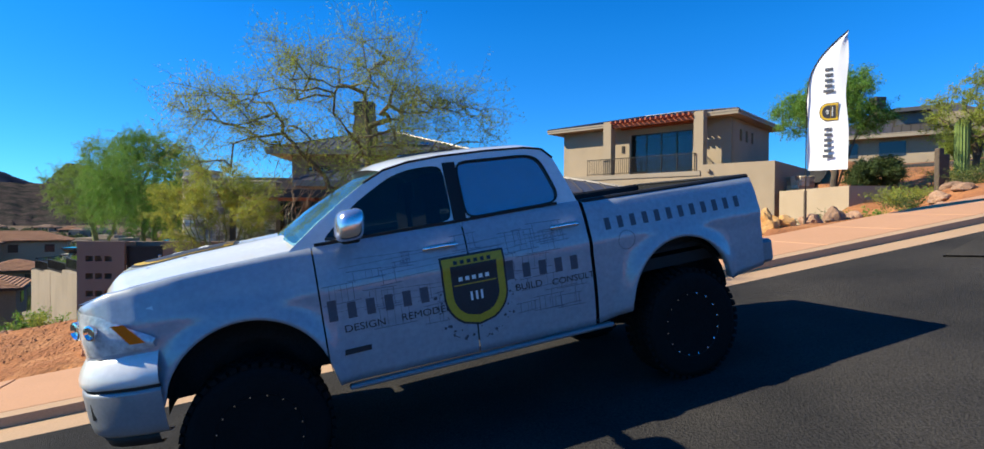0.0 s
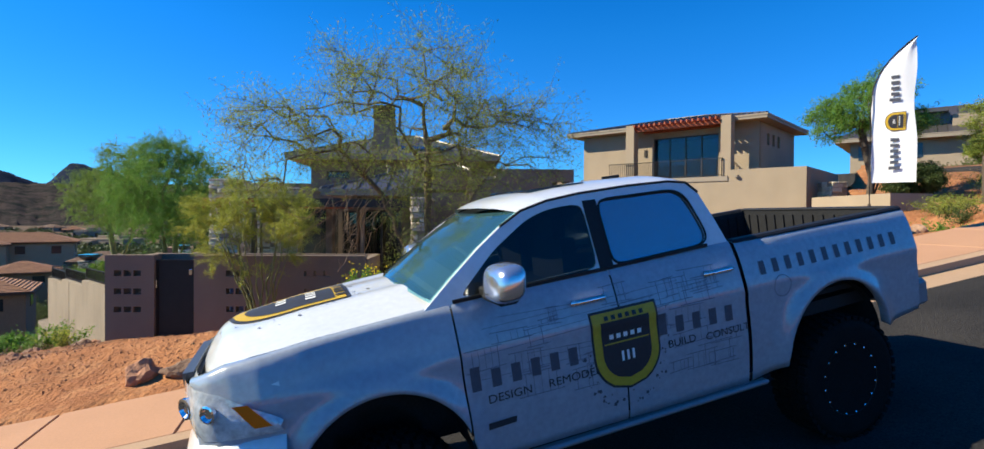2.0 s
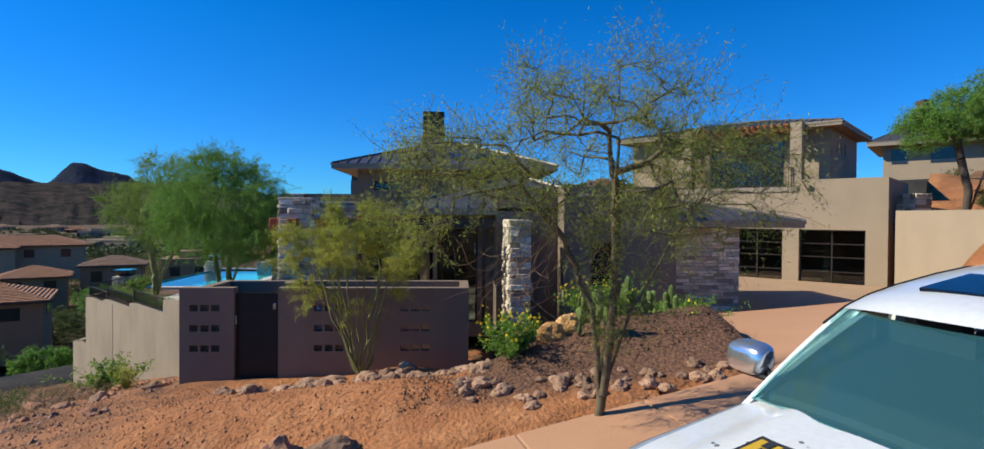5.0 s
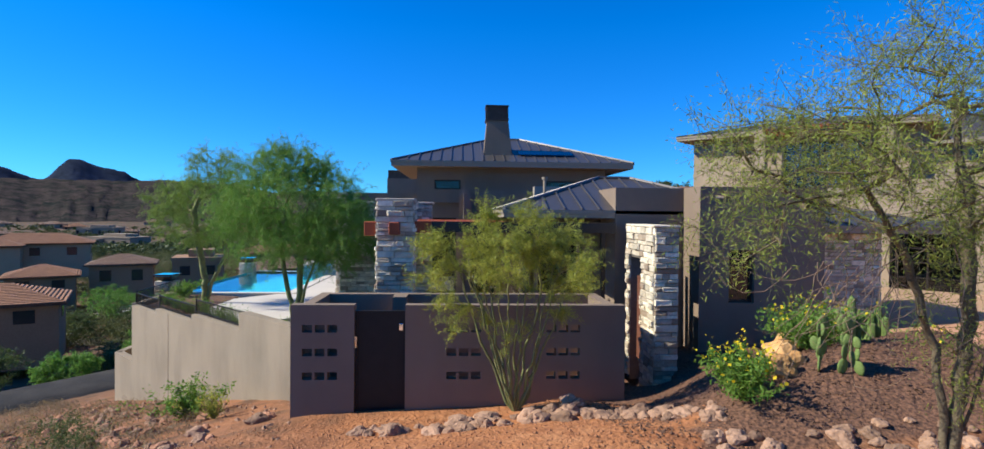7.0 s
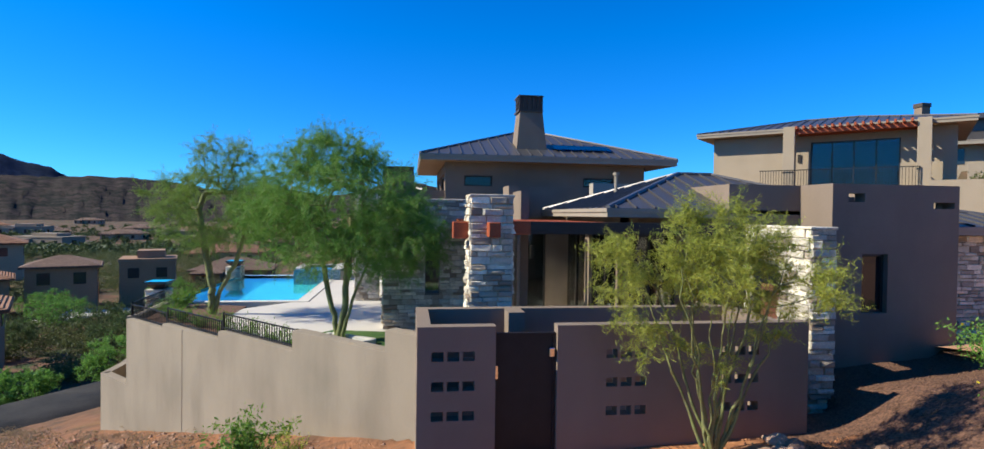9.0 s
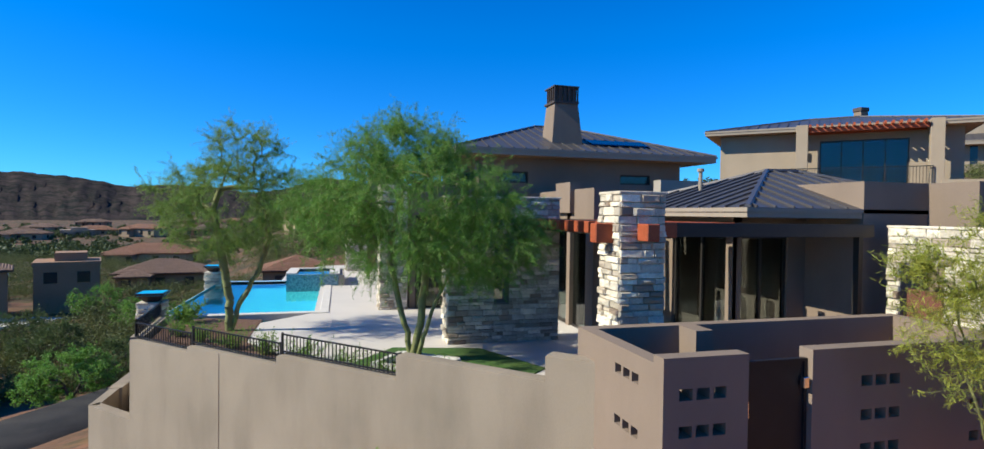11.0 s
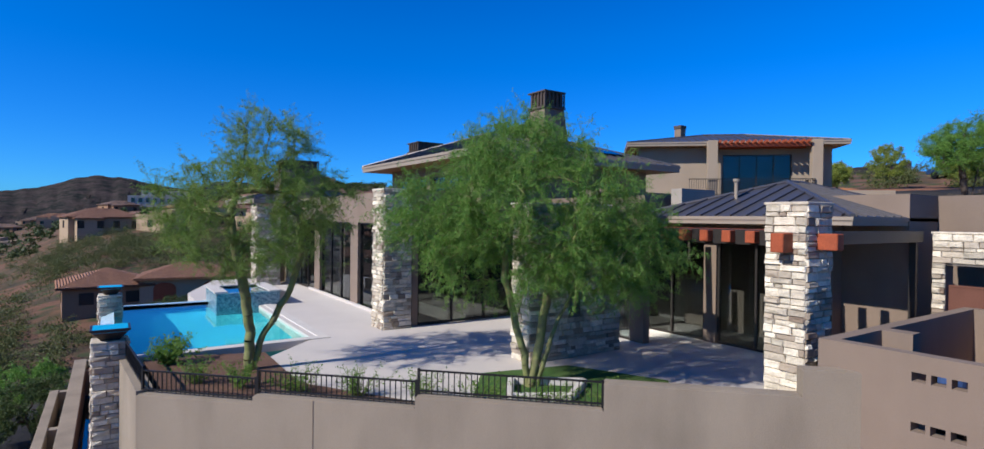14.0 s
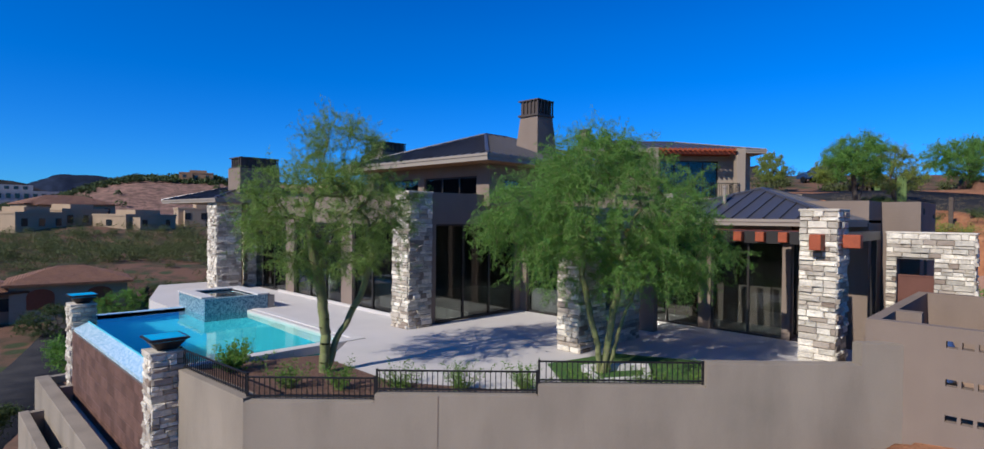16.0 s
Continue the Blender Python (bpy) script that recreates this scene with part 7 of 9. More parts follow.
def leaves(name, pos, rng, size, ratio, mat, droop=0.3):
    """Small pointed blades at the given places."""
    n = len(pos)
    d = rng.normal(size=(n, 3))
    d[:, 2] -= droop
    d /= np.linalg.norm(d, axis=1, keepdims=True)
    s = np.cross(d, rng.normal(size=(n, 3)))
    s /= np.linalg.norm(s, axis=1, keepdims=True) + 1e-9
    L = size * rng.uniform(0.6, 1.4, (n, 1))
    Wd = L * ratio
    P = np.stack([pos - d * L * 0.5, pos + s * Wd * 0.5, pos + d * L * 0.5, pos - s * Wd * 0.5], 1).reshape(-1, 3)
    F = np.arange(n * 4).reshape(n, 4)
    me = bpy.data.meshes.new(name)
    me.vertices.add(n * 4)
    me.vertices.foreach_set("co", P.astype(np.float32).ravel())
    me.loops.add(n * 4)
    me.loops.foreach_set("vertex_index", F.ravel().astype(np.int32))
    me.polygons.add(n)
    me.polygons.foreach_set("loop_start", (np.arange(n) * 4).astype(np.int32))
    me.polygons.foreach_set("loop_total", np.full(n, 4, np.int32))
    me.materials.append(mat)
    me.update(calc_edges=True)
    return me


def grow(stems, blobs, rng, n_att, twig_len, twigs_per, droop, r_tip=0.004, r_gain=0.55, stem_r=0.0):
    """A branching skeleton: stems are polylines of thick trunks; blobs (cx, cy, cz, rx, ry, rz, weight) fill the crown."""
    nodes, parent, segs = [], [], []
    thick = []
    for st in stems:
        prev = -1
        z_lo, z_hi = st[0][2], st[-1][2]
        for i in range(len(st) - 1):
            a, b = np.array(st[i], float), np.array(st[i + 1], float)
            m = max(2, int(np.linalg.norm(b - a) / 0.18))
            for k in range(m + (1 if i == len(st) - 2 else 0)):
                p = a + (b - a) * k / m + rng.normal(0, 0.012, 3)
                nodes.append(p)
                parent.append(prev)
                thick.append(stem_r * (1 - 0.72 * (p[2] - z_lo) / max(0.1, z_hi - z_lo)))
                prev = len(nodes) - 1
    n_stem = len(nodes)
    w = np.array([b[6] for b in blobs], float)
    pick = rng.choice(len(blobs), n_att, p=w / w.sum())
    att = []
    for i in pick:
        b = blobs[i]
        v = rng.normal(size=3)
        v /= np.linalg.norm(v)
        v *= rng.uniform(0.25, 1.0) ** (1 / 2.2)
        att.append((b[0] + v[0] * b[3], b[1] + v[1] * b[4], b[2] + v[2] * b[5]))
    att = np.array(att)
    base = np.mean([s[-1] for s in stems], 0)
    order = np.argsort(np.linalg.norm(att - base, axis=1))
    tips = []
    root = np.array(stems[0][0], float)
    for i in order:
        a = att[i]
        N = np.array(nodes)
        d = np.linalg.norm(N - a, axis=1)
        # prefer growing outwards and upwards from lower wood
        pen = d + 0.35 * np.maximum(0, N[:, 2] - a[2]) + 0.10 * np.linalg.norm(N - root, axis=1)
        pen[: max(1, n_stem // 5)] += 5
        j = int(np.argmin(pen))
        p0 = nodes[j]
        ln = np.linalg.norm(a - p0)
        m = max(1, int(ln / 0.22))
        prev = j
        side = rng.normal(0, 0.04 * ln, 3)
        for k in range(1, m + 1):
            t = k / m
            q = p0 + (a - p0) * t + side * math.sin(t * math.pi) + rng.normal(0, 0.015, 3)
            q[2] += 0.07 * ln * math.sin(t * math.pi)
            nodes.append(q)
            parent.append(prev)
            prev = len(nodes) - 1
        tips.append(prev)
    load = np.zeros(len(nodes))
    for t in tips:
        load[t] += 1
    for i in range(len(nodes) - 1, -1, -1):
        if parent[i] >= 0:
            load[parent[i]] += load[i]
    rad = r_tip * np.maximum(load, 0.6) ** r_gain
    rad[:n_stem] = np.maximum(rad[:n_stem], np.array(thick))
    for i, p in enumerate(parent):
        if p >= 0:
            segs.append((nodes[p], nodes[i], max(rad[i], min(rad[p], rad[i] * 1.5)), rad[i]))
    # twigs with leaf places along them
    spots = []
    cen = np.mean(att, 0)
    for t in tips:
        p = nodes[t]
        for _ in range(twigs_per):
            d = rng.normal(size=3) + 0.7 * (p - cen) / (np.linalg.norm(p - cen) + 0.1)
            d[2] -= droop * 0.4
            d /= np.linalg.norm(d)
            ln = twig_len * rng.uniform(0.5, 1.3)
            q0 = p
            for k in range(3):
                q1 = q0 + d * ln / 3
                segs.append((q0, q1, 0.0035 - 0.0008 * k, 0.0027 - 0.0008 * k))
                spots.append((q0, q1))
                d = d + rng.normal(0, 0.18, 3)
                d[2] -= droop * 0.35
                d /= np.linalg.norm(d)
                q0 = q1
    return segs, spots


def tree(name, label, stems, blobs, seed, n_att, per_seg, leaf, ratio, leafmat, bark, twig_len=0.45, twigs_per=6, droop=0.4, spread=0.03, r_tip=0.004, r_gain=0.55, category="tree", group="", stem_r=0.0):
    rng = np.random.default_rng(seed)
    segs, spots = grow(stems, blobs, rng, n_att, twig_len, twigs_per, droop, r_tip, r_gain, stem_r)
    ob = thing(name, label, category, group)
    part("trunk", None, None, ob, "branching trunk and bare twigs", raw=tubes("trunk", segs, bark))
    a = np.array([s[0] for s in spots])
    b = np.array([s[1] for s in spots])
    t = rng.uniform(0, 1, (len(a), per_seg, 1))
    pos = (a[:, None] + (b - a)[:, None] * t).reshape(-1, 3) + rng.normal(0, spread, (len(a) * per_seg, 3))
    part("crown", None, None, ob, "fine feathery leaves", raw=leaves("crown", pos, rng, leaf, ratio, leafmat, droop))
    return ob


# two feathery trees on the terrace
tree("palo_verde_tree", "airy green palo verde tree with twin trunks in the gravel bed",
     [[(-17.6, 26.2, -1.0), (-17.55, 26.15, 0.0), (-17.75, 26.1, 1.2), (-18.0, 26.2, 2.6), (-17.6, 26.3, 3.8)], [(-17.55, 26.2, -1.0), (-17.3, 26.1, -0.1), (-16.75, 25.95, 0.9), (-16.5, 25.9, 1.8), (-16.6, 26.0, 2.6)]],
     [(-17.6, 26.2, 2.7, 1.9, 1.9, 1.3, 6), (-17.2, 26.2, 4.1, 1.0, 1.0, 1.0, 2.2), (-18.7, 25.9, 3.0, 0.9, 0.9, 0.8, 1.2), (-16.2, 26.2, 2.9, 1.1, 1.1, 0.9, 1.6), (-17.4, 26.0, 1.7, 1.6, 1.6, 0.5, 0.6)],
     21, 330, 13, 0.10, 0.085, LEAF_LIME, BARK_GREEN, twig_len=0.5, twigs_per=6, droop=0.25, stem_r=0.075, r_gain=0.62)
tree("palo_verde_tree", "dense drooping green palo verde tree beside the lawn",
     [[(-13.0, 21.86, -1.0), (-13.1, 21.9, -0.2), (-13.3, 22.0, 0.6), (-13.5, 22.1, 1.4), (-13.4, 22.0, 2.4)], [(-13.0, 21.86, -1.0), (-12.8, 21.75, 0.2), (-12.75, 21.6, 1.2), (-12.5, 21.5, 2.3)], [(-12.95, 21.8, -1.0), (-12.6, 21.6, 0.3), (-12.1, 21.3, 1.5)]],
     [(-13.0, 21.85, 2.9, 2.2, 2.2, 1.5, 6), (-13.1, 21.9, 3.9, 1.2, 1.2, 0.8, 2), (-14.7, 22.6, 2.5, 1.2, 1.2, 0.9, 2.2), (-11.5, 20.9, 2.0, 1.3, 1.3, 1.0, 2.4), (-13.0, 21.8, 1.7, 2.2, 2.2, 0.6, 2)],
     22, 520, 18, 0.10, 0.08, LEAF_GREEN, BARK_GREEN, twig_len=0.6, twigs_per=7, droop=0.7, stem_r=0.07)


def fan_stems(x, y, z, n, seed):
    """Crooked stems that spread like a fan from one foot."""
    rg_ = random.Random(seed)
    out = []
    for i in range(n):
        lean = -1.1 + 1.9 * i / (n - 1) + rg_.uniform(-0.1, 0.1)
        deep = rg_.uniform(-0.8, 0.4)
        pts, top = [(x, y, z)], rg_.uniform(1.9, 2.9)
        for q in range(1, 8):
            t = q / 7
            pts.append((x + lean * t ** 0.8 + rg_.uniform(-0.06, 0.06), y + deep * t + rg_.uniform(-0.05, 0.05), z + top * t))
        out.append(pts)
    return out


# yellow-green palo verde in front of the yard wall
tree("young_palo_verde", "slender yellow-green palo verde with many upright stems before the yard wall",
     fan_stems(-6.93, 13.72, float(ground_height(-6.93, 13.72)) - 0.05, 13, 17),
     [(-8.25, 13.65, 1.8, 0.42, 0.4, 0.5, 1.8), (-7.5, 13.5, 2.2, 0.38, 0.4, 0.5, 2), (-6.7, 13.6, 2.2, 0.38, 0.4, 0.55, 2), (-6.1, 13.8, 1.95, 0.32, 0.4, 0.5, 1.6), (-7.0, 13.8, 1.6, 0.7, 0.35, 0.45, 1.4), (-8.0, 13.7, 1.05, 0.4, 0.4, 0.4, 1.0), (-6.2, 13.7, 1.2, 0.3, 0.4, 0.35, 0.6), (-7.1, 13.6, 0.85, 0.5, 0.35, 0.35, 0.7), (-6.1, 12.9, 1.7, 0.35, 0.4, 0.4, 1.0), (-7.2, 12.9, 1.9, 0.4, 0.4, 0.4, 1.0)],
     23, 165, 13, 0.085, 0.085, LEAF_YELLOW, BARK_GREEN, twig_len=0.36, twigs_per=6, droop=-0.15, r_tip=0.0035, r_gain=0.5, stem_r=0.03)
# big open-crowned tree by the pavement
tree("mesquite_tree", "wide open-crowned mesquite tree with dark limbs and sparse olive leaves",
     [[(-3.1, 9.4, -0.2), (-3.12, 9.42, 0.6), (-3.2, 9.45, 1.3), (-3.6, 9.35, 2.2), (-4.2, 9.1, 2.9)], [(-3.1, 9.4, -0.2), (-3.0, 9.4, 0.7), (-2.9, 9.4, 1.6), (-2.9, 9.45, 2.7), (-3.0, 9.5, 3.6)], [(-3.08, 9.4, 0.2), (-2.7, 9.35, 1.3), (-2.2, 9.3, 2.2), (-1.7, 9.3, 2.9)]],
     [(-3.2, 9.0, 3.25, 1.7, 1.5, 0.95, 4.5), (-3.2, 9.0, 4.0, 1.2, 1.1, 0.5, 1.6), (-4.9, 8.8, 3.05, 0.9, 0.9, 0.5, 1.5), (-5.3, 8.9, 2.5, 0.5, 0.6, 0.35, 0.4), (-1.7, 9.0, 3.0, 1.0, 1.0, 0.7, 1.7), (-2.5, 9.2, 2.4, 1.0, 1.1, 0.6, 0.8), (-3.0, 9.2, 1.5, 0.5, 0.5, 0.6, 0.7)],
     24, 380, 9, 0.054, 0.15, LEAF_OLIVE, BARK_MESQ, twig_len=0.55, twigs_per=5, droop=0.2, spread=0.05, r_tip=0.0036, r_gain=0.52)
# dead hanging branches on its lower side
rngd = np.random.default_rng(3)
dead = thing("dead_branches", "reddish dead branches hanging from the mesquite", "branches")
for k in range(30):
    p = np.array((-4.0 + rngd.normal(0, 0.35), 9.5 + rngd.normal(0, 0.4), 2.1 + rngd.normal(0, 0.25)))
    d = np.array((-0.5 + rngd.normal(0, 0.35), rngd.normal(0, 0.4), -0.9))
    bends = [p]
    for q_ in range(6):
        p = p + d / np.linalg.norm(d) * 0.2
        bends.append(p)
        d = d + rngd.normal(0, 0.35, 3)
    part("twig", None, None, dead, raw=cane("twig", bends, 0.006, 0.0015, DRYTWIG))
# the tree beside the banner and those up the hill
def hill_tree(x, y, r, h, seed, n=220, leafmat=LEAF_DARK, per=7, label="rounded green desert tree on the slope", leaf=0.13, z=None):
    z = float(ground_height(x, y)) if z is None else z
    return tree("desert_tree", label,
                [[(x, y, z - 0.2), (x + 0.1, y, z + h * 0.2), (x - 0.2, y + 0.1, z + h * 0.45)], [(x, y, z - 0.2), (x + 0.3, y, z + h * 0.25), (x + 0.7, y, z + h * 0.5)]],
                [(x, y, z + h * 0.6, r, r, h * 0.36, 5), (x + r * 0.4, y, z + h * 0.8, r * 0.5, r * 0.5, h * 0.2, 1.5), (x - r * 0.5, y, z + h * 0.45, r * 0.55, r * 0.55, h * 0.25, 1.5)],
                seed, n, per, leaf, 0.3, leafmat, BARK, twig_len=r * 0.22, twigs_per=6, droop=0.2, spread=0.06, r_tip=0.008)


def shrub(x, y, r, h, seed, leafmat=LEAF_BRIGHT, n=1500, leaf=0.07, flowers=0, label="small green desert shrub", z=None, ratio=0.35, group=""):
    """A low bush of many stems and leaves, with optional flower heads."""
    rng = np.random.default_rng(seed)
    z = float(ground_height(x, y)) if z is None else z
    ob = thing("shrub", label, "shrub", group)
    base = np.array((x, y, z - 0.05))
    segs, pos, heads = [], [], []
    for k in range(30):
        d = rng.normal(size=3) * np.array((r, r, 0.3 * h))
        d[2] = h * rng.uniform(0.5, 1.0)
        tip = base + d * np.array((1, 1, 1))
        mid = base + d * 0.5 + rng.normal(0, 0.05 * r, 3)
        segs += [(base, mid, 0.008, 0.006), (mid, tip, 0.006, 0.002)]
        m = n // 30
        t = rng.uniform(0.25, 1.05, (m, 1))
        pos.append(base + d * t + rng.normal(0, 0.13 * r, (m, 3)))
        heads.append(tip + np.array((0, 0, 0.04)))
    part("stem", None, None, ob, raw=tubes("stem", segs, BARK_GREEN))
    part("foliage", None, None, ob, raw=leaves("foliage", np.concatenate(pos), rng, leaf, ratio, leafmat, 0.0))
    if flowers:
        hp = np.array(heads)[rng.integers(0, 30, flowers)] + rng.normal(0, 0.06, (flowers, 3)) + np.array((0, 0, 0.05))
        part("flowers", None, None, ob, "yellow flower heads", raw=leaves("flowers", hp, rng, 0.05, 0.9, FLOWER, 0.0))
    return ob


hill_tree(15.3, 21.9, 1.0, 1.5, 38, 200, LEAF_DARK, 9, "dense dark green bush beside the garden wall", 0.09)
hill_tree(19.3, 21.7, 1.7, 4.0, 39, 160, LEAF_OLIVE, 6, "olive desert tree on the brushy slope", 0.09)
shrub(8.9, 13.4, 0.45, 0.5, 91, LEAF_BRIGHT, 1500, 0.07, 0, "green shrub on the bank beside the pavement")
for k_, (x_, y_) in enumerate(((12.2, 16.4), (13.6, 18.6), (15.0, 19.6), (16.6, 19.4), (17.6, 20.6), (12.9, 17.6), (16.2, 17.4), (18.6, 22.0), (20.5, 22.5), (14.6, 16.6))):
    shrub(x_, y_, 0.5, 0.6, 92 + k_, LEAF_OLIVE if k_ % 3 else LEAF_DARK, 1300, 0.07, 0, "dry olive brush on the slope", group="brush on the slope")
tree("desert_tree", "open feathery green tree with thin trunks behind the banner",
     [[(14.0, 22.6, 2.2), (14.1, 22.6, 3.6), (13.8, 22.7, 5.0), (13.6, 22.7, 6.2)], [(14.0, 22.6, 2.4), (14.5, 22.5, 4.0), (15.0, 22.4, 5.4)]],
     [(13.9, 22.6, 6.4, 1.7, 1.7, 0.85, 4.4), (14.3, 22.6, 7.1, 1.1, 1.1, 0.7, 1.6), (12.5, 22.8, 5.8, 0.9, 0.9, 0.7, 1.4), (15.3, 22.4, 5.8, 0.9, 0.9, 0.6, 1.3)],
     31, 250, 10, 0.11, 0.2, LEAF_GREEN, BARK, twig_len=0.5, twigs_per=6, droop=0.2, spread=0.06, r_tip=0.007)
hill_tree(33.5, 37.5, 1.4, 2.5, 33, 150, leafmat=LEAF_OLIVE, per=6)
hill_tree(38.5, 35.5, 1.7, 4.2, 36, 170, leafmat=LEAF_OLIVE, per=6)
hill_tree(42, 31, 1.7, 3.4, 34, 170, leafmat=LEAF_OLIVE, per=6)
hill_tree(37.5, 19.5, 3.2, 4.4, 35, 300, leafmat=LEAF_GREEN, per=7)
BED_Z = FLOOR + 0.01
shrub(-4.05, 11.55, 0.34, 0.72, 41, LEAF_BRIGHT, 3200, 0.075, 130, "brittlebush with yellow flowers in the gravel")
shrub(-2.2, 13.0, 0.5, 0.8, 42, LEAF_BRIGHT, 3000, 0.075, 90, "brittlebush with yellow flowers beside the boulders")
shrub(-1.2, 14.6, 0.5, 0.75, 43, LEAF_GREEN, 2500, 0.075, 30, "green shrub with few yellow flowers")
shrub(0.6, 15.8, 0.5, 0.7, 44, LEAF_GREEN, 2000, 0.08)
shrub(-14.1, 17.5, 0.45, 0.9, 45, LEAF_BRIGHT, 1800, 0.10, 0, "leafy green shrub at the foot of the retaining wall")
shrub(-13.1, 16.4, 0.22, 0.7, 46, LEAF_YELLOW, 700, 0.06, 0, "thin yellowish shrub at the foot of the wall")
shrub(-16.2, 16.6, 0.55, 0.4, 47, LEAF_DARK, 1500, 0.06)
shrub(-15.2, 15.4, 0.5, 0.35, 48, LEAF_DARK, 1500, 0.06)
shrub(-18.5, 19.5, 0.5, 0.4, 49, LEAF_DARK, 1200, 0.06)
for k, (x, y) in enumerate(((-13.2, 19.3), (-14.0, 20.1), (-14.9, 21.0), (-15.6, 21.9), (-16.5, 22.8), (-17.4, 23.6), (-18.3, 24.5), (-19.0, 25.3))):
    shrub(x + 0.3, y + 0.3, 0.26, 0.62, 60 + k, LEAF_BRIGHT, 1100, 0.055, 0, "small green shrub in the planting bed", z=BED_Z, group="shrubs along the fence")
shrub(-19.0, 27.6, 0.3, 0.7, 71, LEAF_BRIGHT, 1500, 0.09, 0, "leafy green shrub beside the pool", z=BED_Z)
shrub(7.6, 13.6, 0.4, 0.5, 72, LEAF_DARK, 1200, 0.07)
shrub(10.0, 14.6, 0.45, 0.55, 73, LEAF_DARK, 1200, 0.08)


def agave(x, y, r, seed, label="blue-green agave rosette on the slope"):
    rng = np.random.default_rng(seed)
    z = float(ground_height(x, y))
    ob = thing("agave", label, "agave")
    for k in range(22):
        a = rng.uniform(0, 6.28)
        el = rng.uniform(0.25, 1.3)
        bm = bmesh.new()
        L = r * rng.uniform(0.8, 1.1)
        pts = []
        for t, w in ((0, 0.05), (0.3, 0.075), (0.7, 0.05), (1.0, 0.004)):
            pts.append([bm.verts.new((L * t, s * w * r * 1.4, 0.06 * L * (t * t) + c)) for s, c in ((-1, 0.01), (0, -0.02), (1, 0.01), (0, 0.012))])
        for p, q in zip(pts, pts[1:]):
            for i in range(4):
                bm.faces.new((p[i], p[(i + 1) % 4], q[(i + 1) % 4], q[i]))
        lf = part("leaf", bm, CACTUS, ob)
        lf.matrix_local = Matrix.Translation((x, y, z)) @ Matrix.Rotation(a, 4, "Z") @ Matrix.Rotation(-el, 4, "Y")
    return ob


agave(9.2, 14.4, 0.45, 81)
agave(-21.3, 20.5, 0.35, 82)


def prickly_pear(x, y, h, seed):
    rng = random.Random(seed)
    z = float(ground_height(x, y))
    ob = thing("prickly_pear", "upright prickly pear cactus with flat pads in gravel", "cactus")
    pads = [(Vector((x + dx, y + dy, z)), a) for dx, dy, a in ((0, 0, 0), (-0.25, 0.1, 0.9), (0.22, -0.1, 2.0))]
    for lev in range(8):
        nxt = []
        for p, a in pads:
            r = 0.085 * rng.uniform(0.8, 1.2)
            bm = bmesh.new()
            bmesh.ops.create_icosphere(bm, subdivisions=2, radius=1)
            tilt = rng.uniform(-0.45, 0.45)
            m = Matrix.Translation(p) @ Matrix.Rotation(a, 4, "Z") @ Matrix.Rotation(tilt, 4, "Y") @ Matrix.Translation((0, 0, r * 1.15)) @ Matrix.Diagonal((r * 0.85, 0.022, r * 1.3, 1))
            bmesh.ops.transform(bm, matrix=m, verts=bm.verts)
            part("pad", bm, CACTUS, ob, smooth=True)
            top = m @ Vector((0, 0, 0.85))
            nxt.append((top, a + rng.uniform(-0.8, 0.8)))
            if rng.random() < 0.6 and lev < 4:
                nxt.append((m @ Vector((0.7, 0, 0.5)), a + rng.uniform(-1, 1)))
        pads = nxt[:7] if z + h > nxt[0][0].z else []
        if not pads:
            break


prickly_pear(-2.65, 11.6, 0.75, 5)
prickly_pear(-1.3, 13.3, 0.6, 6)


def column_cactus(x, y, h, r, arms, seed, label):
    z = float(ground_height(x, y))
    ob = thing("column_cactus", label, "cactus")

    def col(px, py, pz, hh, rr):
        bm = bmesh.new()
        rings = []
        n = 32
        for k in range(14):
            t = k / 13
            rad = rr * (1 if t < 0.85 else math.sqrt(max(0.02, 1 - ((t - 0.85) / 0.15) ** 2))) * (0.85 + 0.15 * math.sin(min(1, t * 2.5) * 1.57))
            rings.append([bm.verts.new((px + rad * (1 - 0.14 * (i % 2)) * math.cos(6.2832 * i / n), py + rad * (1 - 0.14 * (i % 2)) * math.sin(6.2832 * i / n), pz + hh * t)) for i in range(n)])
        for a, b in zip(rings, rings[1:]):
            for i in range(n):
                bm.faces.new((a[i], a[(i + 1) % n], b[(i + 1) % n], b[i]))
        bm.faces.new(rings[-1])
        return bm

    part("stem", col(x, y, z - 0.1, h + 0.1, r), CACTUS, ob)
    for k in range(arms):
        a = k * 2.2 + seed
        dx, dy = math.cos(a) * r * 1.9, math.sin(a) * r * 1.9
        part("stem", col(x + dx, y + dy, z - 0.05, h * (0.85 - 0.1 * k), r * 0.9), CACTUS, ob)


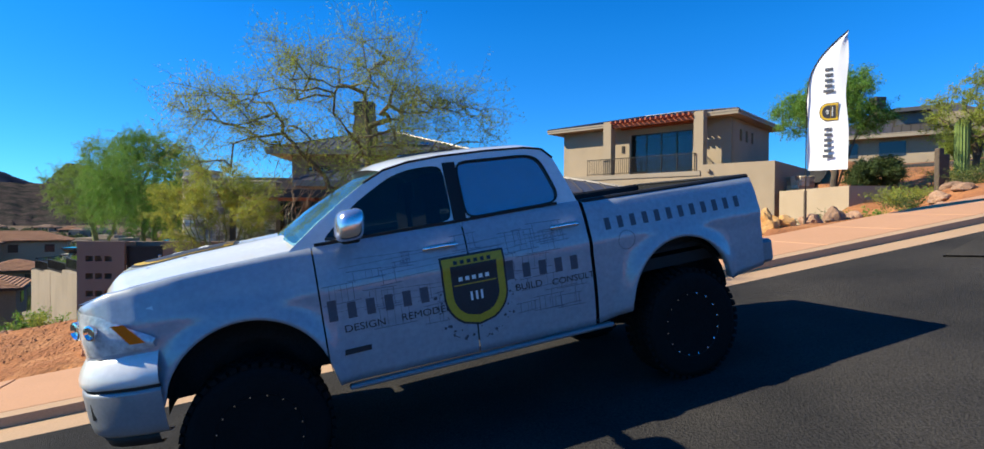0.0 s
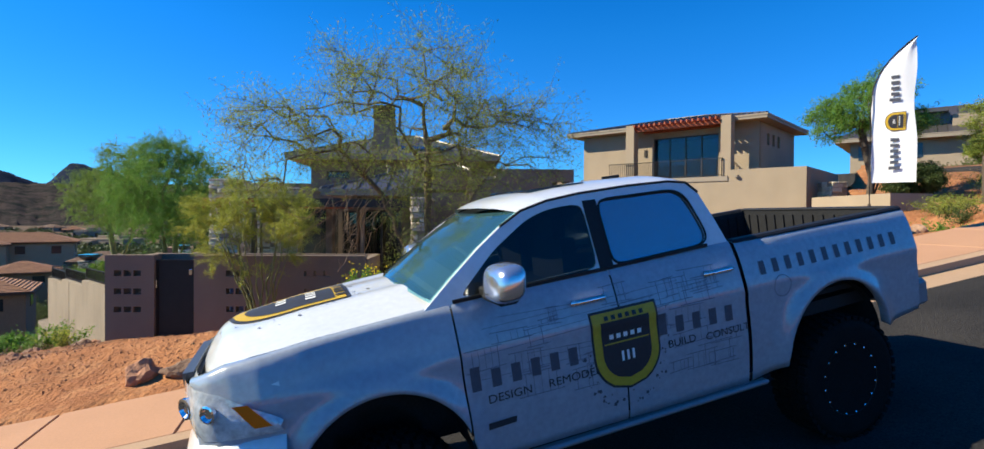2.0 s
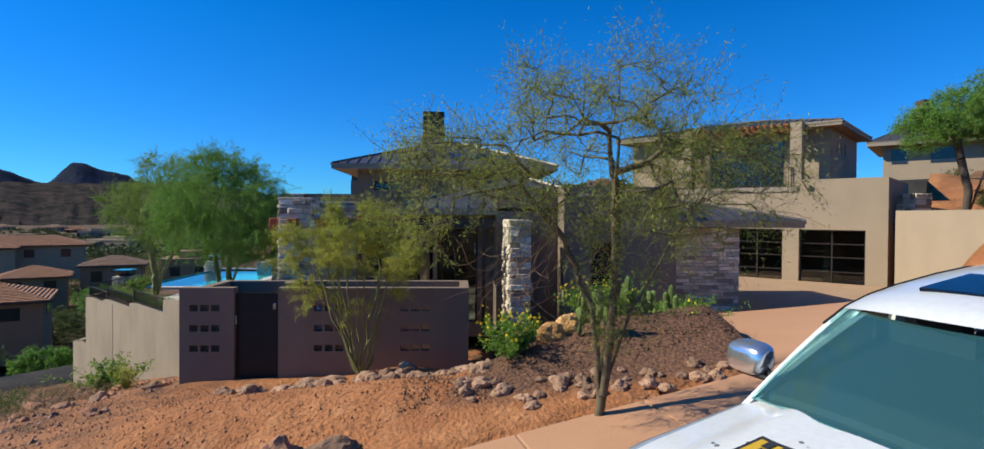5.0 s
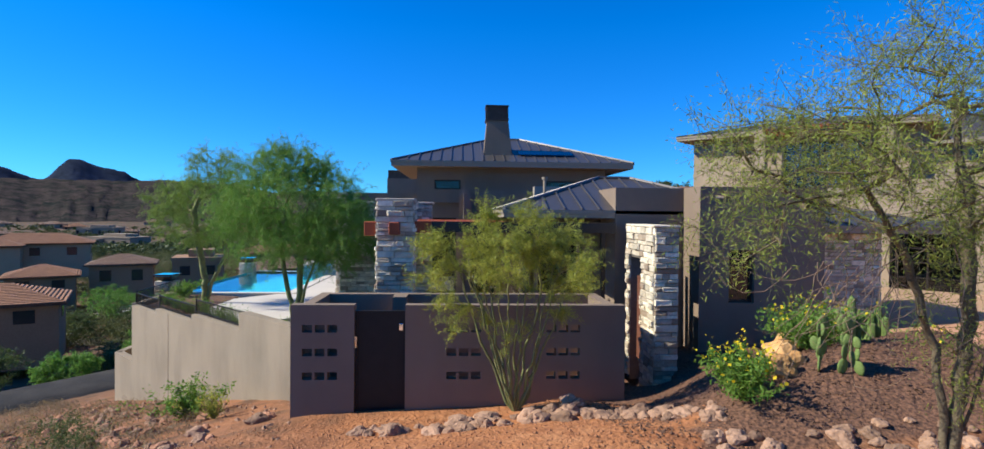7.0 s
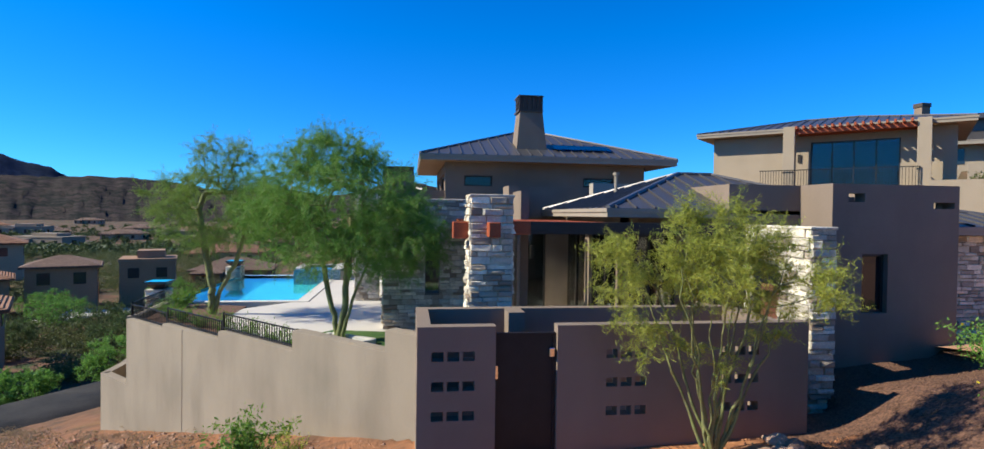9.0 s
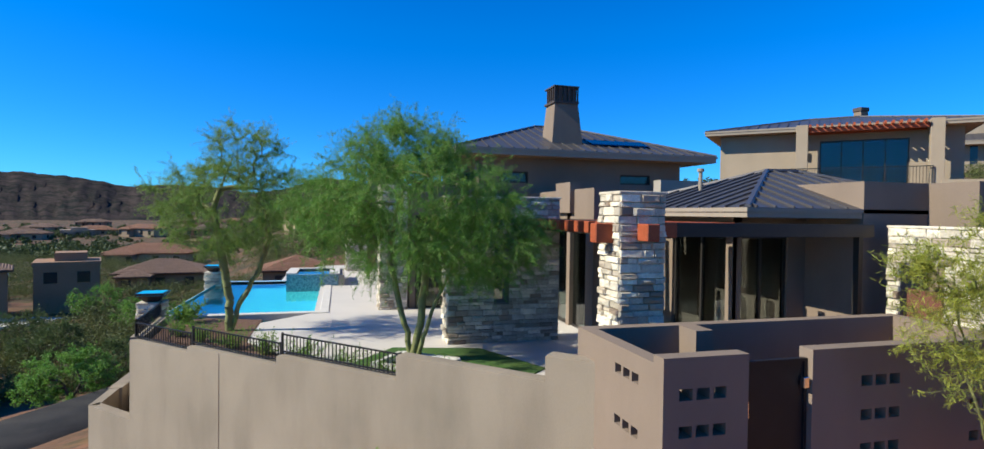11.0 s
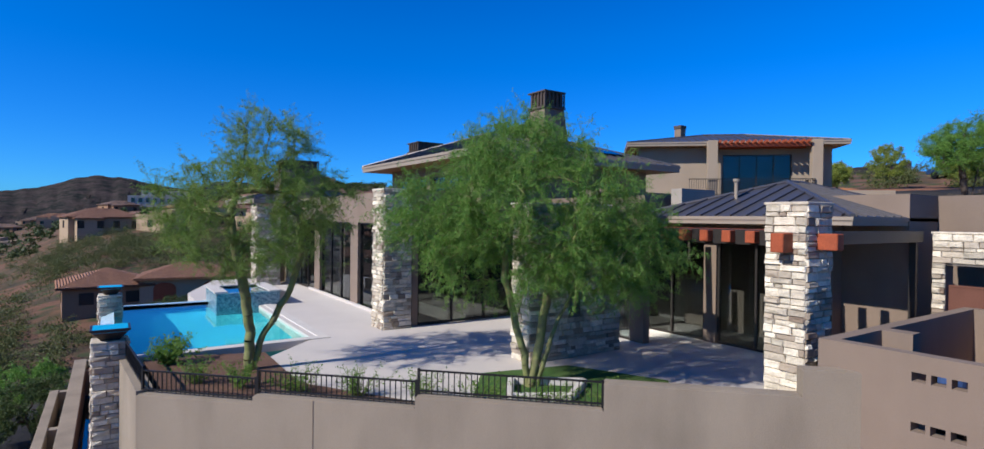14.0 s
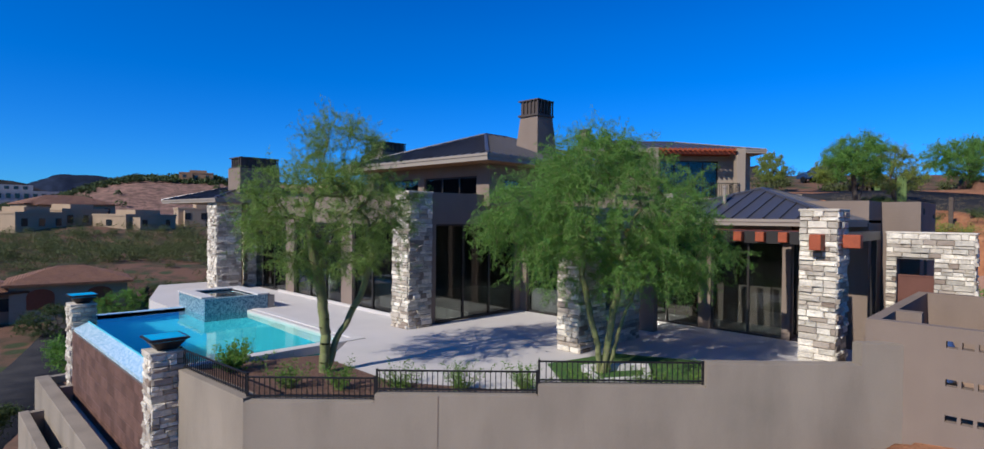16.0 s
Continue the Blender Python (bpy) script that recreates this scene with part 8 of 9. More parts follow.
column_cactus(18.2, 21.1, 2.4, 0.25, 0, 1, "tall ribbed saguaro cactus on the slope")
column_cactus(-1.8, 12.6, 0.75, 0.06, 4, 2, "cluster of slim ribbed column cacti")
column_cactus(-0.6, 13.6, 0.6, 0.06, 4, 3, "cluster of slim ribbed column cacti")
column_cactus(30, 24.5, 2.8, 0.25, 0, 4, "tall ribbed saguaro cactus beside the upper street")

# ---------------------------------------------------------------- boulders


def boulder_mesh(seed, mat):
    bm = bmesh.new()
    bmesh.ops.create_icosphere(bm, subdivisions=3, radius=1)
    o = Vector((seed * 7.3, seed * 3.1, seed * 1.7))
    for v in bm.verts:
        n = v.co.normalized()
        k = 1 + 0.35 * noise.noise(n * 1.3 + o) + 0.16 * noise.noise(n * 3.1 + o) + 0.06 * noise.noise(n * 7 + o)
        v.co = n * k
        v.co.z = max(v.co.z, -0.55)
    me = mesh_of(bm, "boulder")
    me.materials.append(mat)
    return me


BOULD = {m.name: [boulder_mesh(k, m) for k in range(4)] for m in (ROCK, ROCK_RED, ROCK_OCHRE)}


def boulder(x, y, sx, sy, sz, mat, label, seed, sink=0.35, group="", z=None):
    ob = new("boulder", BOULD[mat.name][seed % 4])
    zz = float(ground_height(x, y)) if z is None else z
    ob.matrix_world = Matrix.Translation((x, y, zz + sz * (0.5 - sink))) @ Matrix.Rotation(seed * 1.7, 4, "Z") @ Matrix.Diagonal((sx, sy, sz, 1))
    tagged(ob, label, "boulder", group)


boulder(-7.2, 9.4, 0.32, 0.24, 0.2, ROCK_RED, "reddish boulder lying in the soil", 1)
boulder(-6.5, 9.35, 0.34, 0.22, 0.16, ROCK, "flat tan boulder lying in the soil", 2)
rb = random.Random(9)
EDGE = [(-9.4, 13.4), (-7.5, 13.15), (-5.8, 13.4), (-4.95, 12.3), (-4.6, 11.2), (-4.65, 10.5), (-3.9, 10.2), (-3.1, 10.35), (-2.0, 10.1), (-1.0, 10.3)]
edge_l = np.concatenate([[0], np.cumsum([math.hypot(b_[0] - a_[0], b_[1] - a_[1]) for a_, b_ in zip(EDGE, EDGE[1:])])])
for k in range(120):
    t = k / 119 * edge_l[-1]
    x = float(np.interp(t, edge_l, [q[0] for q in EDGE])) + rb.uniform(-0.3, 0.3)
    y = float(np.interp(t, edge_l, [q[1] for q in EDGE])) + rb.uniform(-0.35, 0.35)
    s = (rb.uniform(0.07, 0.16) if k % 4 else rb.uniform(0.12, 0.2)) * (1.0 if t < 5.5 else 0.68)
    boulder(x, y, s * rb.uniform(1, 1.5), s, s * rb.uniform(0.6, 0.9), ROCK, "pale tan boulder edging the gravel bed", k, group="boulders edging the gravel bed")
for k in range(7):
    boulder(-3.4 + 0.17 * k + rb.uniform(-0.1, 0.1), 11.9 + rb.uniform(-0.15, 0.15) + 0.24 * k, rb.uniform(0.2, 0.34), 0.24, rb.uniform(0.18, 0.28), ROCK_OCHRE, "ochre yellow boulder in the gravel bed", k, group="ochre boulders")
for k in range(9):
    boulder(5.3 + 0.33 * k + rb.uniform(-0.1, 0.1), 12.35 + rb.uniform(-0.3, 0.4) + 0.1 * k, rb.uniform(0.16, 0.36), 0.24, rb.uniform(0.16, 0.36), ROCK_OCHRE if k < 4 else ROCK, "ochre boulder on the bank beside the pavement" if k < 4 else "tan boulder on the bank beside the pavement", k, group="boulders beside the pavement")
for k in range(10):
    boulder(8.4 + 0.55 * k, 13.8 + 0.22 * k + rb.uniform(-0.5, 0.6), rb.uniform(0.15, 0.4), 0.25, rb.uniform(0.12, 0.25), ROCK, "tan boulder on the slope", k + 3, group="boulders on the slope")
for k in range(130):
    t = rb.random()
    x, y = -11.6 - 9 * t + rb.uniform(-1.2, 0.4), 14.6 + 9.5 * t + rb.uniform(-2.6, 0.6)
    if x + y > 4.9:
        continue
    s = rb.uniform(0.05, 0.17)
    boulder(x, y, s * 1.3, s, s * 0.8, ROCK if k % 2 else ROCK_RED, "stone lying on the slope below the wall", k, group="stones below the wall")
# gravel and pebbles on the beds: uncountable
rgp = np.random.default_rng(12)
peb = []
while len(peb) < 9000:
    x, y = rgp.uniform(-5.8, 3.5), rgp.uniform(10.0, 17.2)
    if across(x, y) > 6.6 and (y < 14.3 or x > -4.5):
        peb.append((x, y))
pb = np.array(peb)
pz = ground_height(pb[:, 0], pb[:, 1])
sizes = rgp.uniform(0.012, 0.035, len(pb))
oct_v = np.array([(1, 0, 0), (-1, 0, 0), (0, 1, 0), (0, -1, 0), (0, 0, 0.7), (0, 0, -0.7)])
oct_f = np.array([(0, 2, 4), (2, 1, 4), (1, 3, 4), (3, 0, 4)])
V = (np.stack([pb[:, 0], pb[:, 1], pz + 0.004], -1)[:, None] + oct_v[None] * sizes[:, None, None] * rgp.uniform(0.6, 1.2, (len(pb), 6, 1))).reshape(-1, 3)
F = (np.arange(len(pb))[:, None, None] * 6 + oct_f[None]).reshape(-1, 3)
me = bpy.data.meshes.new("gravel")
me.from_pydata(V.tolist(), [], F.tolist())
me.materials.append(GRAVEL)
tagged(part("gravel", None, None, raw=me), "brown crushed gravel covering the planting bed", "gravel", kind="stuff")
# clods and pebbles on the bare soil
n = 5000
px, py = rgp.uniform(-13, -4.5, n), rgp.uniform(7.0, 14.2, n)
keep = across(px, py) > 6.3
px, py = px[keep], py[keep]
pz = ground_height(px, py)
sizes = rgp.uniform(0.008, 0.035, len(px)) ** 1.0
V = (np.stack([px, py, pz + 0.002], -1)[:, None] + oct_v[None] * sizes[:, None, None] * rgp.uniform(0.6, 1.2, (len(px), 6, 1))).reshape(-1, 3)
F = (np.arange(len(px))[:, None, None] * 6 + oct_f[None]).reshape(-1, 3)
me = bpy.data.meshes.new("clods")
me.from_pydata(V.tolist(), [], F.tolist())
me.materials.append(material("soil_clod", (0.38, 0.165, 0.078), 0.95, scale=6, vary=0.2, fine=40, bump=0.3))
tagged(part("clods", None, None, raw=me), "clods and pebbles of red soil", "soil", kind="stuff")

# broken rubble on the slope below the retaining wall
n = 6000
px, py = rgp.uniform(-24, -10.8, n), rgp.uniform(9.0, 27.0, n)
keep = (px + py < 5.3) & (across(px, py) > 6.2) & ((lumps(px, py, 0.9) > -0.1) | (rgp.random(n) < 0.3))
px, py = px[keep], py[keep]
pz = ground_height(px, py)
sizes = 0.014 + 0.075 * rgp.random(len(px)) ** 3
V = (np.stack([px, py, pz + 0.003], -1)[:, None] + oct_v[None] * sizes[:, None, None] * rgp.uniform(0.5, 1.3, (len(px), 6, 1))).reshape(-1, 3)
F = (np.arange(len(px))[:, None, None] * 6 + oct_f[None]).reshape(-1, 3)
me = bpy.data.meshes.new("rubble")
me.from_pydata(V.tolist(), [], F.tolist())
me.materials.append(material("rubble_stone", (0.34, 0.20, 0.13), 0.95, scale=9, vary=0.35, fine=40, bump=0.4, other=(0.15, 0.085, 0.06)))
tagged(part("rubble", None, None, raw=me), "broken reddish rubble lying on the bare slope", "rubble", kind="stuff")

# ---------------------------------------------------------------- banner
flag = thing("feather_banner", "tall white feather banner with a shield emblem on a pole", "banner")
FX, FY, FZ = 6.5, 12.45, float(ground_height(6.5, 12.45))
CLOTH = material("white_cloth", (0.80, 0.80, 0.82), 0.85, scale=3, vary=0.04, fine=80, bump=0.1)
ts = np.linspace(0, 1, 40)
z_low, z_top = 2.68, 5.72
# cloth: straight mast edge that curves over to the tip
fx = Vector((0.94, 0.0, 0)).normalized()
rows = []
for t in ts:
    z = z_low + (z_top - z_low) * t
    l_ = 0.02 + 0.78 * max(0.0, (t - 0.58) / 0.42) ** 2.2
    r_ = 0.78 + 0.02 * math.sin(t * 9)
    row = []
    for k in np.linspace(0, 1, 9):
        w_ = l_ + (r_ - l_) * k
        row.append((FX + 0.78 * w_, FY - 0.62 * w_ + 0.03 * math.sin(3 * t + 5 * k) + 0.015 * math.sin(14 * t), z))
    rows.append(row)
front = np.array(rows)
cloth_me = grid_mesh("cloth", np.concatenate([front, front[::-1] + np.array((0, 0.006, 0))]), CLOTH)
part("cloth", None, None, flag, "white printed cloth", raw=cloth_me)
pole = [np.array((FX - 0.02, FY, FZ - 0.1)), np.array((FX - 0.02, FY, 4.3))]
for t in np.linspace(0.58, 1, 10):
    pole.append(np.array((FX + 0.78 * 0.78 * ((t - 0.58) / 0.42) ** 2.2, FY - 0.62 * 0.78 * ((t - 0.58) / 0.42) ** 2.2, z_low + (z_top - z_low) * t + 0.01)))
part("pole", None, None, flag, "dark flexible pole", raw=tubes("pole", [(a, b, 0.016, 0.013) for a, b in zip(pole, pole[1:])], BLACKSTEEL))
part("sleeve", mbox(FX - 0.05, FY - 0.03, FZ - 0.1, FX + 0.0, FY + 0.03, FZ + 0.75, bevel=0.01), BARK, flag, "brown post holding the pole")


def flag_y(x, z):
    return FY - 0.62 / 0.78 * (x - FX) - 0.045


emblem(lambda x, z, l: (FX + 0.16 + z * 0.78, flag_y(FX + 0.16 + z * 0.78, 0) - l * 1.5, 3.97 - x), flag, 0.40, 0.38)
for z0, n in ((2.95, 6), (4.4, 5)):
    for i in range(n):
        z = z0 + i * 0.12
        h = 0.20 if i == 0 else 0.15
        bm = bmesh.new()
        bm.faces.new([bm.verts.new((FX + 0.30 + u_ * 0.78, flag_y(FX + 0.3 + u_ * 0.78, w_) - 0.006, w_)) for u_, w_ in ((-h / 2, z), (h / 2, z), (h / 2, z + 0.07), (-h / 2, z + 0.07))])
        part("print_bar", bm, INKGREY, flag, "grey bar of a printed name")

# ---------------------------------------------------------------- neighbours and the valley
far_rng = random.Random(77)
WALLS = [material("valley_stucco_tan", (0.30, 0.225, 0.155), 0.95, scale=0.6, vary=0.1, fine=8, bump=0.0),
         material("valley_stucco_brown", (0.30, 0.175, 0.10), 0.95, scale=0.6, vary=0.1, fine=8, bump=0.0),
         material("valley_stucco_sand", (0.38, 0.27, 0.17), 0.95, scale=0.6, vary=0.1, fine=8, bump=0.0)]
TILES = [material("clay_tile_roof", (0.34, 0.165, 0.09), 0.9, scale=1.5, vary=0.2, fine=6, bump=0.2, other=(0.22, 0.11, 0.07)),
         material("brown_tile_roof", (0.27, 0.165, 0.11), 0.9, scale=1.5, vary=0.2, fine=6, bump=0.2)]
for tm in TILES:
    # courses of curved tiles
    nt_ = tm.node_tree
    wv = nt_.nodes.new("ShaderNodeTexWave")
    wv.bands_direction = "Z"
    wv.inputs["Scale"].default_value = 3.2
    wv.inputs["Distortion"].default_value = 1.5
    ge_ = nt_.nodes.new("ShaderNodeNewGeometry")
    nt_.links.new(ge_.outputs["Position"], wv.inputs["Vector"])
    bu_ = nt_.nodes.new("ShaderNodeBump")
    bu_.inputs["Strength"].default_value = 1.0
    bu_.inputs["Distance"].default_value = 0.25
    nt_.links.new(wv.outputs["Fac"], bu_.inputs["Height"])
    nt_.links.new(bu_.outputs[0], nt_.nodes["Principled BSDF"].inputs["Normal"])
DARKWIN = material("dark_window", (0.02, 0.025, 0.03), 0.1, scale=3, vary=0.05, fine=10, bump=0.0, spec=0.6)


def far_house(x, y, rot, w, d, h, wall, tile, flat=False, label="stucco house with a tiled roof in the valley", arches=False, z=None):
    z = float(ground_height(x, y)) - 0.3 if z is None else z
    m = Matrix.Translation((x, y, z)) @ Matrix.Rotation(radians(rot), 4, "Z")
    ob = thing("valley_house", label, "house", "houses in the valley", at=m)
    bm = bmesh.new()
    box(bm, -w / 2, -d / 2, -3, w / 2, d / 2, h)
    if w > 12:
        box(bm, -w * 0.42, -d / 2 - 3, -3, -w * 0.1, -d / 2 - 0.01, h * 0.92)
    part("wall", bm, wall, ob)
    if flat:
        bm = bmesh.new()
        box(bm, -w / 2 - 0.15, -d / 2 - 0.15, h, w / 2 + 0.15, d / 2 + 0.15, h + 0.5)
        box(bm, -w * 0.2, -d * 0.3, h + 0.5, w * 0.3, d * 0.3, h + 1.6)
        part("parapet", bm, wall, ob)
    else:
        for (x0, y0, x1, y1, zz) in ((-w / 2, -d / 2, w / 2, d / 2, h),) + (((-w * 0.42, -d / 2 - 3, -w * 0.1, -d / 2 + d * 0.4, h * 0.92),) if w > 12 else ()):
            bm = bmesh.new()
            o = 0.6
            rise = min(x1 - x0, y1 - y0) * 0.20
            cx, cy = (x0 + x1) / 2, (y0 + y1) / 2
            run = ((x1 - x0) - (y1 - y0)) / 2
            e = [bm.verts.new(p) for p in ((x0 - o, y0 - o, zz), (x1 + o, y0 - o, zz), (x1 + o, y1 + o, zz), (x0 - o, y1 + o, zz))]
            if run > 0:
                a, b = bm.verts.new((cx - run, cy, zz + rise)), bm.verts.new((cx + run, cy, zz + rise))
                fs = ((e[0], e[1], b, a), (e[1], e[2], b), (e[2], e[3], a, b), (e[3], e[0], a))
            else:
                a, b = bm.verts.new((cx, cy + run, zz + rise)), bm.verts.new((cx, cy - run, zz + rise))
                fs = ((e[0], e[1], a), (e[1], e[2], b, a), (e[2], e[3], b), (e[3], e[0], a, b))
            for f in fs:
                bm.faces.new(f)
            lo = [bm.verts.new(v.co + Vector((0, 0, -0.25))) for v in e]
            for i in range(4):
                bm.faces.new((e[i], e[(i + 1) % 4], lo[(i + 1) % 4], lo[i]))
            bm.faces.new(lo)
            part("roof", bm, tile, ob)
    n = max(2, int(w / 4))
    for i in range(n):
        u = -w / 2 + (i + 0.5) * w / n
        ww = 0.7 if not arches else 1.1
        back = d / 2
        front = -d / 2 - (3.0 if (w > 12 and -w * 0.42 < u < -w * 0.1) else 0)
        if arches:
            bm = bmesh.new()
            arc = [(u - 1.2, 0.0), (u + 1.2, 0.0)] + [(u + 1.2 * math.cos(q * math.pi / 8), 1.5 + 0.7 * math.sin(q * math.pi / 8)) for q in range(9)]
            f_ = [bm.verts.new((px_, front - 0.08, pz_)) for px_, pz_ in arc]
            b_ = [bm.verts.new((px_, front + 0.05, pz_)) for px_, pz_ in arc]
            bm.faces.new(f_)
            bm.faces.new(b_[::-1])
            for q in range(len(arc)):
                bm.faces.new((f_[q], f_[(q + 1) % len(arc)], b_[(q + 1) % len(arc)], b_[q]))
            part("arched_door", bm, REDWOOD, ob, "red arched door")
        else:
            part("window", mbox(u - ww, front - 0.06, h * 0.3, u + ww, front + 0.05, h * 0.75), DARKWIN, ob)
        part("window", mbox(u - ww, back - 0.05, h * 0.3, u + ww, back + 0.06, h * 0.75), DARKWIN, ob)
    part("window", mbox(-w / 2 - 0.06, -0.9, h * 0.3, -w / 2 + 0.05, 0.9, h * 0.75), DARKWIN, ob)
    part("window", mbox(w / 2 - 0.05, -0.9, h * 0.3, w / 2 + 0.06, 0.9, h * 0.75), DARKWIN, ob)
    return ob


# x, y, turn, width, depth, height, wall, tile, flat roof, ground height
SITES = [(-58.5, 92.2, 25, 7.8, 6.5, 3.5, 1, 1, False, -8.6), (-50, 98, 20, 7, 7, 3.2, 1, 1, True, -8.2), (-65.5, 85.5, 32, 7.5, 7, 2.4, 1, 0, False, -8.6), (-47, 54, 30, 9, 7, 2.4, 1, 0, False, -7.4), (-80.6, 105.7, 30, 15, 8, 3.0, 2, 0, False, -5.9),
         (-11.5, 95.7, -8, 10.5, 8.0, 2.8, 2, 0, False, -7.8), (-20.5, 97, 4, 9, 9, 3.0, 1, 0, False, -8.7),
         (-7, 181, 34, 12, 10, 3.9, 2, 0, True, -1.6), (15, 180, 30, 15, 10, 3.4, 2, 0, True, -1.4), (3, 190, 30, 12, 10, 4.2, 2, 0, True, -1.0), (4, 205, 10, 20, 12, 4.0, 2, 0, False, 1.0), (36, 192, -10, 16, 11, 4.0, 2, 0, True, 0.0),
         (-22, 190, 12, 16, 11, 4.0, 2, 0, False, -2.0), (-60, 172, -8, 19, 11, 3.4, 2, 0, False, None), (-44, 120, 6, 13, 10, 3.2, 1, 1, False, None)]
placed = [(s[0], s[1]) for s in SITES]
tries = 0
while len(SITES) < 70 and tries < 5000:
    tries += 1
    hd = far_rng.uniform(-66, 4)
    r = 150 + 430 * far_rng.random() ** 1.2
    x, y = -10 + r * math.sin(radians(hd)), 10 + r * math.cos(radians(hd))
    if hd < -20 and r < 235 or min(math.hypot(x - a, y - b) for a, b in placed) < 24:
        continue
    placed.append((x, y))
    SITES.append((x, y, far_rng.uniform(-30, 30), far_rng.uniform(13, 20), far_rng.uniform(9, 12), far_rng.choice((3.0, 3.4, 4.4)), far_rng.randrange(3), far_rng.randrange(2), far_rng.random() < 0.3, None))
for k, (x, y, rot, w, d, h, wi, ti, fl, zz) in enumerate(SITES):
    far_house(x, y, rot, w, d, h, WALLS[wi], TILES[ti], fl, arches=(k == 5), z=zz,
              label="stucco house with a clay tile roof and red arched doors" if k == 5 else ("flat-roofed stucco house in the valley" if fl else "stucco house with a tiled roof in the valley"))
pale = part("pale_driveway", prism(bmesh.new(), [(-56.2, 80.6), (-50.0, 85.8), (-46.4, 89.6), (-51.5, 91.2), (-55.8, 90.2)], -12.5, float(ground_height(-52, 86)) + 0.35), COPING)
tagged(pale, "pale concrete driveway in the valley", "driveway", kind="structure")
# a long white building and a villa on the hill
white = thing("white_building", "long white two-storey building on the far hillside", "building")
WM = Matrix.Translation((7, 362, 8.6)) @ Matrix.Rotation(radians(-6), 4, "Z")
WHITEWALL = material("white_stucco", (0.46, 0.41, 0.36), 0.95, scale=0.3, vary=0.08, fine=4, bump=0.0)
part("wall", mbox(-20, 0, -14, 18, 10, 4.2, m=WM), WHITEWALL, white)
part("wall", mbox(-14, 3, 4.2, 8, 10, 7.0, m=WM), WHITEWALL, white)
for i in range(11):
    part("window", mbox(-18.5 + i * 3.3, -0.1, 0.6, -16.7 + i * 3.3, 0.1, 2.9, m=WM), DARKWIN, white)
for i in range(6):
    part("window", mbox(-12.8 + i * 3.4, 2.9, 4.9, -11.0 + i * 3.4, 3.1, 6.4, m=WM), DARKWIN, white)
far_house(68, 300, -20, 14, 9, 3.0, WALLS[1], TILES[1], True, label="low flat-roofed villa on top of the bare hill")
# neighbour up the hill: flat-roofed with a metal-clad part
nb = thing("neighbour_house", "flat-roofed tan stucco house with a grey metal wing up the slope", "house")
NM = frame_at(55, 54, -40) @ Matrix.Scale(1.6, 4)
nz = 4.7
part("wall", mbox(-6.6, 0, nz - 4, 1, 6, nz + 3.0, m=NM), STUCCO_UP, nb)
part("wall", mbox(-4.4, -1.2, nz - 4, 1.2, -0.01, nz + 3.4, m=NM), STUCCO_UP, nb)
part("metal_wing", mbox(-6.5, -0.8, nz + 1.6, -4.5, -0.01, nz + 3.6, m=NM), ROOF, nb, "grey standing-seam metal wall")
part("roof_slab", mbox(-6.8, -1.6, nz + 3.602, -4.6, 4, nz + 3.8, m=NM), ROOF, nb, "thin dark roof slab")
for a0, a1, z0, z1, yy in ((-6.4, -5.2, 0.1, 1.5, 0.0), (-2.2, -0.2, 0.4, 2.4, -1.2)):
    part("window", mbox(a0, yy - 0.06, nz + z0, a1, yy + 0.04, nz + z1, m=NM), DARKWIN, nb)
part("wall", mbox(-6, -3.2, nz - 3, 1, -3.0, nz + 0.5, m=NM), STUCCO_UP, nb, "low stucco garden wall")


rear = thing("hill_house", "grey metal-roofed stucco house with a square chimney up the hill", "house")
RM = frame_at(40.5, 63.0, -42)
part("wall", mbox(0.8, 0.9, 4, 17, 12, 10.9, m=RM), STUCCO_UP, rear)
part("window", mbox(1.6, 0.84, 8.6, 3.0, 0.95, 10.2, m=RM), DARKWIN, rear)
part("window", mbox(5.0, 0.84, 8.6, 7.4, 0.95, 10.2, m=RM), DARKWIN, rear)
seam_roof(rear, "roof", RM, -0.6, -0.6, 18, 13, 11.0, 14.6, [(6.0, 6.2), (11.5, 6.2)], seam=0.8, fascia=0.45, label="grey standing-seam hipped roof")
flue = part("chimney", mbox(48.9, 66.2, 11, 50.0, 67.3, 16.1), STUCCO, rear, "square stucco chimney")
part("chimney_cap", mbox(48.8, 66.1, 16.1, 50.1, 67.4, 16.6, bevel=0.04), CHIMCAP, flue)


# two vehicles parked up the street
CARBLUE = material("dark_blue_car_paint", (0.02, 0.035, 0.075), 0.25, scale=3, vary=0.05, fine=20, bump=0.0, coat=0.6)
CARBLACK = material("black_car_paint", (0.015, 0.017, 0.02), 0.25, scale=3, vary=0.05, fine=20, bump=0.0, coat=0.6)


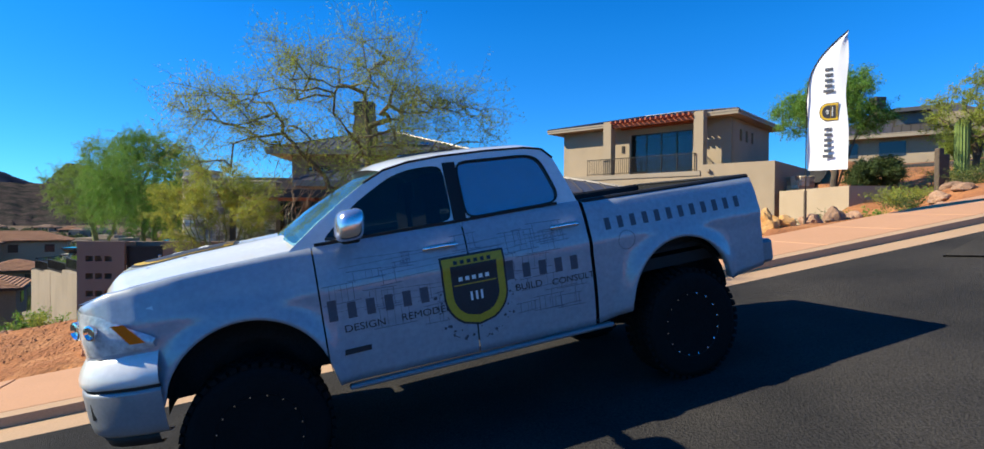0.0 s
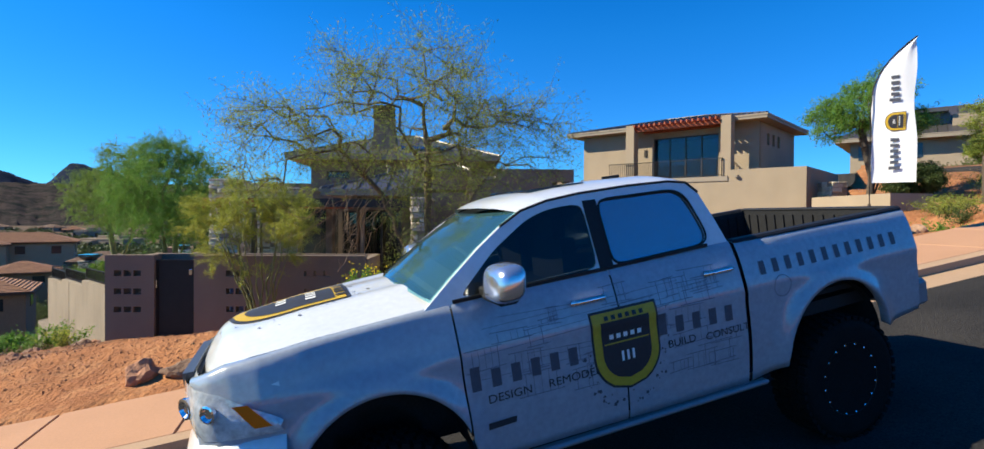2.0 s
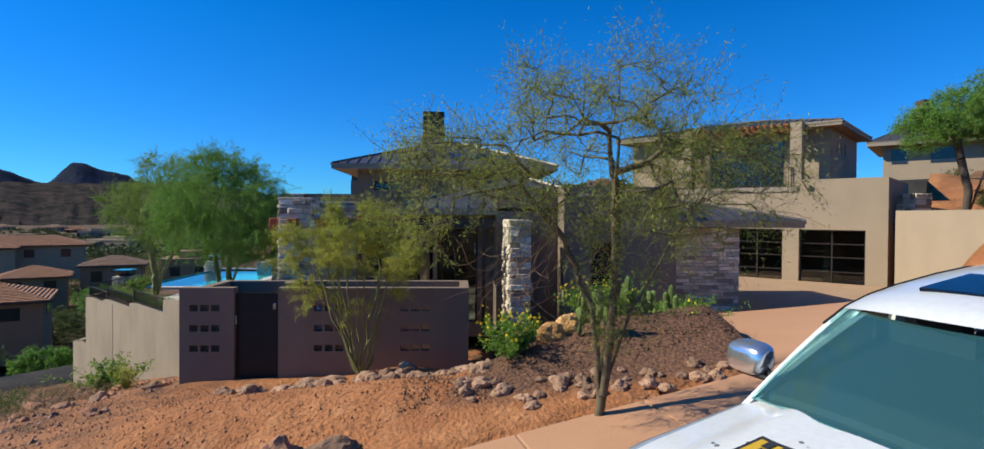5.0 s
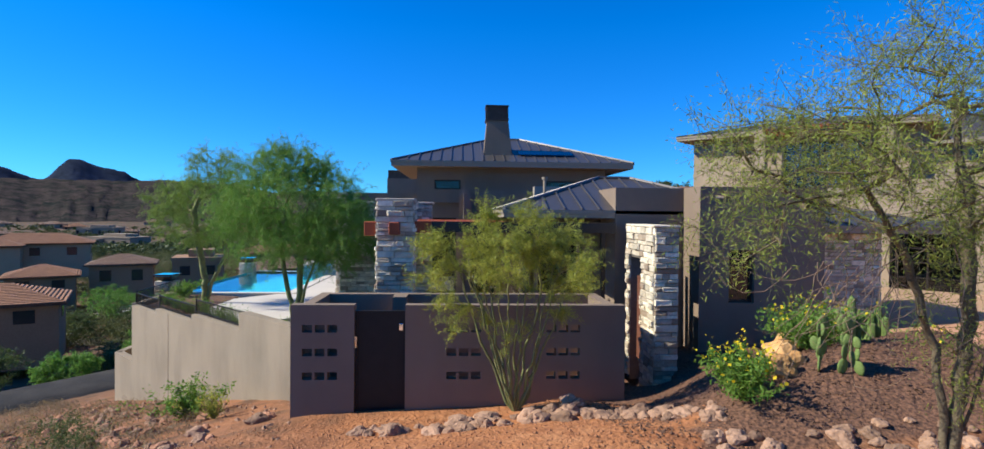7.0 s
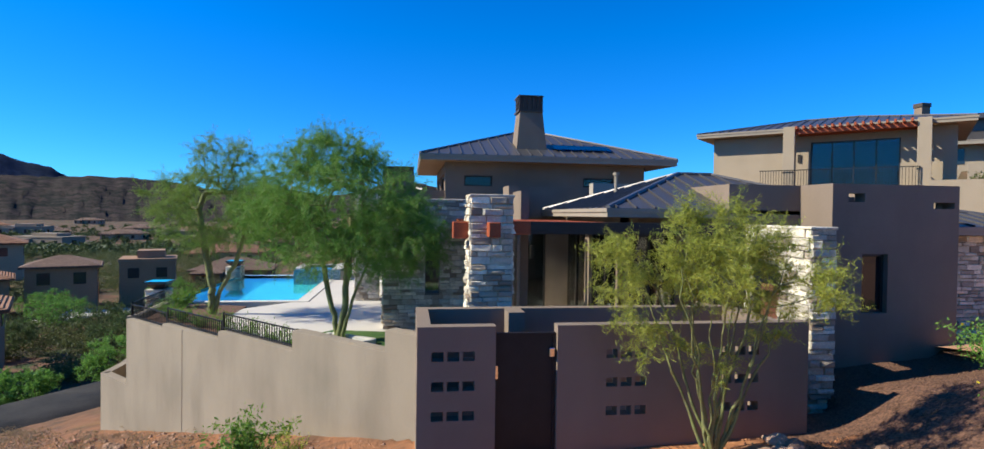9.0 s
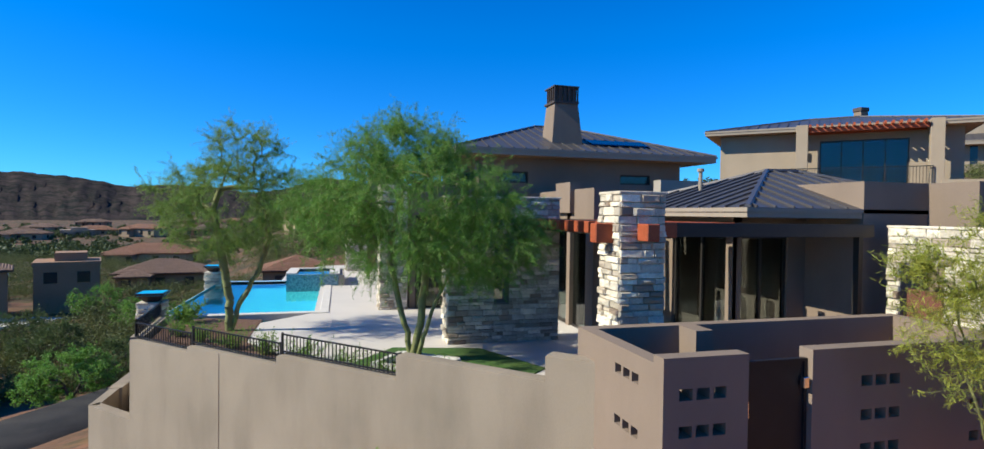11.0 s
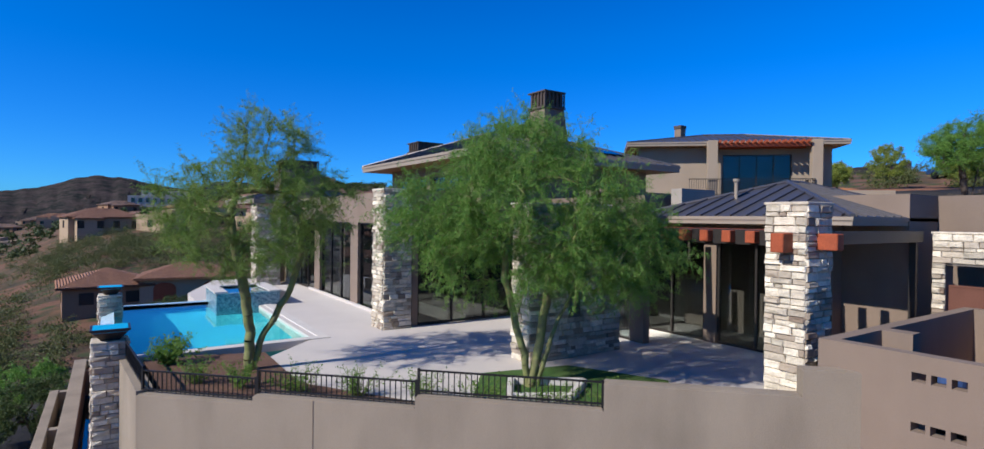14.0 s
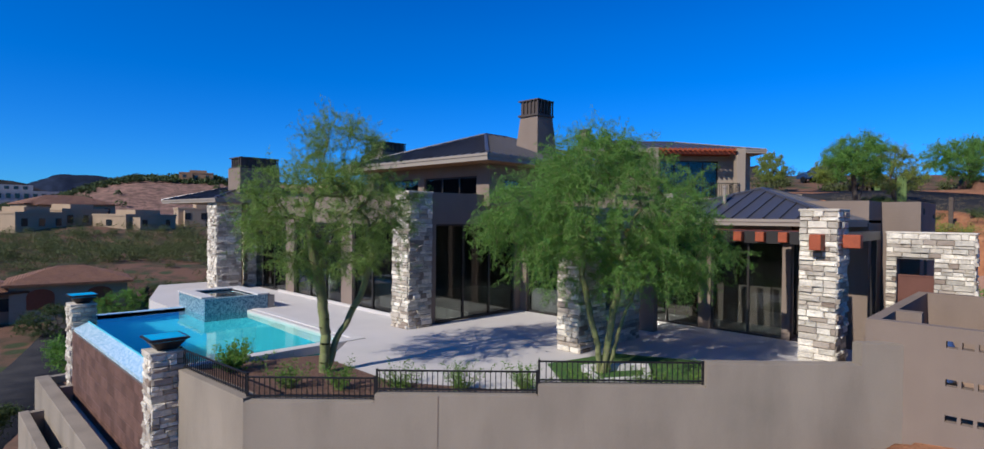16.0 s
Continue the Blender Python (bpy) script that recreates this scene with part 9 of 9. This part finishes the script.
def suv(x, y, rot, paint, label):
    z = float(max(ground_height(x, y), -50)) + 0.02
    ob = thing("parked_car", label, "car", "cars up the street", at=Matrix.Translation((x, y, z)) @ Matrix.Rotation(radians(rot), 4, "Z"))
    prof = [(-2.3, 0.45), (-2.35, 0.9), (-2.2, 1.1), (-1.9, 1.65), (-1.2, 1.78), (0.3, 1.75), (1.0, 1.2), (2.1, 1.0), (2.35, 0.8), (2.35, 0.45)]
    bm = bmesh.new()
    l_ = [bm.verts.new((u, -0.93 + 0.18 * max(0, (w - 1.1)), w)) for u, w in prof]
    r_ = [bm.verts.new((u, 0.93 - 0.18 * max(0, (w - 1.1)), w)) for u, w in prof]
    bm.faces.new(l_)
    bm.faces.new(r_[::-1])
    for i in range(len(prof)):
        q = (i + 1) % len(prof)
        bm.faces.new((l_[i], l_[q], r_[q], r_[i]))
    bmesh.ops.bevel(bm, geom=list(bm.edges), offset=0.05, segments=2, affect="EDGES")
    part("body", bm, paint, ob)
    for s in (-1, 1):
        part("side_window", prism(bmesh.new(), [(-1.7, s * 0.86), (0.55, s * 0.86), (0.55, s * 0.89), (-1.7, s * 0.89)], 1.2, 1.6), DARKWIN, ob)
        for u in (-1.45, 1.45):
            part("wheel", lathe(bmesh.new(), [(0.2, -0.12), (0.36, -0.11), (0.37, 0.11), (0.2, 0.12)], 20, Matrix.Translation((u, s * 0.85, 0.37)) @ Matrix.Rotation(radians(90), 4, "X")), RUBBER, ob)


suv(50, 33.9, 70, CARBLUE, "dark blue car parked up the street")
suv(34.0, 26.2, 20, CARBLACK, "black car parked up the street")

# weathered post on the slope
post = thing("wooden_post", "weathered brown timber post on the slope", "post")
pzz = float(ground_height(14.9, 18.4))
part("shaft", mbox(14.8, 18.3, pzz - 0.2, 15.0, 18.5, pzz + 1.6, bevel=0.02), BARK, post)
part("brace", mbox(15.002, 18.35, pzz - 0.2, 15.25, 18.45, pzz + 1.4, bevel=0.02), BARK, post)

LEAF_SCRUB = leaf_mat("valley_leaf", (0.04, 0.058, 0.018), (0.085, 0.11, 0.032), 0.2)
# scrub and trees of the slopes and valley
rs = np.random.default_rng(8)
cent, rad = [], []
while len(cent) < 4200:
    hd = math.radians(rs.uniform(-75, 40))
    r = 50 + 480 * rs.random() ** 1.9
    x, y = -10 + r * math.sin(hd), 12 + r * math.cos(hd)
    if x > -14 and y < 60 and x - y > -56:
        continue
    if math.hypot(x - 38, y - 280) < 70 and rs.random() < 0.8:
        continue
    if np.min(np.hypot(np.array([s[0] for s in SITES]) - x, np.array([s[1] for s in SITES]) - y)) < 7.5:
        continue
    if r < 110 and np.min(np.hypot(lowx - x, lowy - y)) < 7.0:
        continue
    if -3 < math.degrees(math.atan2(x + 24, y - 15)) < 24 and math.hypot(x + 24, y - 15) < 112 and rs.random() < 0.65:
        continue
    cent.append((x, y))
    rad.append(rs.uniform(0.9, 2.6) if r > 80 else rs.uniform(0.7, 1.8))
while len(cent) < 5200:
    hd, r = math.radians(rs.uniform(-47, -14)), rs.uniform(60, 240)
    x, y = -10 + r * math.sin(hd), 12 + r * math.cos(hd)
    if np.min(np.hypot(np.array([s[0] for s in SITES]) - x, np.array([s[1] for s in SITES]) - y)) < 8.0 or np.min(np.hypot(lowx - x, lowy - y)) < 6:
        continue
    cent.append((x, y))
    rad.append(rs.uniform(1.4, 3.0))
while len(cent) < 5560:
    # thick dark growth between the terraces and the houses to the north
    hd, r = math.radians(rs.uniform(-3, 22)), rs.uniform(108, 155)
    x, y = -24 + r * math.sin(hd), 15 + r * math.cos(hd)
    if np.min(np.hypot(np.array([s[0] for s in SITES]) - x, np.array([s[1] for s in SITES]) - y)) < 8.5 or np.min(np.hypot(lowx - x, lowy - y)) < 5:
        continue
    cent.append((x, y))
    rad.append(rs.uniform(0.8, 2.3))
while len(cent) < 6100:
    # brush along the top of the bare hill
    hd, r = math.radians(rs.uniform(3, 24)), rs.uniform(285, 330)
    cent.append((-24 + r * math.sin(hd), 15 + r * math.cos(hd)))
    rad.append(rs.uniform(0.8, 2.2))
while len(cent) < 6500:
    x, y = rs.uniform(18, 120), rs.uniform(14, 130)
    if across(x, y) < 7.5 or (x < 33 and y < 44) or np.min(np.hypot(upx - x, upy - y)) < 5.5:
        continue
    cent.append((x, y))
    rad.append(rs.uniform(0.4, 1.1))
cent, rad = np.array(cent), np.array(rad)
clear = np.hypot(cent[:, 0] + 52, cent[:, 1] - 86) > 7.5
cent, rad = cent[clear], rad[clear]
cz = ground_height(cent[:, 0], cent[:, 1])
m = 60
v = rs.normal(size=(len(cent), m, 3))
v /= np.linalg.norm(v, axis=-1, keepdims=True)
v *= rs.uniform(0.45, 1.0, (len(cent), m, 1))
v[..., 2] = np.abs(v[..., 2]) * 0.95
pos = np.stack([cent[:, 0], cent[:, 1], cz + rad * 0.15], -1)[:, None] + v * rad[:, None, None] * np.array((1.0, 1.0, 1.15))
sz = np.repeat(rad, m)
pos = pos.reshape(-1, 3)
near = np.repeat(np.hypot(cent[:, 0] + 15, cent[:, 1] - 20) < 170, m)
tagged(part("scrub", None, None, raw=leaves("scrub", pos[~near], rs, 0.85, 0.6, LEAF_SCRUB, 0.0)), "dark green desert scrub and trees across the valley", "scrub", kind="stuff")
LEAF_BRUSH = leaf_mat("slope_brush_leaf", (0.06, 0.075, 0.022), (0.135, 0.145, 0.042), 0.25)
posn = np.repeat(pos[near], 5, 0) + rs.normal(0, 0.25, (near.sum() * 5, 3))
tagged(part("scrub", None, None, raw=leaves("scrub", posn, rs, 0.22, 0.4, LEAF_BRUSH, 0.0)), "green desert scrub on the slope below the house", "scrub", kind="stuff")
for k, (x, y, r, h) in enumerate(((-31.5, 39.5, 1.7, 2.4), (-37, 40, 2.6, 3.8), (-29, 45, 2.4, 3.4), (-23, 44, 1.9, 3.0), (-24.5, 56, 2.2, 3.2), (-43, 34, 2.6, 3.6), (-36, 22, 2.2, 2.8), (-14.5, 52, 2.0, 3.4), (-16, 60, 2.4, 3.8), (-30, 55, 2.4, 3.6), (-50, 76, 3.0, 4.2), (-44, 72, 2.8, 4.0), (-55, 82, 2.8, 4.0), (-38, 64, 2.8, 4.0), (-43, 88, 3.0, 4.4), (-61, 77, 3.0, 4.4), (-35, 78, 2.8, 4.2), (-48, 64, 2.6, 3.6), (-52, 62, 2.8, 3.8), (-15, 84, 2.6, 3.4), (-8, 88, 2.6, 3.6), (-3, 92, 2.6, 3.6))):
    hill_tree(x, y, r, h, 120 + k, 110, LEAF_DARK if k % 2 else LEAF_GREEN, 7, "leafy desert tree on the slope below the terrace", 0.14)
rs2 = np.random.default_rng(19)
n = 1900
x, y = np.concatenate([rs2.uniform(-34, -13, n), rs2.uniform(11, 26, 500)]), np.concatenate([rs2.uniform(9, 34, n), rs2.uniform(14, 26, 500)])
ok = ((x + y < 4.6) | (x > 13.5)) & (across(x, y) > 6.8)
x, y = x[ok], y[ok]
pz = ground_height(x, y)
c = np.stack([x, y, pz + 0.08], -1)
pp = (c[:, None] + rs2.normal(0, 1, (len(x), 40, 3)) * np.array((0.16, 0.16, 0.09))).reshape(-1, 3)
GRASSDRY = leaf_mat("dry_brush", (0.15, 0.10, 0.065), (0.26, 0.20, 0.11))
tagged(part("dry_brush", None, None, raw=leaves("dry_brush", pp, rs2, 0.15, 0.10, GRASSDRY, -0.6)), "dry brown brush tufts on the slopes", "brush", kind="stuff")
